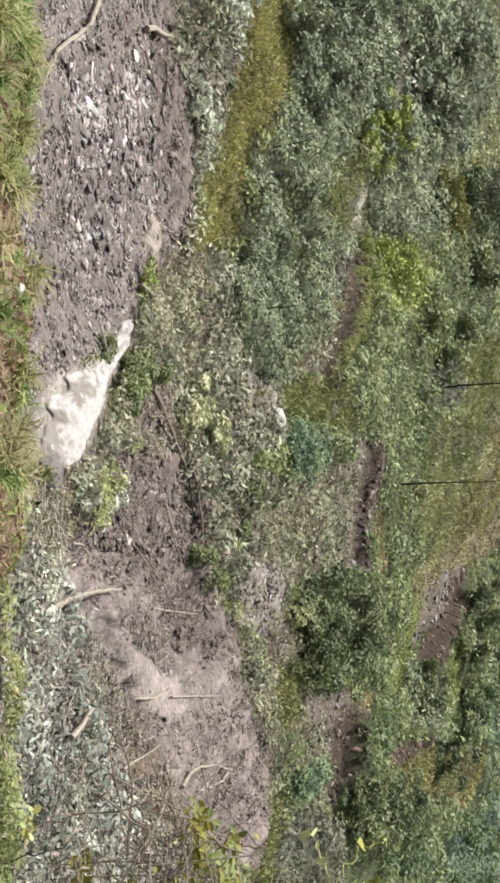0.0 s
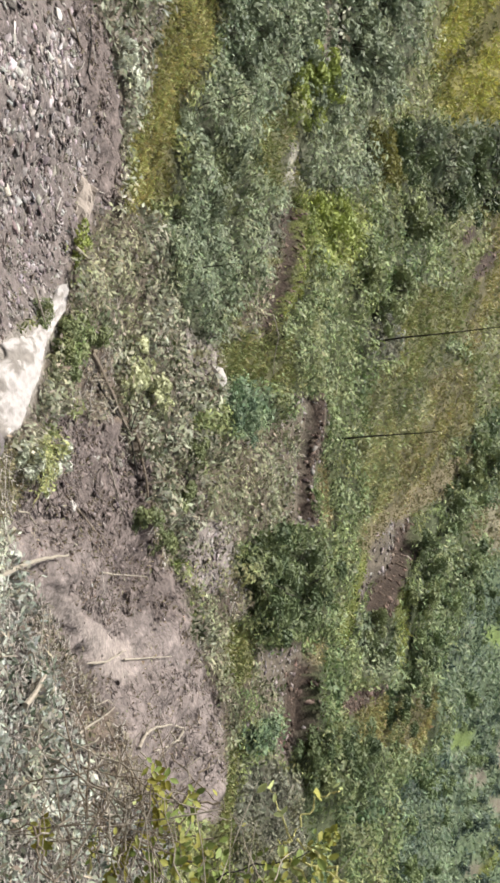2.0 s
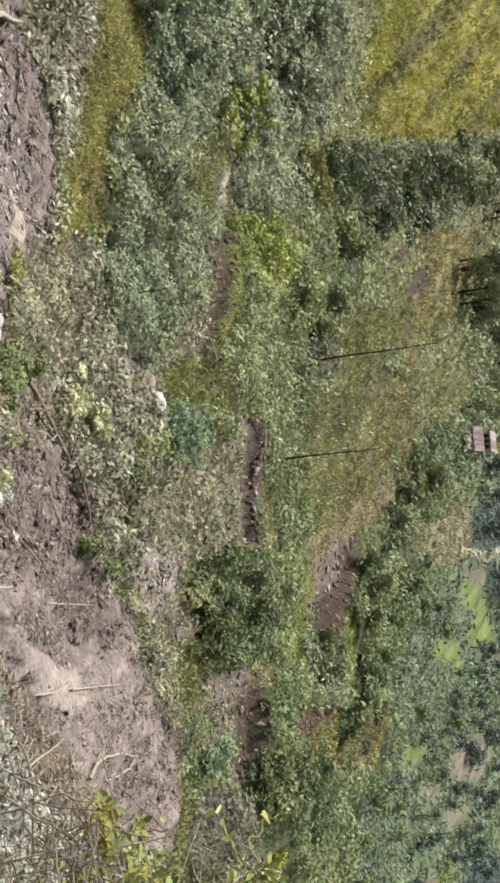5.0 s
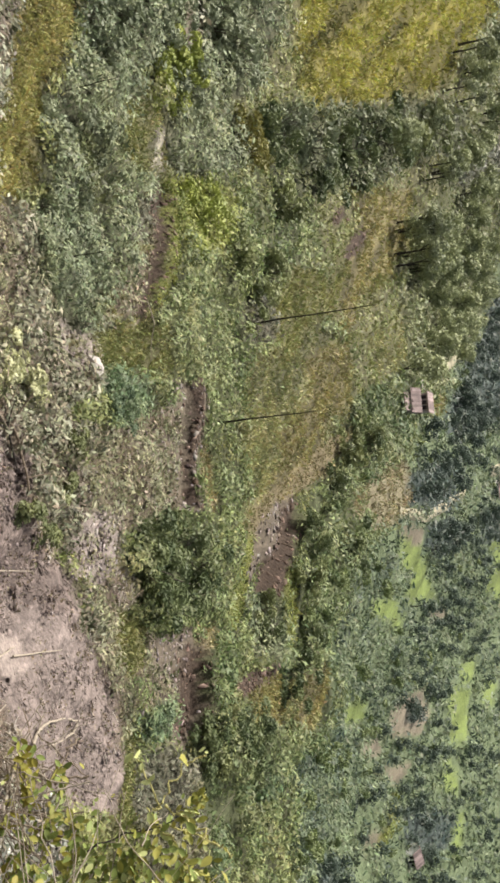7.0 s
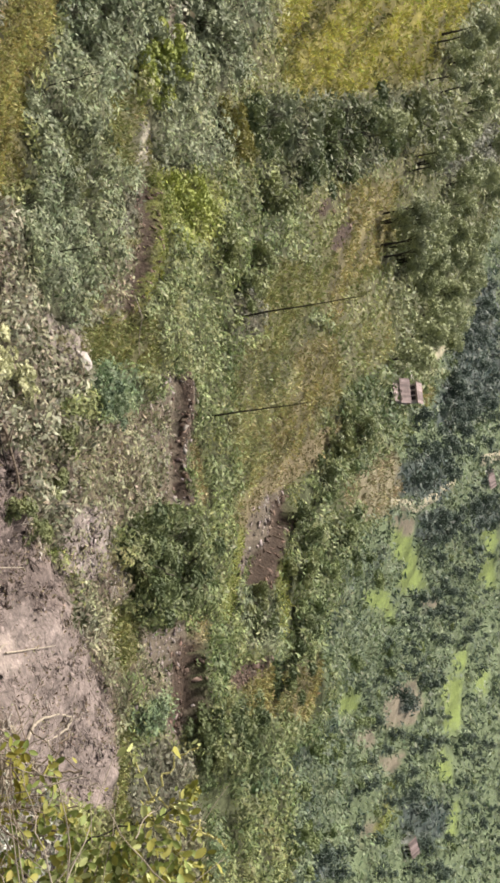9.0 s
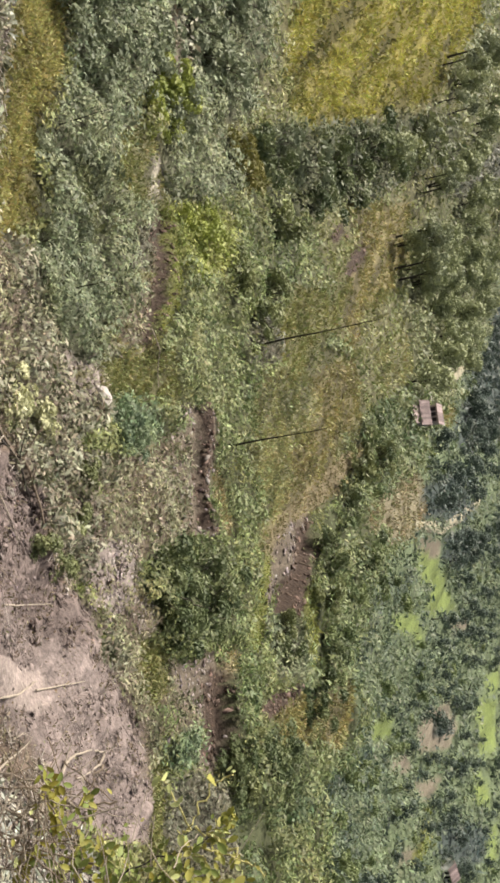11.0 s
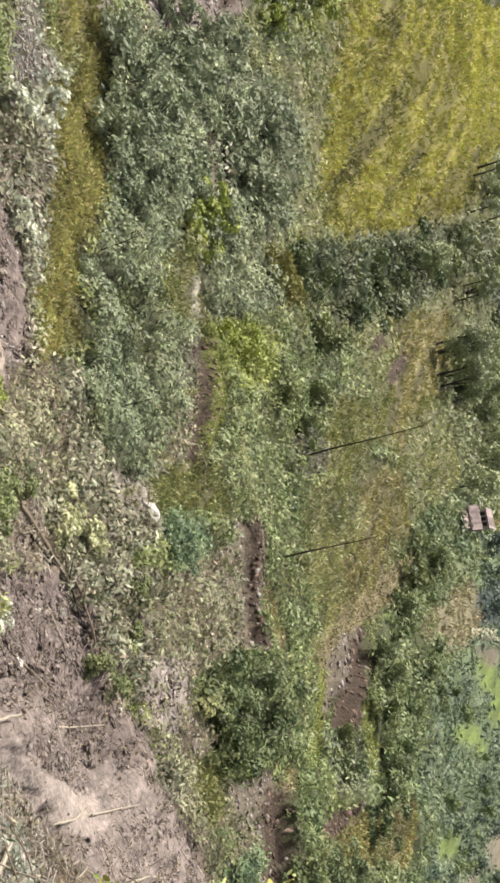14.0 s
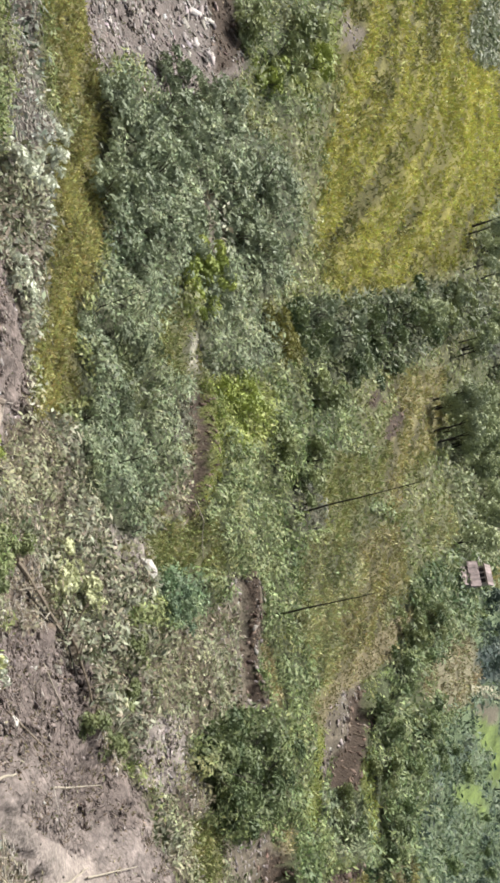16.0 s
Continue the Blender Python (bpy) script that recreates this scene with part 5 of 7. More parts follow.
shrub("green", -96.4, 170.9, 9.0, 6.9, 78)
shrub("lime", -80.2, 151.7, 6.0, 5.2, 79)
shrub("lime", -92.8, 176.1, 6.9, 6.0, 80)
shrub("olive", -38.2, 130.0, 4.8, 4.2, 81)
shrub("olive", -35.8, 132.0, 4.9, 3.5, 82)
shrub("green", -7.9, 50.7, 2.5, 1.5, 83)
shrub("green", -6.5, 49.1, 2.1, 1.5, 84)
shrub("green", -8.5, 53.4, 2.2, 1.4, 85)
shrub("green", -22.5, 122.7, 5.2, 3.9, 86)
shrub("green", -21.6, 135.5, 5.7, 4.2, 87)
shrub("green", -18.0, 128.3, 4.6, 3.4, 88)
shrub("green", -32.2, 147.2, 6.2, 4.6, 89)
shrub("green", 2.2, 168.5, 5.9, 5.1, 90)
shrub("green", 1.2, 185.6, 6.5, 5.6, 91)
shrub("dark", 6.9, 157.2, 5.5, 4.8, 92)
shrub("dark", -2.1, 183.5, 6.4, 4.6, 93)
shrub("dark", 10.9, 136.5, 4.9, 4.2, 94)
shrub("green", 16.0, 132.4, 4.8, 4.1, 95)
shrub("dark", 14.6, 151.2, 5.4, 4.7, 96)
shrub("dark", 16.0, 163.4, 5.8, 5.0, 97)
shrub("dark", 23.0, 141.3, 5.1, 4.4, 98)
shrub("dark", 26.0, 134.5, 4.9, 4.3, 99)
shrub("green", 27.4, 95.5, 4.3, 3.2, 100)
shrub("dark", 29.5, 106.9, 4.7, 3.5, 101)
shrub("dark", 30.8, 115.9, 4.3, 3.1, 102)
shrub("dark", 24.8, 95.6, 3.6, 2.6, 103)
shrub("dark", 20.0, 121.0, 4.1, 3.2, 104)
shrub("green", 17.3, 120.2, 3.7, 3.2, 105)
shrub("dark", 33.9, 112.0, 4.3, 3.7, 106)
shrub("dark", 29.7, 129.6, 4.0, 3.5, 107)
shrub("green", 2.5, 60.8, 2.4, 1.6, 108)
shrub("green", 1.0, 67.7, 2.7, 1.7, 109)
shrub("green", 3.9, 64.4, 2.6, 1.7, 110)
shrub("green", -1.4, 69.5, 2.7, 2.0, 111)
shrub("green", -8.9, 47.6, 1.5, 1.0, 116)
shrub("lime", -13.3, 53.2, 2.0, 1.2, 117)
shrub("lime", -40.2, 107.6, 4.8, 4.2, 112)
shrub("lime", -36.4, 101.5, 3.9, 3.4, 113)
shrub("lime", -38.9, 109.3, 4.2, 3.6, 114)
shrub("lime", -38.9, 106.1, 3.4, 3.6, 115)


# ---- dry twigs in the litter
def dry_twigs():
    rng = np.random.default_rng(66)
    n = 60000
    az = np.radians(rng.uniform(-40, 24, n))
    r = ring(rng.uniform(-43.4, -24.0, n))
    x, y = r * np.sin(az), r * np.cos(az)
    k = cover(x, y, 1.0)
    amount = np.zeros(len(KINDS))
    for name, share in (("litter", 1.0), ("brownlitter", 0.8), ("drygrass", 0.6), ("soildark", 0.3), ("scrubpale", 0.08), ("tanscrub", 0.06), ("soil", 0.22), ("scree", 0.03)):
        amount[KINDS.index(name)] = share
    keep = rng.random(n) < amount[k]
    x, y, r, k = x[keep], y[keep], r[keep], k[keep]
    n = len(x)
    an = rng.normal(0.3, 0.8, n)
    d = np.stack([np.cos(an), np.sin(an) * 1.5, rng.normal(0.05, 0.2, n)], 1)
    gx, gy = lie(x, y)
    d[:, 2] += d[:, 0] * gx + d[:, 1] * gy
    d /= np.linalg.norm(d, axis=1, keepdims=True)
    L = (0.2 + 0.006 * r) * rng.lognormal(0, 0.5, n)
    w = 0.008 + 0.00045 * r * rng.uniform(0.6, 1.4, n)
    c = np.stack([x, y, height(x, y) + 0.10 + 0.25 * rng.random(n)], 1)
    side = np.cross(d, (0, 0, 1.0))
    side /= np.linalg.norm(side, axis=1, keepdims=True)
    up = np.cross(side, d)
    ring3 = [side, -0.5 * side + 0.87 * up, -0.5 * side - 0.87 * up]
    v = np.stack([c + s * d * (L / 2)[:, None] + q * w[:, None] * (1.0 if s < 0 else 0.5) for s in (-1, 1) for q in ring3], 1)
    f = (np.arange(n)[:, None, None] * 6 + np.array([(0, 1, 4, 3), (1, 2, 5, 4), (2, 0, 3, 5)])[None]).reshape(-1, 4)
    t = rng.random((n, 1))
    tint = np.array((0.10, 0.08, 0.065)) * (1 - t) + np.array((0.47, 0.43, 0.38)) * t
    earthy = np.isin(k, [KINDS.index("soil"), KINDS.index("soildark")])[:, None]
    tint = np.where(earthy & (rng.random((n, 1)) < 0.97), EARTH[k] * (0.75 + 0.5 * t), tint)
    me = mesh_from("dry_twigs", v.reshape(-1, 3), f, np.repeat(tint, 6, 0))
    tagged(part_mesh("dry_twigs", me, M_STONE), "dry brown and bleached twigs strewn over the earth", "twigs", kind="stuff")


dry_twigs()

# ---- loose scree: the larger stones one by one, the rest as a sheet of rubble
def scree():
    rng = np.random.default_rng(55)
    n = 320000
    near = np.arange(n) < 150000
    banks = np.arange(n) > 215000
    az = np.radians(np.where(near, rng.uniform(-40, 2, n), rng.uniform(-40, 24, n)))
    r = ring(np.where(near, rng.uniform(-43.4, -21, n), rng.uniform(-43.4, -14.0, n)))
    r = np.where(banks, ring(rng.uniform(-33.0, -15.0, n)), r)
    x, y = r * np.sin(az), r * np.cos(az)
    k = cover(x + 0.004 * r * rng.normal(size=n), y + 0.012 * r * rng.normal(size=n))
    coarse = k == KINDS.index("screecoarse")
    k[coarse] = KINDS.index("scree")
    k[banks & ~np.isin(k, [KINDS.index(q) for q in ("bank", "bankgrey", "gravel")]) & ((k != KINDS.index("scree")) | (r < 105))] = KINDS.index("rockbed")
    k[near & ~np.isin(k, [KINDS.index(q) for q in ("scree", "bank", "soil", "soildark")])] = KINDS.index("rockbed")
    amount = np.zeros(len(KINDS))
    for name, share in (("scree", 0.72), ("litter", 0.3), ("gravel", 0.9), ("tanscrub", 0.25), ("soil", 0.8), ("brow", 0.0), ("soildark", 0.85), ("brownlitter", 0.15), ("bank", 0.9), ("bankgrey", 0.7), ("scrubpale", 0.22), ("gravelpale", 0.7), ("soilpale", 0.12)):
        amount[KINDS.index(name)] = share
    clump = fractal(x / 3.0, y / 4.0, 77)
    keep = rng.random(n) < amount[k] * (0.35 + 1.1 * clump)
    x, y, k, r, clump, coarse = x[keep], y[keep], k[keep], r[keep], clump[keep], coarse[keep]
    n = len(x)
    size = (0.05 + 0.0017 * r) * np.minimum(rng.lognormal(-0.08, 0.62, n), 2.5) * np.where(k == KINDS.index("scree"), 0.80, 0.78) * np.where(coarse, 1.15 + 0.9 * clump, 1.0)
    corner = np.array([(a, b, c) for c in (0.0, 1.0) for b in (-1.0, 1.0) for a in (-1.0, 1.0)]) * 0.5
    v = corner[None] * (rng.uniform(0.38, 1.7, (n, 1, 3)))
    v = v + rng.normal(size=(n, 8, 3)) * 0.13
    v[:, 4:, :2] *= rng.uniform(0.6, 1.0, (n, 1, 1))
    v[..., 2] *= 0.48
    tilt = rng.normal(size=(n, 1, 2)) * 0.3
    v[..., 2] += (v[..., :2] * tilt).sum(-1)
    an = rng.uniform(0, 6.283, (n, 1))
    vx = v[..., 0] * np.cos(an) - v[..., 1] * np.sin(an)
    vy = v[..., 0] * np.sin(an) + v[..., 1] * np.cos(an)
    size = np.where(k == KINDS.index("soil"), size * 1.0, size)
    size = np.where(k == KINDS.index("soildark"), size * 1.35, size)
    size = np.where(np.isin(k, [KINDS.index("bank"), KINDS.index("bankgrey")]), size * 1.0, size)
    v[..., 2] *= np.where(k == KINDS.index("soil"), 0.8, 1.0)[:, None]
    s = size[:, None]
    base = height(x, y)
    gx, gy = lie(x, y)
    pts = np.stack([vx * s + x[:, None], vy * s + y[:, None], v[..., 2] * s + vx * s * gx[:, None] + vy * s * gy[:, None] + base[:, None] - 0.02 - 0.04 * s], -1)
    quad = np.array([(0, 2, 3, 1), (4, 5, 7, 6), (0, 1, 5, 4), (2, 6, 7, 3), (0, 4, 6, 2), (1, 3, 7, 5)])
    f = (np.arange(n)[:, None, None] * 8 + quad[None]).reshape(-1, 4)
    dark, pale = np.array((0.088, 0.069, 0.060)), np.array((0.50, 0.445, 0.43))
    t = np.clip(rng.beta(1.3, 2.6, n) + 0.9 * (clump - 0.5) * (k == KINDS.index("scree")) + np.where(coarse, 0.13, -0.03) - 0.06 * (k == KINDS.index("bank")), 0, np.where(np.isin(k, [KINDS.index("bank"), KINDS.index("bankgrey")]), 0.5, 1))[:, None]
    tint = (dark * (1 - t) + pale * t) * rng.normal(1, 0.04, (n, 3))
    clod = (np.isin(k, [KINDS.index("soil"), KINDS.index("soildark"), KINDS.index("soilpale")]) & (rng.random(n) < 0.93))[:, None]
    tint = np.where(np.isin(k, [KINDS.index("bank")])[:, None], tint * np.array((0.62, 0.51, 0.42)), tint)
    tint = np.where(clod, EARTH[k] * rng.uniform(0.75, 1.5, (n, 1)), tint)
    me = mesh_from("scree_rubble", pts.reshape(-1, 3), f, np.repeat(np.clip(tint, 0.02, 1), 8, 0))
    tagged(part_mesh("scree_rubble", me, M_STONE), "loose mauve-grey broken stones covering the bare slope", "stones", kind="stuff")
    # the larger ones, where the slope lies nearest
    rnd = random.Random(5)
    count = 0
    while count < 240:
        a, e = math.radians(rnd.uniform(-22, 12)), rnd.uniform(-42.5, -33)
        q = float(ring(e))
        px, py = q * math.sin(a), q * math.cos(a)
        kind = KINDS[int(cover(np.array([px]), np.array([py]))[0])]
        if kind not in ("scree", "screecoarse", "gravel", "litter") or (kind == "litter" and rnd.random() < 0.7):
            continue
        ob = new("stone", STONES[rnd.choice((1, 2, 4, 4, 5, 2, 6))])
        set_on(ob, px, py, rnd.uniform(0.09, 0.21), count, 0.3)
        ob.parent = ground
        count += 1


scree()


# ---- trees
def tree_model(seed, tall, bole, spread, a, b, count=520, leaf=0.55, bark=None, name="tree", limbs=7):
    """A tree: tapered trunk, limbs, and a broken crown of leaf clumps."""
    rng = np.random.default_rng(seed)
    root = new(name)
    bm = bmesh.new()
    pts = [Vector((rng.normal() * 0.06 * q, rng.normal() * 0.06 * q, tall * 0.85 * q / 5 - 0.3)) for q in range(6)]
    tube(bm, pts, [0.028 * tall * (1 - 0.8 * q / 5) for q in range(6)], 7)
    trunk = part("trunk", bm, bark or M_DARKBARK, root)
    lobes = []
    for q in range(limbs):
        an = 6.283 * q / limbs + rng.uniform(-0.4, 0.4)
        h = rng.uniform(bole, 0.95) * tall
        reach = spread * rng.uniform(0.35, 0.8) * (1.1 - 0.5 * (h / tall))
        tip = Vector((reach * math.cos(an), reach * math.sin(an), h))
        foot = pts[min(5, int(bole * 5) + q % 3)]
        bm = bmesh.new()
        tube(bm, [foot, (foot + tip) / 2 + Vector((0, 0, -0.1)), tip], [0.010 * tall, 0.006 * tall, 0.002 * tall], 5)
        part("limb", bm, bark or M_DARKBARK, trunk)
        lobes.append(tip)
    lobes = np.array([tuple(t) for t in lobes] + [(0, 0, tall * 0.95), (0.2, 0.1, tall * 0.75)])
    pick = rng.integers(0, len(lobes), count)
    out = rng.normal(size=(count, 3))
    out /= np.linalg.norm(out, axis=1, keepdims=True)
    c = lobes[pick] + out * np.array((0.42, 0.42, 0.34)) * spread * rng.uniform(0.6, 1.1, (count, 1))
    up = out + (0, 0, 0.3) + rng.normal(size=(count, 3)) * 0.5
    up /= np.linalg.norm(up, axis=1, keepdims=True)
    d = np.cross(up, rng.normal(size=(count, 3)))
    d /= np.linalg.norm(d, axis=1, keepdims=True)
    s = np.cross(up, d)
    L = leaf * rng.uniform(0.6, 1.5, (count, 1))
    W = L * rng.uniform(0.4, 0.7, (count, 1))
    v = np.stack([c - d * L * 0.5, c + s * W * 0.5, c + d * L * 0.5, c - s * W * 0.5], 1).reshape(-1, 3)
    dice = rng.random(len(lobes))
    t = np.clip(0.7 * dice[pick] + rng.random(count) * 0.35 - 0.05, 0, 1.2)[:, None]
    tint = np.clip(np.array(a) * (1 - t) + np.array(b) * t, 0.01, 1)
    part_mesh("crown", mesh_from("crown", v, np.arange(len(v)).reshape(-1, 4), np.repeat(tint, 4, 0)), M_LEAF, root)
    return root


def plant_trees(models, label, group, spots, category="tree"):
    """Stands copies of tree models on spots (x, y, size)."""
    for q, (x, y, s) in enumerate(spots):
        model = models[q % len(models)]
        m = pose(x, y, ground_z(x, y) - 0.1, 0, 0, (q * 77) % 360) @ Matrix.Diagonal((s, s, s, 1))
        if q < len(models):
            model.matrix_basis = m
        else:
            model = copy_thing(model, m)
            model.matrix_basis = m
        tagged(model, label, category, group=group)


BELT = [tree_model(300 + q, 8.5, 0.3, 4.2, (0.172, 0.208, 0.112), (0.40, 0.435, 0.235), 1000, 0.7) for q in range(4)]
plant_trees(BELT, "slender tree with dark bare trunk and grey-green crown", "trees above the valley", [
    (-36.9, 254.5, 0.85),
    (-37.8, 246.5, 0.97),
    (-41.2, 265.7, 0.90),
    (-43.5, 249.1, 0.99),
    (-37.4, 276.3, 1.00),
    (-42.0, 282.4, 0.78),
    (-38.9, 304.3, 0.76),
    (-49.3, 318.4, 1.08),
    (-57.6, 334.3, 0.85),
    (-50.9, 287.2, 0.84),
    (-63.1, 320.4, 1.15),
    (-60.5, 274.0, 0.94),
    (-67.2, 295.4, 1.08),
    (-75.3, 315.5, 0.94),
    (-86.7, 341.1, 1.01),
    (-99.8, 362.2, 0.81),
    (-93.6, 303.0, 1.00),
    (-115.7, 363.4, 1.10),
    (-136.2, 420.0, 0.96),
    (-71.3, 342.4, 1.05),
    (-70.0, 384.9, 1.02),
    (-54.3, 372.0, 0.78),
    (-44.5, 344.0, 1.05),
    (-34.1, 315.8, 0.99),
    (-41.8, 367.7, 0.87),
    (-31.2, 280.6, 0.76),
    (-26.7, 295.7, 1.10),
    (-29.1, 333.5, 0.94),
    (-19.7, 302.1, 1.04),
    (-19.3, 263.8, 1.10),
    (-57.1, 217.9, 1.04),
    (-85.0, 380.8, 1.12),
    (-105.1, 406.6, 0.91),
    (-13.3, 240.0, 1.07),
    (-36.4, 262.6, 0.93),
    (-36.9, 261.2, 1.12),
    (-39.3, 273.3, 1.10),
    (-42.3, 239.3, 0.79),
    (-38.7, 297.6, 0.80),
    (-47.5, 303.0, 0.84),
    (-41.1, 306.8, 1.14),
    (-49.0, 320.4, 0.92),
    (-56.8, 314.4, 1.00),
    (-47.3, 281.6, 0.87),
    (-67.0, 328.8, 0.95),
    (-64.6, 283.4, 0.90),
    (-71.3, 302.6, 0.89),
    (-70.7, 305.4, 0.98),
    (-86.9, 331.7, 0.98),
    (-103.9, 392.7, 1.11),
    (-88.5, 295.9, 1.02),
    (-114.8, 365.7, 1.12),
    (-124.2, 394.1, 1.09),
    (-69.7, 354.9, 1.15),
    (-73.8, 398.8, 1.02),
    (-56.1, 363.8, 0.82),
    (-46.6, 331.1, 1.09),
    (-33.1, 312.3, 1.14),
    (-38.6, 349.0, 1.11),
    (-32.3, 278.3, 0.98),
    (-27.4, 306.3, 1.04),
    (-29.1, 330.6, 0.83),
    (-24.0, 318.5, 1.08),
    (-23.9, 288.3, 0.98),
    (-56.2, 222.7, 0.86),
])


POLES = [tree_model(380 + q, 12.0, 0.62, 3.4, (0.150, 0.182, 0.115), (0.37, 0.405, 0.225), 700, 0.6, limbs=5) for q in range(3)]
plant_trees(POLES, "tall thin tree with a long bare dark bole and small crown", "bare-boled trees at the meadow edge", [
    (-42.3, 241.4, 1.0), (-42.0, 247.8, 0.9), (-37.4, 239.5, 0.95), (-35.2, 241.2, 0.85), (-59.4, 271.0, 0.8), (-56.8, 263.6, 0.75), (-94.3, 290.9, 1.1),
    (-81.8, 296.0, 0.8), (-60.0, 264.4, 0.7), (-79.3, 275.1, 0.7), (-54.5, 198.6, 0.6), (-63.6, 240.4, 0.8), (-44.0, 239.9, 0.8), (-90.5, 284.0, 0.9)])

# trees are left out here so that the camera sees the track
TRACK_VIEW = ((14.05, 192.99), (20.37, 231.54), (24.04, 311.57), (22.53, 361.85), (17.54, 351.05), (15.35, 246.94), (12.45, 196.78))


def valley_spots(count, kinds, e0, e1, seed, smin, smax):
    rng = random.Random(seed)
    spots = []
    while len(spots) < count:
        a, r = math.radians(rng.uniform(-33, 22)), float(ring(rng.uniform(e0, e1)))
        x, y = r * math.sin(a), r * math.cos(a)
        if KINDS[int(cover(np.array([x]), np.array([y]))[0])] in kinds and not inside(np.array([x]), np.array([y]), TRACK_VIEW)[0]:
            spots.append((x, y, rng.uniform(smin, smax)))
    return spots


# crown tints lean to blue, standing in for distance haze
VALLEY = [tree_model(330 + q, 5.5, 0.25, 3.0, (0.044, 0.070, 0.060), (0.112, 0.150, 0.112), 400, 0.55, limbs=4) for q in range(4)]
NEAR_SPOTS = valley_spots(150, ("valley",), -14.5, -8.0, 4, 0.35, 1.1) + valley_spots(40, ("grove",), -21, -9.5, 5, 0.6, 1.15)
plant_trees(VALLEY, "round dark green tree on the valley floor, tinted blue for haze", "trees on the valley floor", NEAR_SPOTS)


def far_woods(models, spots, label):
    # trees past counting, joined from the same models
    co, fa, ti, base = [], [], [], 0
    for q, (x, y, scale) in enumerate(spots):
        me = next(o for o in models[q % len(models)].children if o.name.startswith("crown")).data
        n = len(me.vertices)
        v = np.empty(n * 3, np.float32)
        me.vertices.foreach_get("co", v)
        c = np.empty(n * 4, np.float32)
        me.color_attributes["tint"].data.foreach_get("color", c)
        v, c = v.reshape(-1, 3) * scale, c.reshape(-1, 4)[:, :3]
        an = q * 1.37
        v = np.stack([v[:, 0] * math.cos(an) - v[:, 1] * math.sin(an), v[:, 0] * math.sin(an) + v[:, 1] * math.cos(an), v[:, 2]], 1)
        co.append(v + np.array((x, y, ground_z(x, y) - 0.1)))
        fa.append(np.arange(n).reshape(-1, 4) + base)
        ti.append(c)
        base += n
    ob = part_mesh("far_woods", mesh_from("far_woods", np.concatenate(co), np.concatenate(fa), np.concatenate(ti)), M_LEAF)
    return tagged(ob, label, "woods", kind="stuff")


far_woods(VALLEY, valley_spots(90, ("valley",), -15.0, -8.0, 14, 0.3, 0.95) + valley_spots(60, ("grove",), -21, -9.5, 15, 0.6, 1.1) + valley_spots(170, ("valley",), -13.5, -7.6, 16, 0.5, 1.05), "dark green trees, tinted blue for haze, scattered over the valley floor")
HEDGE = [tree_model(350 + q, 4.0, 0.25, 2.2, (0.105, 0.150, 0.065), (0.25, 0.30, 0.13), 240, 0.6, name="bush", limbs=3) for q in range(3)]
plant_trees(HEDGE, "small light-green bushy tree between fields", "small trees between fields",
            valley_spots(150, ("valley", "slope"), -21, -8.5, 8, 0.4, 0.9), "bush")


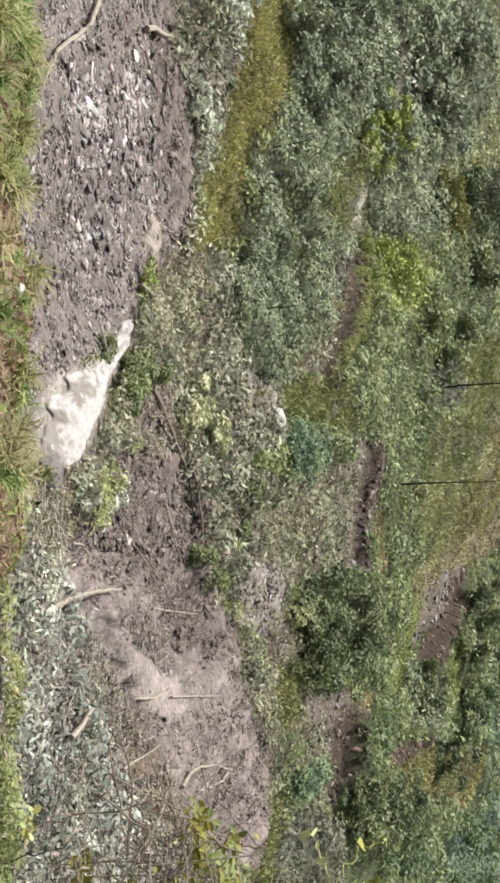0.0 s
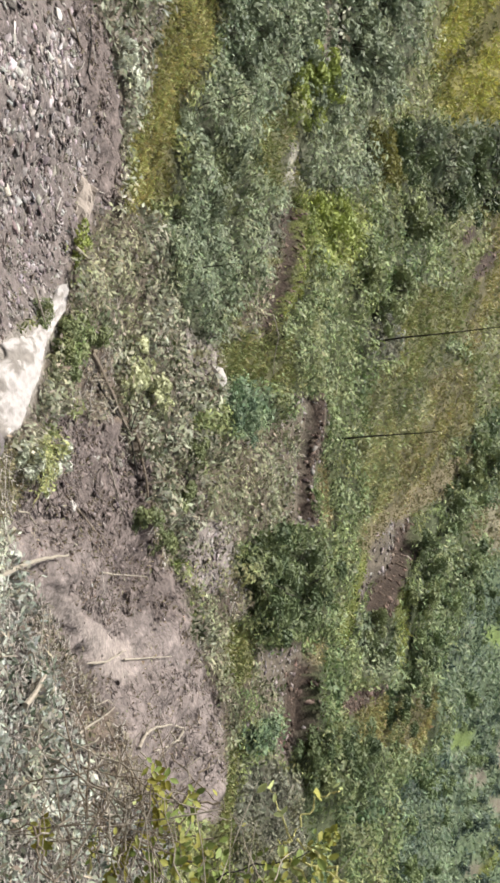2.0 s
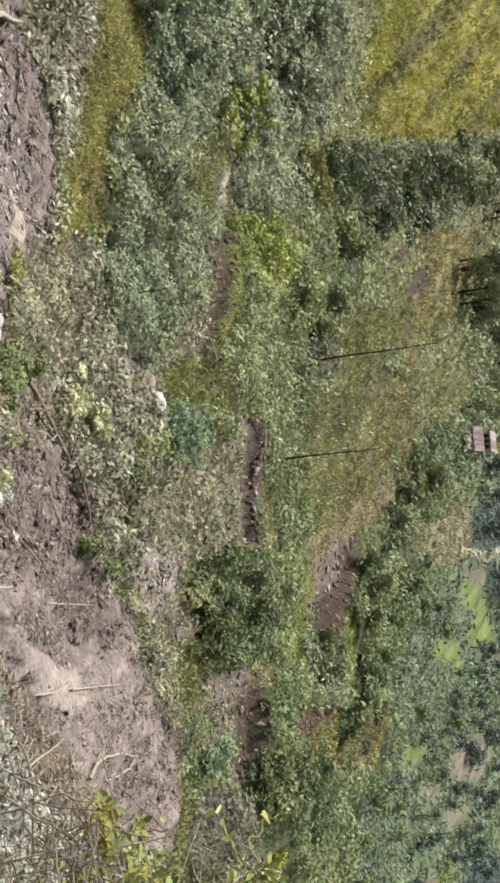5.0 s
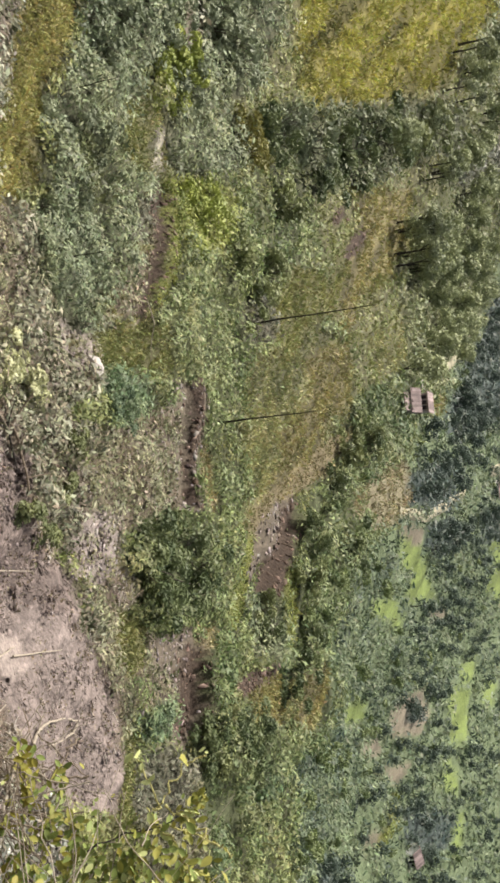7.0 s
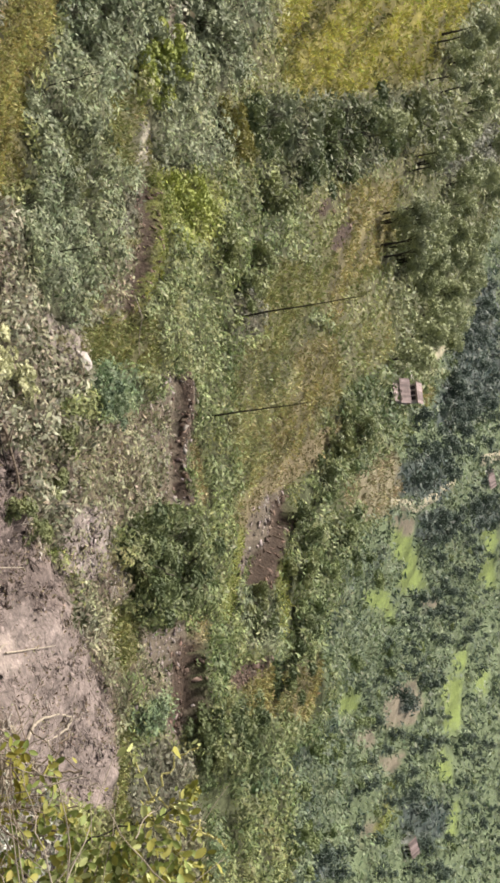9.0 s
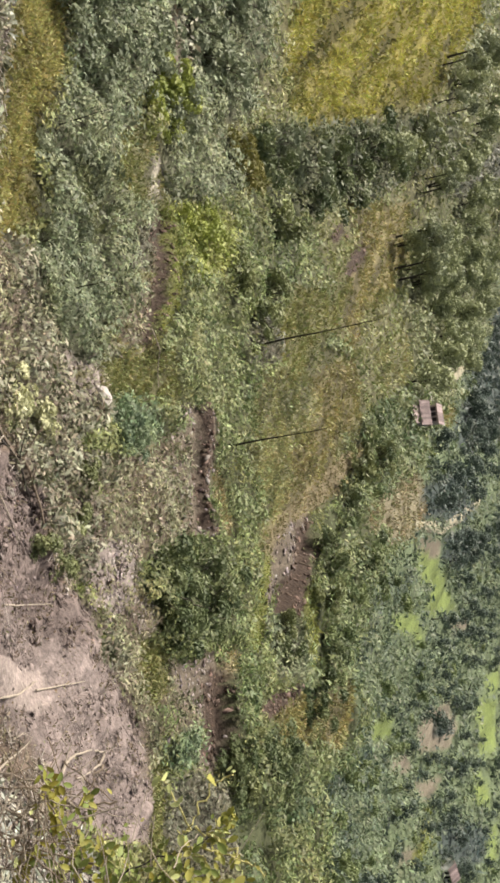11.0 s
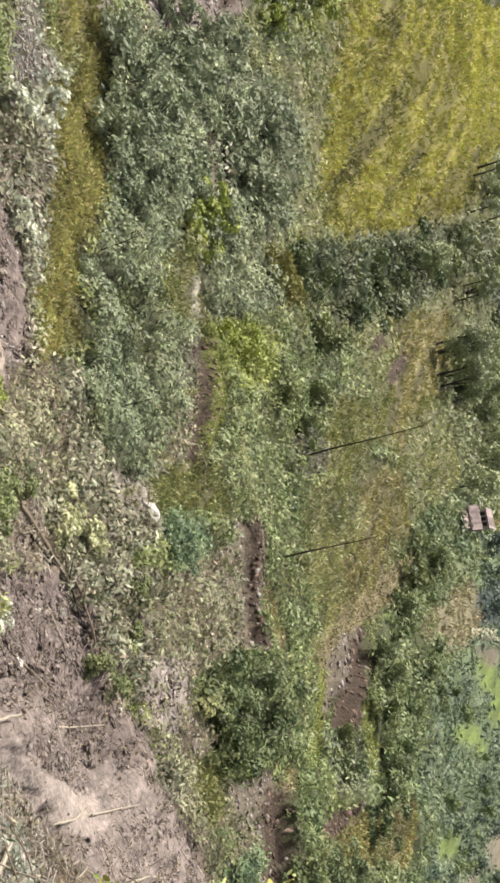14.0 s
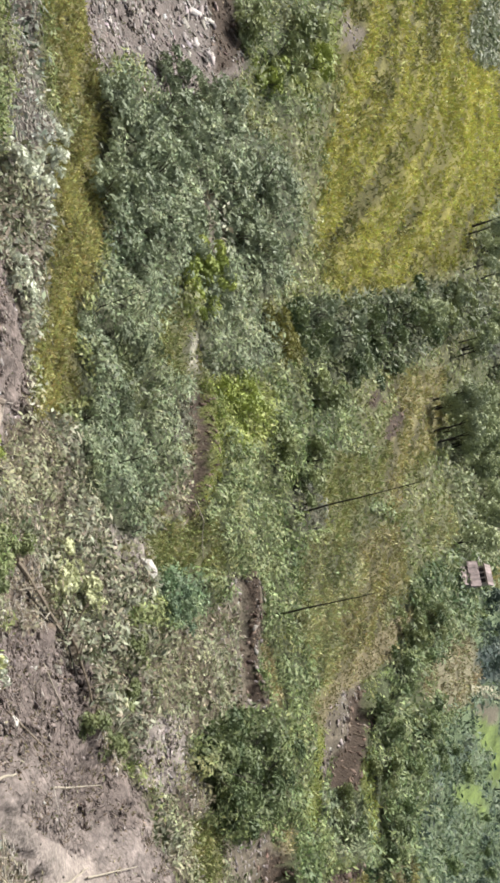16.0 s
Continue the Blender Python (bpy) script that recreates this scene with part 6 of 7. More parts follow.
# ---- houses
def house(x, y, turn, wide, deep, wall, rise, wall_material, label, back=True, seed=0):
    """A small rural house: walls with openings, a tiled gable roof with eaves, and a lean-to block behind."""
    root = new("house")
    root.matrix_basis = pose(x, y, ground_z(x, y) - 0.1, 0, 0, turn)
    w, d = wide / 2, deep / 2
    bm = bmesh.new()
    box(bm, -w, w, -d, d, 0, wall)
    part("wall", bm, wall_material, root)
    bm = bmesh.new()
    for sx in (-w, w):
        v = [bm.verts.new((sx + dx, yy, zz)) for dx in (-0.1 if sx < 0 else 0.0, 0.0 if sx < 0 else 0.1) for yy, zz in ((-d, wall), (d, wall), (0, wall + rise))]
        bmesh.ops.convex_hull(bm, input=v)
    part("gable", bm, wall_material, root)
    roof_length = math.hypot(d, rise) + 0.5
    for side, name in ((-1, "roof_slope"), (1, "roof_slope")):
        ang = math.atan2(rise, d)
        bm = bmesh.new()
        box(bm, -w - 0.4, w + 0.4, 0, roof_length, -0.06, 0.04)
        roof = part(name, bm, M_TILE, root)
        roof.matrix_basis = pose(0, 0, wall + rise + 0.03, -math.degrees(ang), 0, 0 if side > 0 else 180)
        strip = None
        n = int((wide + 0.8) / 0.55)
        for q in range(n):
            if strip is None:
                bm = bmesh.new()
                box(bm, -0.25, 0.25, 0.02, roof_length + 0.03, 0.045, 0.12)
                ob = part("roof_panel", bm, M_TILE, roof)
                strip = ob.data
            else:
                ob = part_mesh("roof_panel", strip, M_TILE, roof)
            ob.location = (-w - 0.1 + 0.55 * q, 0, 0)
            ob.scale = (1, 0.94 + 0.08 * math.sin(q * 2.7 + seed), 1 + 0.5 * math.sin(q * 1.9))
    for q, cx in enumerate((-w * 0.55, w * 0.1, w * 0.62)):
        bm = bmesh.new()
        z0, z1 = (0.0, 2.0) if q == 1 else (0.9, 2.0)
        box(bm, cx - 0.45, cx + 0.45, -d - 0.05, -d + 0.1, z0, z1)
        part("door" if q == 1 else "window", bm, M_DARKHOLE, root)
    if back:
        high = wall + rise + 0.9
        z0, z1, y0, y1 = wall - 0.5, wall - 1.1, -d, -d - 2.3
        bm = bmesh.new()
        box(bm, -w * 0.95, w * 0.7, -0.1, math.hypot(y0 - y1, z0 - z1), -0.05, 0.03)
        porch = part("porch_roof", bm, M_TILE, root)
        porch.matrix_basis = pose(0, y0, z0, -math.degrees(math.atan2(z0 - z1, y0 - y1)), 0, 180)
        for p in range(7):
            bm = bmesh.new()
            box(bm, -0.27, 0.27, 0.0, math.hypot(y0 - y1, z0 - z1) - 0.1 + 0.25 * math.sin(p * 2.3), 0.034, 0.1)
            ob = part("roof_panel", bm, M_TILE, porch)
            ob.location = (-w * 0.7 + (w * 1.65 - 0.5) * p / 6 - 0.35, 0, 0)
        for px in (-w * 0.85, w * 0.05, w * 0.85):
            bm = bmesh.new()
            tube(bm, [Vector((px, y1 + 0.15, 0)), Vector((px, y1 + 0.15, z1 + 0.02))], [0.07, 0.06], 6)
            part("post", bm, M_BROWNWOOD, root)
        bm = bmesh.new()
        box(bm, -w * 0.75, w * 0.95, d, d + deep * 0.9, 0, high)
        part("rear_block", bm, wall_material, root)
        for cx in (-w * 0.4, w * 0.1, w * 0.6):
            bm = bmesh.new()
            box(bm, cx - 0.4, cx + 0.4, d - 0.05, d + 0.1, high - 1.35, high - 0.25)
            part("window", bm, M_DARKHOLE, root)
        bm = bmesh.new()
        box(bm, -w * 0.9, w * 1.1, d - 0.5, d + deep * 1.0, high, high + 0.16)
        rear = part("rear_roof", bm, M_TILE, root)
        for q in range(7):
            bm = bmesh.new()
            box(bm, -w * 0.9 + 2 * w * q / 7 + 0.04, -w * 0.9 + 2 * w * (q + 1) / 7 - 0.04, d - 0.52, d + deep * 1.0, high + 0.164, high + 0.22)
            part("roof_panel", bm, M_TILE, rear)
    return tagged(root, label, "house")


house(-6.3, 236.5, -6, 4.4, 4.0, 2.4, 1.2, M_PLASTER, "small house with mauve-brown tiled roof among trees", True, 1)
house(22.06, 393.13, 20, 5.5, 4.5, 2.6, 1.4, M_WHITEWASH, "small white-walled house beside a track", False, 2)
house(110.56, 295.45, 25, 4.6, 4.0, 2.4, 1.3, M_WHITEWASH, "small white hut with brown roof under trees", False, 3)


def shed(x, y, size, material, label):
    bm = bmesh.new()
    box(bm, -size / 2, size / 2, -size / 2, size / 2, 0, size)
    root = new("shed")
    root.location = (x, y, ground_z(x, y) - 0.05)
    part("wall", bm, material, root)
    bm = bmesh.new()
    box(bm, -size * 0.6, size * 0.6, -size * 0.6, size * 0.6, size, size * 1.1)
    part("roof", bm, M_PLASTER, root)
    return tagged(root, label, "shed")


shed(-10.31, 257.80, 1.7, M_PLASTER, "small grey shed beside the tiled house")
shed(-13.50, 299.25, 1.3, M_WHITEWASH, "small white hut on a track near the house")


# ---- cart tracks on the valley side
M_TRACK = surface("pale_trodden_earth", (0.30, 0.28, 0.20), rough=0.95, grains=((2.0, 0.2), (0.4, 0.2)), bump=0.05, bump_scale=2.0)


def track(points, wide, label):
    """A trodden track through points of the plan, a raised ribbon with worn edges."""
    pts = []
    for (x0, y0), (x1, y1) in zip(points, points[1:]):
        for q in range(12):
            pts.append((x0 + (x1 - x0) * q / 12, y0 + (y1 - y0) * q / 12))
    pts.append(points[-1])
    v, f = [], []
    for q, (x, y) in enumerate(pts):
        x0, y0 = pts[max(q - 1, 0)]
        x1, y1 = pts[min(q + 1, len(pts) - 1)]
        n = Vector((y0 - y1, x1 - x0)).normalized()
        for k, c in enumerate((-1.0, -0.8, 0.8, 1.0)):
            w = wide / 2 * (1 + 0.25 * (float(vnoise(np.array([q * 0.4]), np.array([k * 3.0]), 3)[0]) - 0.5))
            px, py = x + n.x * c * w, y + n.y * c * w
            v.append((px, py, ground_z(px, py) + (0.45 if abs(c) < 0.9 else -0.1)))
        if q:
            for k in range(3):
                f.append((4 * q - 4 + k, 4 * q - 3 + k, 4 * q + 1 + k, 4 * q + k))
    me = mesh_from("road", np.array(v), np.array(f), smooth=True)
    return tagged(part_mesh("road", me, M_TRACK), label, "track", kind="structure")


track([(15.31, 221.41), (19.65, 259.64), (19.62, 286.60), (18.50, 321.83)], 2.6, "pale earth track below a dark round bush")
track([(15.72, 380.30), (16.15, 416.52), (16.05, 454.89), (18.07, 503.75)], 4.0, "pale earth track beside a white house")
track([(-13.07, 278.35), (-16.75, 312.27), (-22.55, 345.00), (-29.31, 362.88)], 2.2, "pale footpath climbing between trees")


# ---- the near brow: grass, roots and stones at the top of the drop
def grass_tuft(seed, a, b, count, length):
    rng = np.random.default_rng(seed)
    n = count
    lean = rng.normal(size=(n, 2)) * 0.45
    d = np.concatenate([lean, np.ones((n, 1))], 1)
    d /= np.linalg.norm(d, axis=1, keepdims=True)
    L = length * rng.uniform(0.5, 1.2, n)
    foot = np.concatenate([rng.normal(size=(n, 2)) * 0.05, np.full((n, 1), -0.03)], 1)
    side = np.cross(d, (0, 0, 1.0))
    side /= np.linalg.norm(side, axis=1, keepdims=True) + 1e-9
    w = 0.006 + 0.006 * rng.random((n, 1))
    mid = foot + d * (L * 0.55)[:, None]
    tip = foot + d * L[:, None] * np.array((1.5, 1.5, 0.72))
    v = np.stack([foot - side * w, foot + side * w, mid + side * w, mid - side * w, tip + side * w * 0.15, tip - side * w * 0.15], 1)
    f = (np.arange(n)[:, None, None] * 6 + np.array([(0, 1, 2, 3), (3, 2, 4, 5)])[None]).reshape(-1, 4)
    t = rng.random((n, 1))
    tint = np.array(a) * (1 - t) + np.array(b) * t
    ob = part_mesh("grass_tuft", mesh_from("grass_tuft", v.reshape(-1, 3), f, np.repeat(tint, 6, 0)), M_BLADE)
    return ob


TUFTS = [grass_tuft(500 + q, a, b, 70, l) for q, (a, b, l) in enumerate((
    ((0.19, 0.20, 0.06), (0.36, 0.34, 0.15), 0.36), ((0.12, 0.17, 0.045), (0.24, 0.29, 0.10), 0.30),
    ((0.25, 0.22, 0.11), (0.43, 0.38, 0.21), 0.42), ((0.14, 0.22, 0.06), (0.24, 0.36, 0.10), 0.26)))]
WORDS = ("dry yellow-green grass tuft on the brow", "green grass tuft on the brow", "long straw-coloured grass tuft on the brow", "short fresh green plant on the brow")


def brow_plants():
    rng = random.Random(21)
    for q in range(200):
        x = rng.uniform(-5.6, 0.5)
        if q > 4 and vnoise(np.array([x * 1.7]), np.array([3.0]), 5)[0] < 0.42 and rng.random() < 0.8:
            continue
        y = min(9.6, 8.6 + rng.gauss(0, 0.7))
        k = rng.choice((0, 0, 1, 2, 3, 1)) if x < -1.0 else rng.choice((0, 2, 2, 1))
        if x > -0.2 and rng.random() < 0.5:
            continue
        m = pose(x, y, ground_z(x, y), rng.uniform(-12, 12), rng.uniform(-12, 12), rng.uniform(0, 360)) @ Matrix.Scale(rng.uniform(0.45, 1.05), 4)
        if q < 4:
            ob, k = TUFTS[q], q
        else:
            ob = new("grass_tuft", TUFTS[k].data)
        ob.matrix_basis = m
        tagged(ob, WORDS[k], "grass tuft", group="grass on the brow")
    for q in range(9):
        x = rng.uniform(-4.6, 0.4)
        ob = new("stone", STONES[rng.choice((4, 6, 2))])
        set_on(ob, x, 9.2 + rng.uniform(-0.3, 0.3), rng.uniform(0.08, 0.2), q, 0.15)
        tagged(ob, "pale stone bedded in the grassy brow", "stone", group="stones on the brow")


brow_plants()


def brow_litter():
    rng = np.random.default_rng(88)
    n = 15000
    x = rng.uniform(-6.0, 0.7, n)
    y = rng.uniform(6.5, 10.0, n)
    z = height(x, y) + rng.random(n) * 0.05
    grow = fractal(x * 1.4, y * 1.4, 93)
    d = rng.normal(size=(n, 3))
    d[:, 2] = np.abs(d[:, 2]) * 0.5 + 0.2 * (grow > 0.5)
    d /= np.linalg.norm(d, axis=1, keepdims=True)
    L = rng.uniform(0.03, 0.09, n) * np.where(rng.random(n) < 0.18, 1.9, 1.0)
    v, f = leaves_at(np.stack([x, y, z], 1), d, L, L * rng.uniform(0.15, 0.45, n), rng)
    green = np.array((0.19, 0.25, 0.06)) + rng.random((n, 1)) * np.array((0.16, 0.13, 0.06))
    brown = np.array((0.11, 0.052, 0.036)) + rng.random((n, 1)) * np.array((0.26, 0.19, 0.13))
    s = (grow + 0.14 * rng.normal(size=n) > 0.54)[:, None]
    me = mesh_from("moss_and_litter", v, f, np.repeat(np.where(s, green, brown), 4, 0))
    tagged(part_mesh("moss_and_litter", me, M_BLADE), "moss, small weeds and red-brown leaf litter on the brow", "litter", kind="stuff")


brow_litter()
dead_branch([(-1.9, 9.3), (-1.2, 9.35), (-0.4, 9.2)], 0.02, M_DEADWOOD, "pale dry root lying along the brow", 0.03, 2, 31)
dead_branch([(-0.6, 9.4), (0.1, 9.3), (0.7, 9.4)], 0.018, M_DEADWOOD, "pale dry root lying along the brow", 0.05, 3, 32)
dead_branch([(0.2, 9.2), (0.9, 9.3), (1.5, 9.2)], 0.016, M_BROWNWOOD, "brown dry root lying along the brow", 0.05, 3, 33)


loose_stone(-2.2, 8.3, 0.17, 6, "pale flat stone on the grassy brow", 41)
loose_stone(-4.9, 8.2, 0.2, 6, "pale flat stone on the grassy brow", 43)


# ---- the bush beside the viewer
def leaf_mesh(seed, tint):
    """One broad leaf 1 long, folded a little along its rib."""
    n = 6
    v, f = [], []
    for q in range(n + 1):
        u = q / n
        w = 0.28 * math.sin(math.pi * min(1, u * 0.92 + 0.06)) ** 0.8
        bend = -0.18 * u * u
        v += [(-w, u, 0.06 + bend), (0, u, bend), (w, u, 0.06 + bend)]
    for q in range(n):
        for c in (0, 1):
            f.append((q * 3 + c, q * 3 + c + 1, q * 3 + c + 4, q * 3 + c + 3))
    me = mesh_from("leaf", np.array(v), np.array(f), np.array([tint] * len(v)), smooth=True)
    me.materials.append(M_LEAF)
    return me


NEAR_LEAVES = [leaf_mesh(q, c) for q, c in enumerate((
    (0.24, 0.25, 0.05), (0.34, 0.33, 0.08), (0.15, 0.19, 0.045), (0.52, 0.57, 0.24), (0.28, 0.25, 0.045), (0.22, 0.28, 0.075)))]


def near_bush():
    rng = random.Random(9)
    root = new("bush")
    base = Vector((2.659, 3.413, ground_z(2.659, 3.413)))
    root.location = base
    leaves_made, rest = [], []

    def single(place, size, tone, branch=None):
        # one broad leaf, its face turned up and towards the camera
        face = Vector((-0.25 + rng.gauss(0, 0.4), -0.55 + rng.gauss(0, 0.4), 0.75 + rng.gauss(0, 0.3))).normalized()
        d = face.cross(Vector((rng.gauss(0, 1), rng.gauss(0, 1), rng.gauss(0, 1)))).normalized()
        turn = Matrix((d.cross(face), d, face)).transposed().to_quaternion()
        m = Matrix.LocRotScale(Vector(place) - base - d * size * 0.5, turn, (size, size, size))
        if len(leaves_made) < 280:
            leaf = new("leaf", NEAR_LEAVES[tone])
            leaf.parent = branch or root
            leaf.matrix_basis = m
            leaves_made.append(leaf)
        else:
            rest.append((NEAR_LEAVES[tone], m))

    def grow(points, radius, leaves, size, material=M_TWIG, tone=(0, 1, 2, 3, 4, 5), name="branch"):
        pts = [Vector(p) - base for p in points]
        fine = []
        for a, b in zip(pts, pts[1:]):
            fine += [a.lerp(b, q / 4) + Vector((rng.gauss(0, 1), rng.gauss(0, 1), rng.gauss(0, 1))) * radius * 1.5 for q in range(4)]
        fine.append(pts[-1])
        bm = bmesh.new()
        tube(bm, fine, [radius * (1 - 0.55 * q / (len(fine) - 1)) for q in range(len(fine))], 6)
        branch = part(name, bm, material, root)
        for q in range(leaves):
            u = (0.2 + 0.8 * (q + rng.random()) / max(1, leaves)) * (len(fine) - 1)
            k = min(int(u), len(fine) - 2)
            p = fine[k].lerp(fine[k + 1], u - k) + base
            p = p + Vector((rng.gauss(0, 1), rng.gauss(0, 1), rng.gauss(0, 1))) * size * 0.3
            single(p, size * rng.uniform(0.55, 1.15), rng.choice(tone), branch)

    # main stems rise from the foot behind the brow
    for q in range(5):
        tip = Vector((1.75 + 0.12 * q, 3.75 + 0.05 * q, 87.2 + 0.2 * q))
        grow([base, base.lerp(tip, 0.5) + Vector((0.15, -0.1, 0.1)), tip], 0.012, 4, 0.06, M_BARK, (0, 1, 2), "stem")
    grow([(1.854, 3.869, 87.529), (1.726, 3.953, 87.572), (1.581, 4.047, 87.628), (1.487, 4.168, 87.777)], 0.0052, 35, 0.031, M_DEADWOOD, (5, 1, 2))
    grow([(1.482, 4.151, 87.786), (1.477, 4.167, 87.812), (1.361, 4.178, 87.765), (1.310, 4.178, 87.738), (1.258, 4.183, 87.721)], 0.0048, 0, 0.025, M_TWIG, (3,))
    grow([(1.482, 4.159, 87.800), (1.401, 4.210, 87.844), (1.333, 4.254, 87.888), (1.297, 4.297, 87.949), (1.292, 4.310, 87.972)], 0.0051, 0, 0.025, M_TWIG, (3,))
    grow([(1.576, 3.961, 87.588), (1.539, 4.041, 87.694), (1.539, 4.120, 87.829), (1.498, 4.176, 87.905)], 0.0042, 6, 0.028, M_DARKBARK, (5, 1))
    grow([(1.455, 4.116, 87.877), (1.525, 4.138, 87.963), (1.595, 4.150, 88.033), (1.621, 4.163, 88.078), (1.652, 4.169, 88.113)], 0.0067, 4, 0.022, M_TWIG, (1, 1))
    grow([(1.534, 4.148, 87.876), (1.568, 4.163, 87.927), (1.609, 4.188, 88.003)], 0.0051, 6, 0.025, M_TWIG, (1, 3))
    grow([(1.542, 4.123, 87.837), (1.590, 4.126, 87.873), (1.683, 4.119, 87.924), (1.782, 4.091, 87.947)], 0.0054, 10, 0.028, M_TWIG, (1, 0, 3))
    grow([(1.515, 4.126, 87.890), (1.502, 4.157, 87.939), (1.463, 4.191, 87.978), (1.429, 4.213, 88.000)], 0.0048, 45, 0.034, M_TWIG, (1, 3, 0))
    grow([(1.254, 3.937, 87.302), (1.286, 3.959, 87.346), (1.365, 4.062, 87.535), (1.413, 4.121, 87.655)], 0.0034, 2, 0.025, M_DEADWOOD, (1,))
    grow([(1.302, 3.871, 87.233), (1.267, 3.920, 87.285), (1.239, 3.965, 87.335)], 0.0039, 4, 0.031, M_DEADWOOD, (1,))
    grow([(1.521, 3.916, 87.307), (1.401, 3.968, 87.321), (1.307, 3.997, 87.320), (1.194, 4.009, 87.290)], 0.0048, 45, 0.053, M_DEADWOOD, (4, 0, 1))
    grow([(1.693, 3.897, 87.376), (1.536, 3.963, 87.382), (1.380, 4.049, 87.429), (1.299, 4.071, 87.423)], 0.0044, 35, 0.043, M_DEADWOOD, (0, 1, 5))
    grow([(1.820, 3.894, 87.544), (1.682, 4.006, 87.625), (1.618, 4.087, 87.718), (1.608, 4.127, 87.780)], 0.0046, 45, 0.037, M_DEADWOOD, (5, 2, 1))
    grow([(1.860, 3.915, 87.805), (1.730, 3.976, 87.813), (1.629, 3.999, 87.784), (1.577, 4.009, 87.766)], 0.0064, 35, 0.034, M_TWIG, (5, 3, 2))
    grow([(1.919, 4.033, 87.630), (1.767, 4.042, 87.541), (1.662, 4.067, 87.513), (1.582, 4.101, 87.520)], 0.0046, 60, 0.037, M_DEADWOOD, (2, 5, 1))
    grow([(1.830, 3.773, 87.202), (1.690, 3.877, 87.256), (1.580, 3.953, 87.301), (1.492, 4.034, 87.369)], 0.0057, 70, 0.043, M_DEADWOOD, (0, 1, 2))
    grow([(1.869, 3.788, 87.424), (1.728, 3.879, 87.462), (1.620, 3.954, 87.508), (1.481, 4.009, 87.514)], 0.0057, 70, 0.040, M_DEADWOOD, (5, 1, 0))
    grow([(1.891, 3.946, 87.882), (1.781, 4.001, 87.893), (1.711, 4.049, 87.928), (1.700, 4.085, 87.986)], 0.0064, 45, 0.034, M_TWIG, (1, 3, 5))
    grow([(1.805, 3.701, 87.097), (1.661, 3.792, 87.131), (1.553, 3.868, 87.173), (1.461, 3.937, 87.219)], 0.0057, 70, 0.043, M_DEADWOOD, (0, 4, 1))
    grow([(1.869, 3.865, 87.631), (1.789, 3.944, 87.698), (1.718, 3.993, 87.730), (1.633, 4.001, 87.686)], 0.0064, 60, 0.040, M_TWIG, (5, 2, 2))
    grow([(1.935, 3.736, 87.397), (1.782, 3.783, 87.361), (1.662, 3.812, 87.331), (1.618, 3.879, 87.398)], 0.0064, 65, 0.043, M_TWIG, (5, 2, 1))
    grow([(1.962, 4.067, 87.936), (1.872, 4.120, 87.959), (1.806, 4.153, 87.969), (1.772, 4.185, 88.004)], 0.0064, 40, 0.031, M_TWIG, (1, 0))
    grow([(1.846, 3.780, 87.585), (1.773, 3.845, 87.631), (1.686, 3.841, 87.569), (1.656, 3.815, 87.513)], 0.0064, 65, 0.040, M_TWIG, (2, 5, 3))
    grow([(1.478, 3.671, 86.943), (1.388, 3.700, 86.937), (1.338, 3.719, 86.938)], 0.0046, 45, 0.046, M_DEADWOOD, (4, 0, 1))
    grow([(1.294, 3.566, 86.743), (1.234, 3.600, 86.757), (1.151, 3.626, 86.755)], 0.0048, 12, 0.037, M_TWIG, (1, 3))
    grow([(1.306, 3.474, 86.650), (1.250, 3.545, 86.703), (1.218, 3.610, 86.762)], 0.0048, 4, 0.031, M_TWIG, (1, 3))
    grow([(1.352, 3.525, 86.722), (1.330, 3.618, 86.815), (1.296, 3.711, 86.910)], 0.0035, 0, 0.031, M_DARKBARK, (1,))
    grow([(1.556, 3.775, 87.114), (1.468, 3.804, 87.106), (1.398, 3.835, 87.112)], 0.0056, 10, 0.031, M_TWIG, (5, 1))
    single((1.240, 4.118, 87.764), 0.056, 3)
    single((1.252, 4.096, 87.732), 0.050, 3)
    single((1.291, 4.112, 87.778), 0.032, 3)
    single((1.338, 4.118, 87.815), 0.040, 3)
    single((1.352, 4.103, 87.796), 0.040, 3)
    single((1.287, 4.197, 87.930), 0.095, 1)
    single((1.256, 4.238, 87.993), 0.032, 3)
    single((1.268, 4.243, 88.009), 0.021, 3)
    single((1.317, 3.894, 87.448), 0.045, 5)
    single((1.332, 3.891, 87.414), 0.038, 5)
    single((1.308, 3.928, 87.456), 0.035, 0)
    single((1.353, 3.909, 87.449), 0.032, 5)
    single((1.291, 3.911, 87.424), 0.027, 5)
    single((1.262, 3.950, 87.504), 0.045, 1)
    single((1.277, 3.947, 87.470), 0.047, 1)
    single((1.252, 3.984, 87.513), 0.044, 2)
    single((1.298, 3.965, 87.506), 0.041, 1)
    single((1.236, 3.967, 87.481), 0.034, 5)
    single((1.184, 3.894, 87.390), 0.045, 4)
    single((1.199, 3.890, 87.355), 0.050, 4)
    single((1.174, 3.928, 87.398), 0.047, 5)
    single((1.221, 3.909, 87.391), 0.043, 4)
    single((1.157, 3.910, 87.367), 0.036, 5)
    single((1.147, 3.883, 87.360), 0.045, 0)
    single((1.162, 3.879, 87.325), 0.042, 0)
    single((1.136, 3.916, 87.368), 0.039, 1)
    single((1.183, 3.898, 87.360), 0.036, 0)
    single((1.120, 3.899, 87.336), 0.030, 5)
    single((1.217, 3.903, 87.416), 0.045, 4)
    single((1.231, 3.900, 87.382), 0.042, 4)
    single((1.206, 3.937, 87.425), 0.039, 5)
    single((1.253, 3.918, 87.417), 0.036, 4)
    single((1.190, 3.920, 87.393), 0.030, 5)
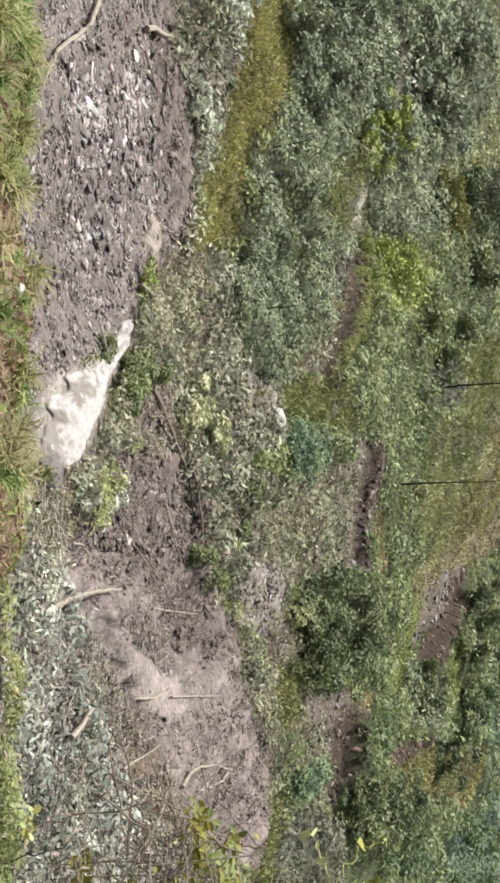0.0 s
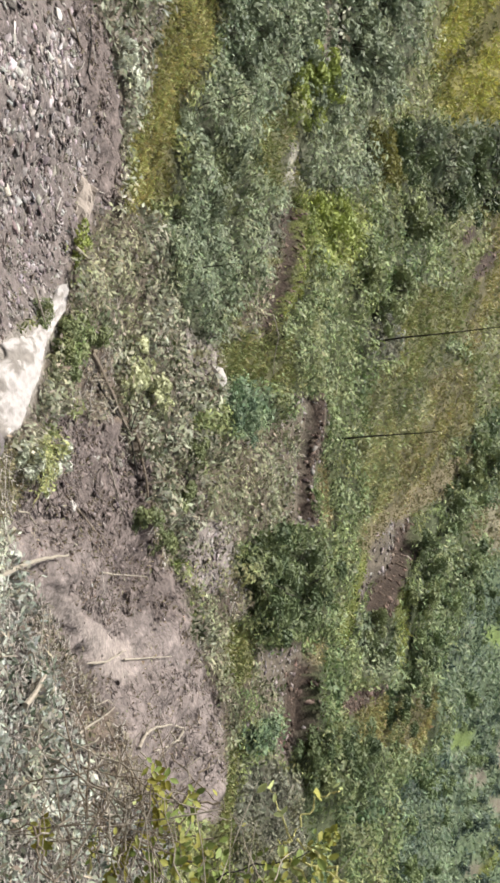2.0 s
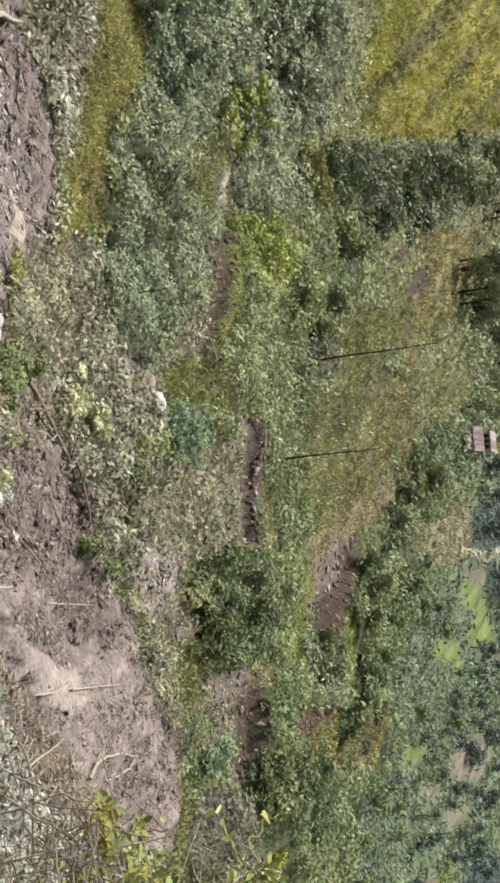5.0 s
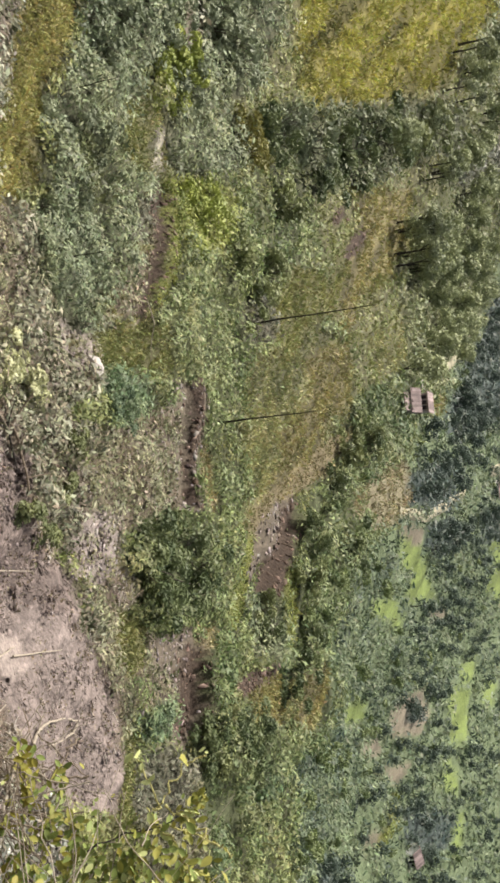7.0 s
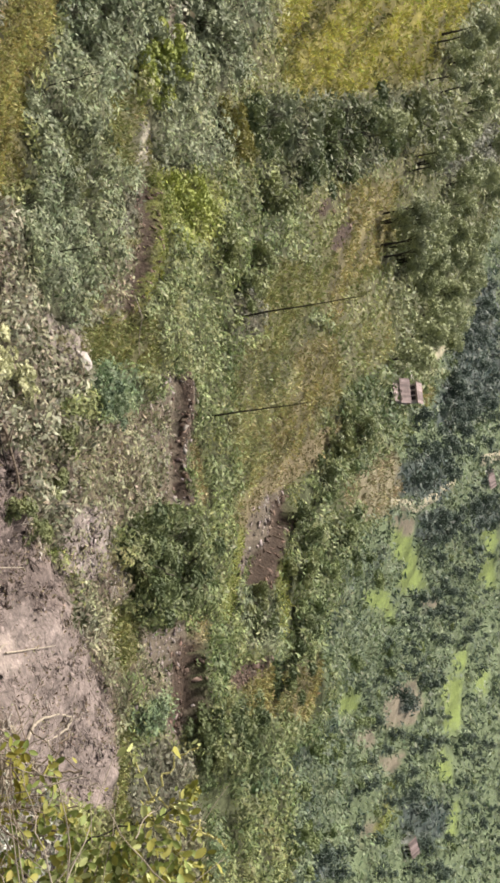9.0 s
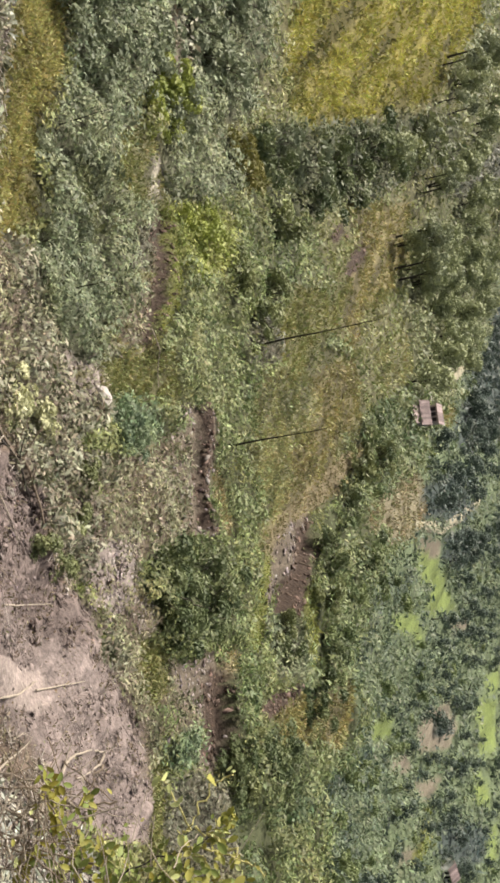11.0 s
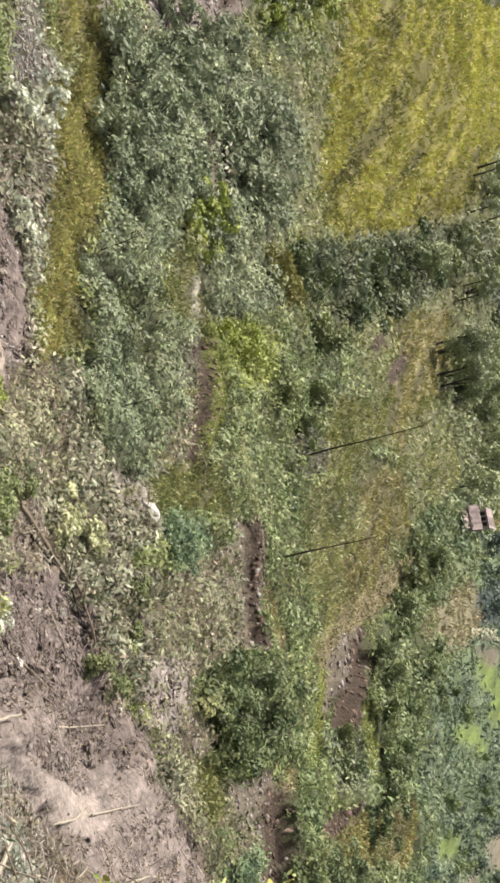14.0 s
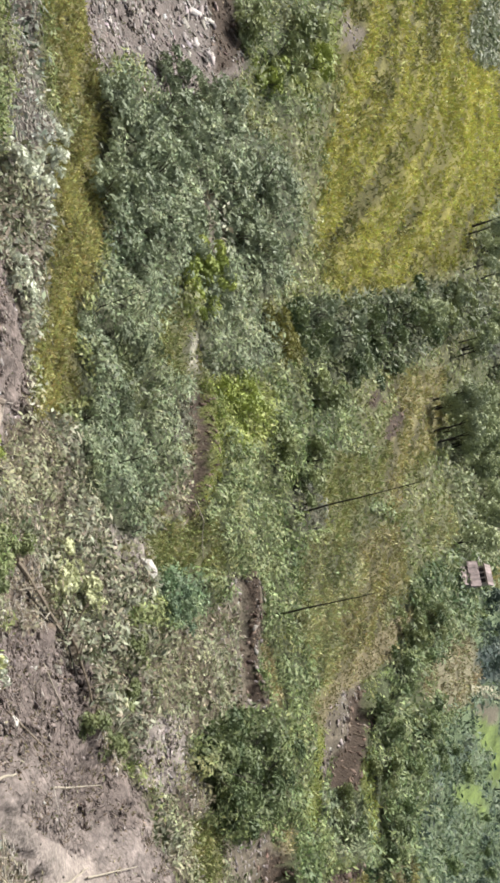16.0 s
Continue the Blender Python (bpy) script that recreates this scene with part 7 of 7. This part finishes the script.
    single((1.254, 3.997, 87.573), 0.034, 1)
    single((1.537, 4.028, 87.773), 0.045, 5)
    single((1.534, 4.067, 87.839), 0.045, 1)
    single((1.526, 4.086, 87.868), 0.045, 5)
    single((1.569, 4.053, 87.837), 0.040, 1)
    single((1.573, 4.037, 87.812), 0.040, 5)
    single((1.450, 4.152, 87.941), 0.045, 1)
    single((1.467, 4.151, 87.906), 0.033, 1)
    single((1.441, 4.185, 87.954), 0.031, 2)
    single((1.487, 4.165, 87.945), 0.029, 1)
    single((1.425, 4.172, 87.919), 0.024, 5)
    single((1.484, 4.158, 87.974), 0.045, 3)
    single((1.500, 4.158, 87.939), 0.033, 3)
    single((1.474, 4.191, 87.987), 0.031, 4)
    single((1.520, 4.171, 87.978), 0.029, 3)
    single((1.459, 4.178, 87.952), 0.024, 5)
    single((1.514, 4.140, 87.959), 0.045, 1)
    single((1.514, 4.161, 87.999), 0.045, 0)
    single((1.627, 3.898, 87.619), 0.045, 3)
    single((1.645, 3.911, 87.650), 0.045, 5)
    single((1.660, 3.939, 87.705), 0.045, 5)
    single((1.676, 3.937, 87.671), 0.036, 5)
    single((1.653, 3.973, 87.715), 0.034, 0)
    single((1.696, 3.952, 87.708), 0.031, 5)
    single((1.637, 3.959, 87.681), 0.026, 5)
    single((1.680, 3.952, 87.738), 0.045, 3)
    single((1.695, 3.950, 87.704), 0.033, 3)
    single((1.672, 3.986, 87.748), 0.031, 4)
    single((1.715, 3.964, 87.742), 0.029, 3)
    single((1.657, 3.972, 87.715), 0.024, 5)
    single((1.700, 3.976, 87.792), 0.045, 5)
    single((1.716, 3.974, 87.759), 0.033, 5)
    single((1.693, 4.010, 87.803), 0.031, 0)
    single((1.736, 3.988, 87.796), 0.029, 5)
    single((1.678, 3.996, 87.769), 0.024, 5)
    single((1.605, 3.758, 87.402), 0.045, 5)
    single((1.620, 3.753, 87.369), 0.039, 5)
    single((1.598, 3.791, 87.409), 0.036, 0)
    single((1.641, 3.770, 87.404), 0.033, 5)
    single((1.582, 3.775, 87.378), 0.028, 5)
    single((1.630, 3.799, 87.475), 0.045, 2)
    single((1.645, 3.796, 87.442), 0.036, 2)
    single((1.623, 3.833, 87.482), 0.034, 3)
    single((1.665, 3.812, 87.477), 0.031, 2)
    single((1.607, 3.817, 87.451), 0.026, 5)
    # dry straw stalks growing through it
    for q in range(26):
        a = Vector((1.835, 3.532, 87.598)) if q % 2 else Vector((1.959, 3.735, 87.795))
        b = Vector((1.366, 3.850, 87.407)) if q % 2 else Vector((1.510, 4.149, 87.757))
        a = a + Vector((rng.gauss(0, 0.22), rng.gauss(0, 0.1), rng.gauss(0, 0.15)))
        b = b + Vector((rng.gauss(0, 0.25), rng.gauss(0, 0.1), rng.gauss(0, 0.2)))
        grow([a, a.lerp(b, 0.5) + Vector((rng.gauss(0, 0.04), 0, rng.gauss(0, 0.04))), b], 0.0022 * rng.uniform(0.7, 1.7), 0, 0.05, M_DEADWOOD, (0,), "stalk")
    # a tangle of dry stems in the bush
    a, b, c, d = (Vector(p) for p in ((1.057, 3.854, 86.932), (1.178, 4.117, 87.411), (1.469, 3.647, 86.995), (1.599, 3.931, 87.426)))
    for q in range(75):
        u, v, w = rng.random(), rng.random(), rng.uniform(0, 6.283)
        p = a.lerp(b, u).lerp(c.lerp(d, u), v) + Vector((0, rng.uniform(-0.15, 0.15), 0))
        run = ((b - a).normalized() * math.cos(w) + (c - a).normalized() * math.sin(w)) * rng.uniform(0.07, 0.26)
        bow = Vector((rng.gauss(0, 0.02), rng.gauss(0, 0.03), rng.gauss(0, 0.02)))
        grow([p - run, p + bow, p + run, p + run * 1.3 - bow], rng.uniform(0.0024, 0.0052), 0, 0.03, rng.choice((M_DEADWOOD, M_BROWNWOOD, M_BROWNWOOD)), (1,), "dry_stem")
    # the leafy body of the bush, between its twigs
    for corners, count in ((((1.536, 3.887, 87.189), (1.683, 4.187, 87.939), (1.765, 3.637, 87.335), (1.893, 4.019, 88.017)), 210), (((1.327, 3.948, 87.175), (1.485, 4.087, 87.445), (1.507, 3.811, 87.247), (1.601, 4.034, 87.620)), 55), (((1.483, 4.092, 87.746), (1.486, 4.212, 87.965), (1.78, 3.929, 87.77), (1.825, 4.072, 88.061)), 110)):
        a, b, c, d = (Vector(p) for p in corners)
        for q in range(count):
            u, v = rng.random(), rng.random() ** 0.8
            place = a.lerp(b, u).lerp(c.lerp(d, u), v) + Vector((rng.gauss(0, 0.03), rng.gauss(0, 0.08), rng.gauss(0, 0.03)))
            single(place, rng.uniform(0.025, 0.06), rng.choice((1, 1, 3, 5, 0) if count == 110 else (0, 1, 1, 2, 2, 5, 5, 4, 3)))
    co, fa, ti = [], [], []
    for me, m in rest:
        start = len(co)
        colour = tuple(me.color_attributes["tint"].data[0].color)[:3]
        co += [tuple(m @ v.co) for v in me.vertices]
        fa += [[start + i for i in p.vertices] for p in me.polygons]
        ti += [colour] * len(me.vertices)
    foliage = part_mesh("foliage", mesh_from("foliage", np.array(co), np.array(fa), np.array(ti), smooth=True), M_LEAF, root)
    foliage["kind"] = "stuff"
    return tagged(root, "leafy yellow-green bush with thin pale twigs", "bush")


near_bush()
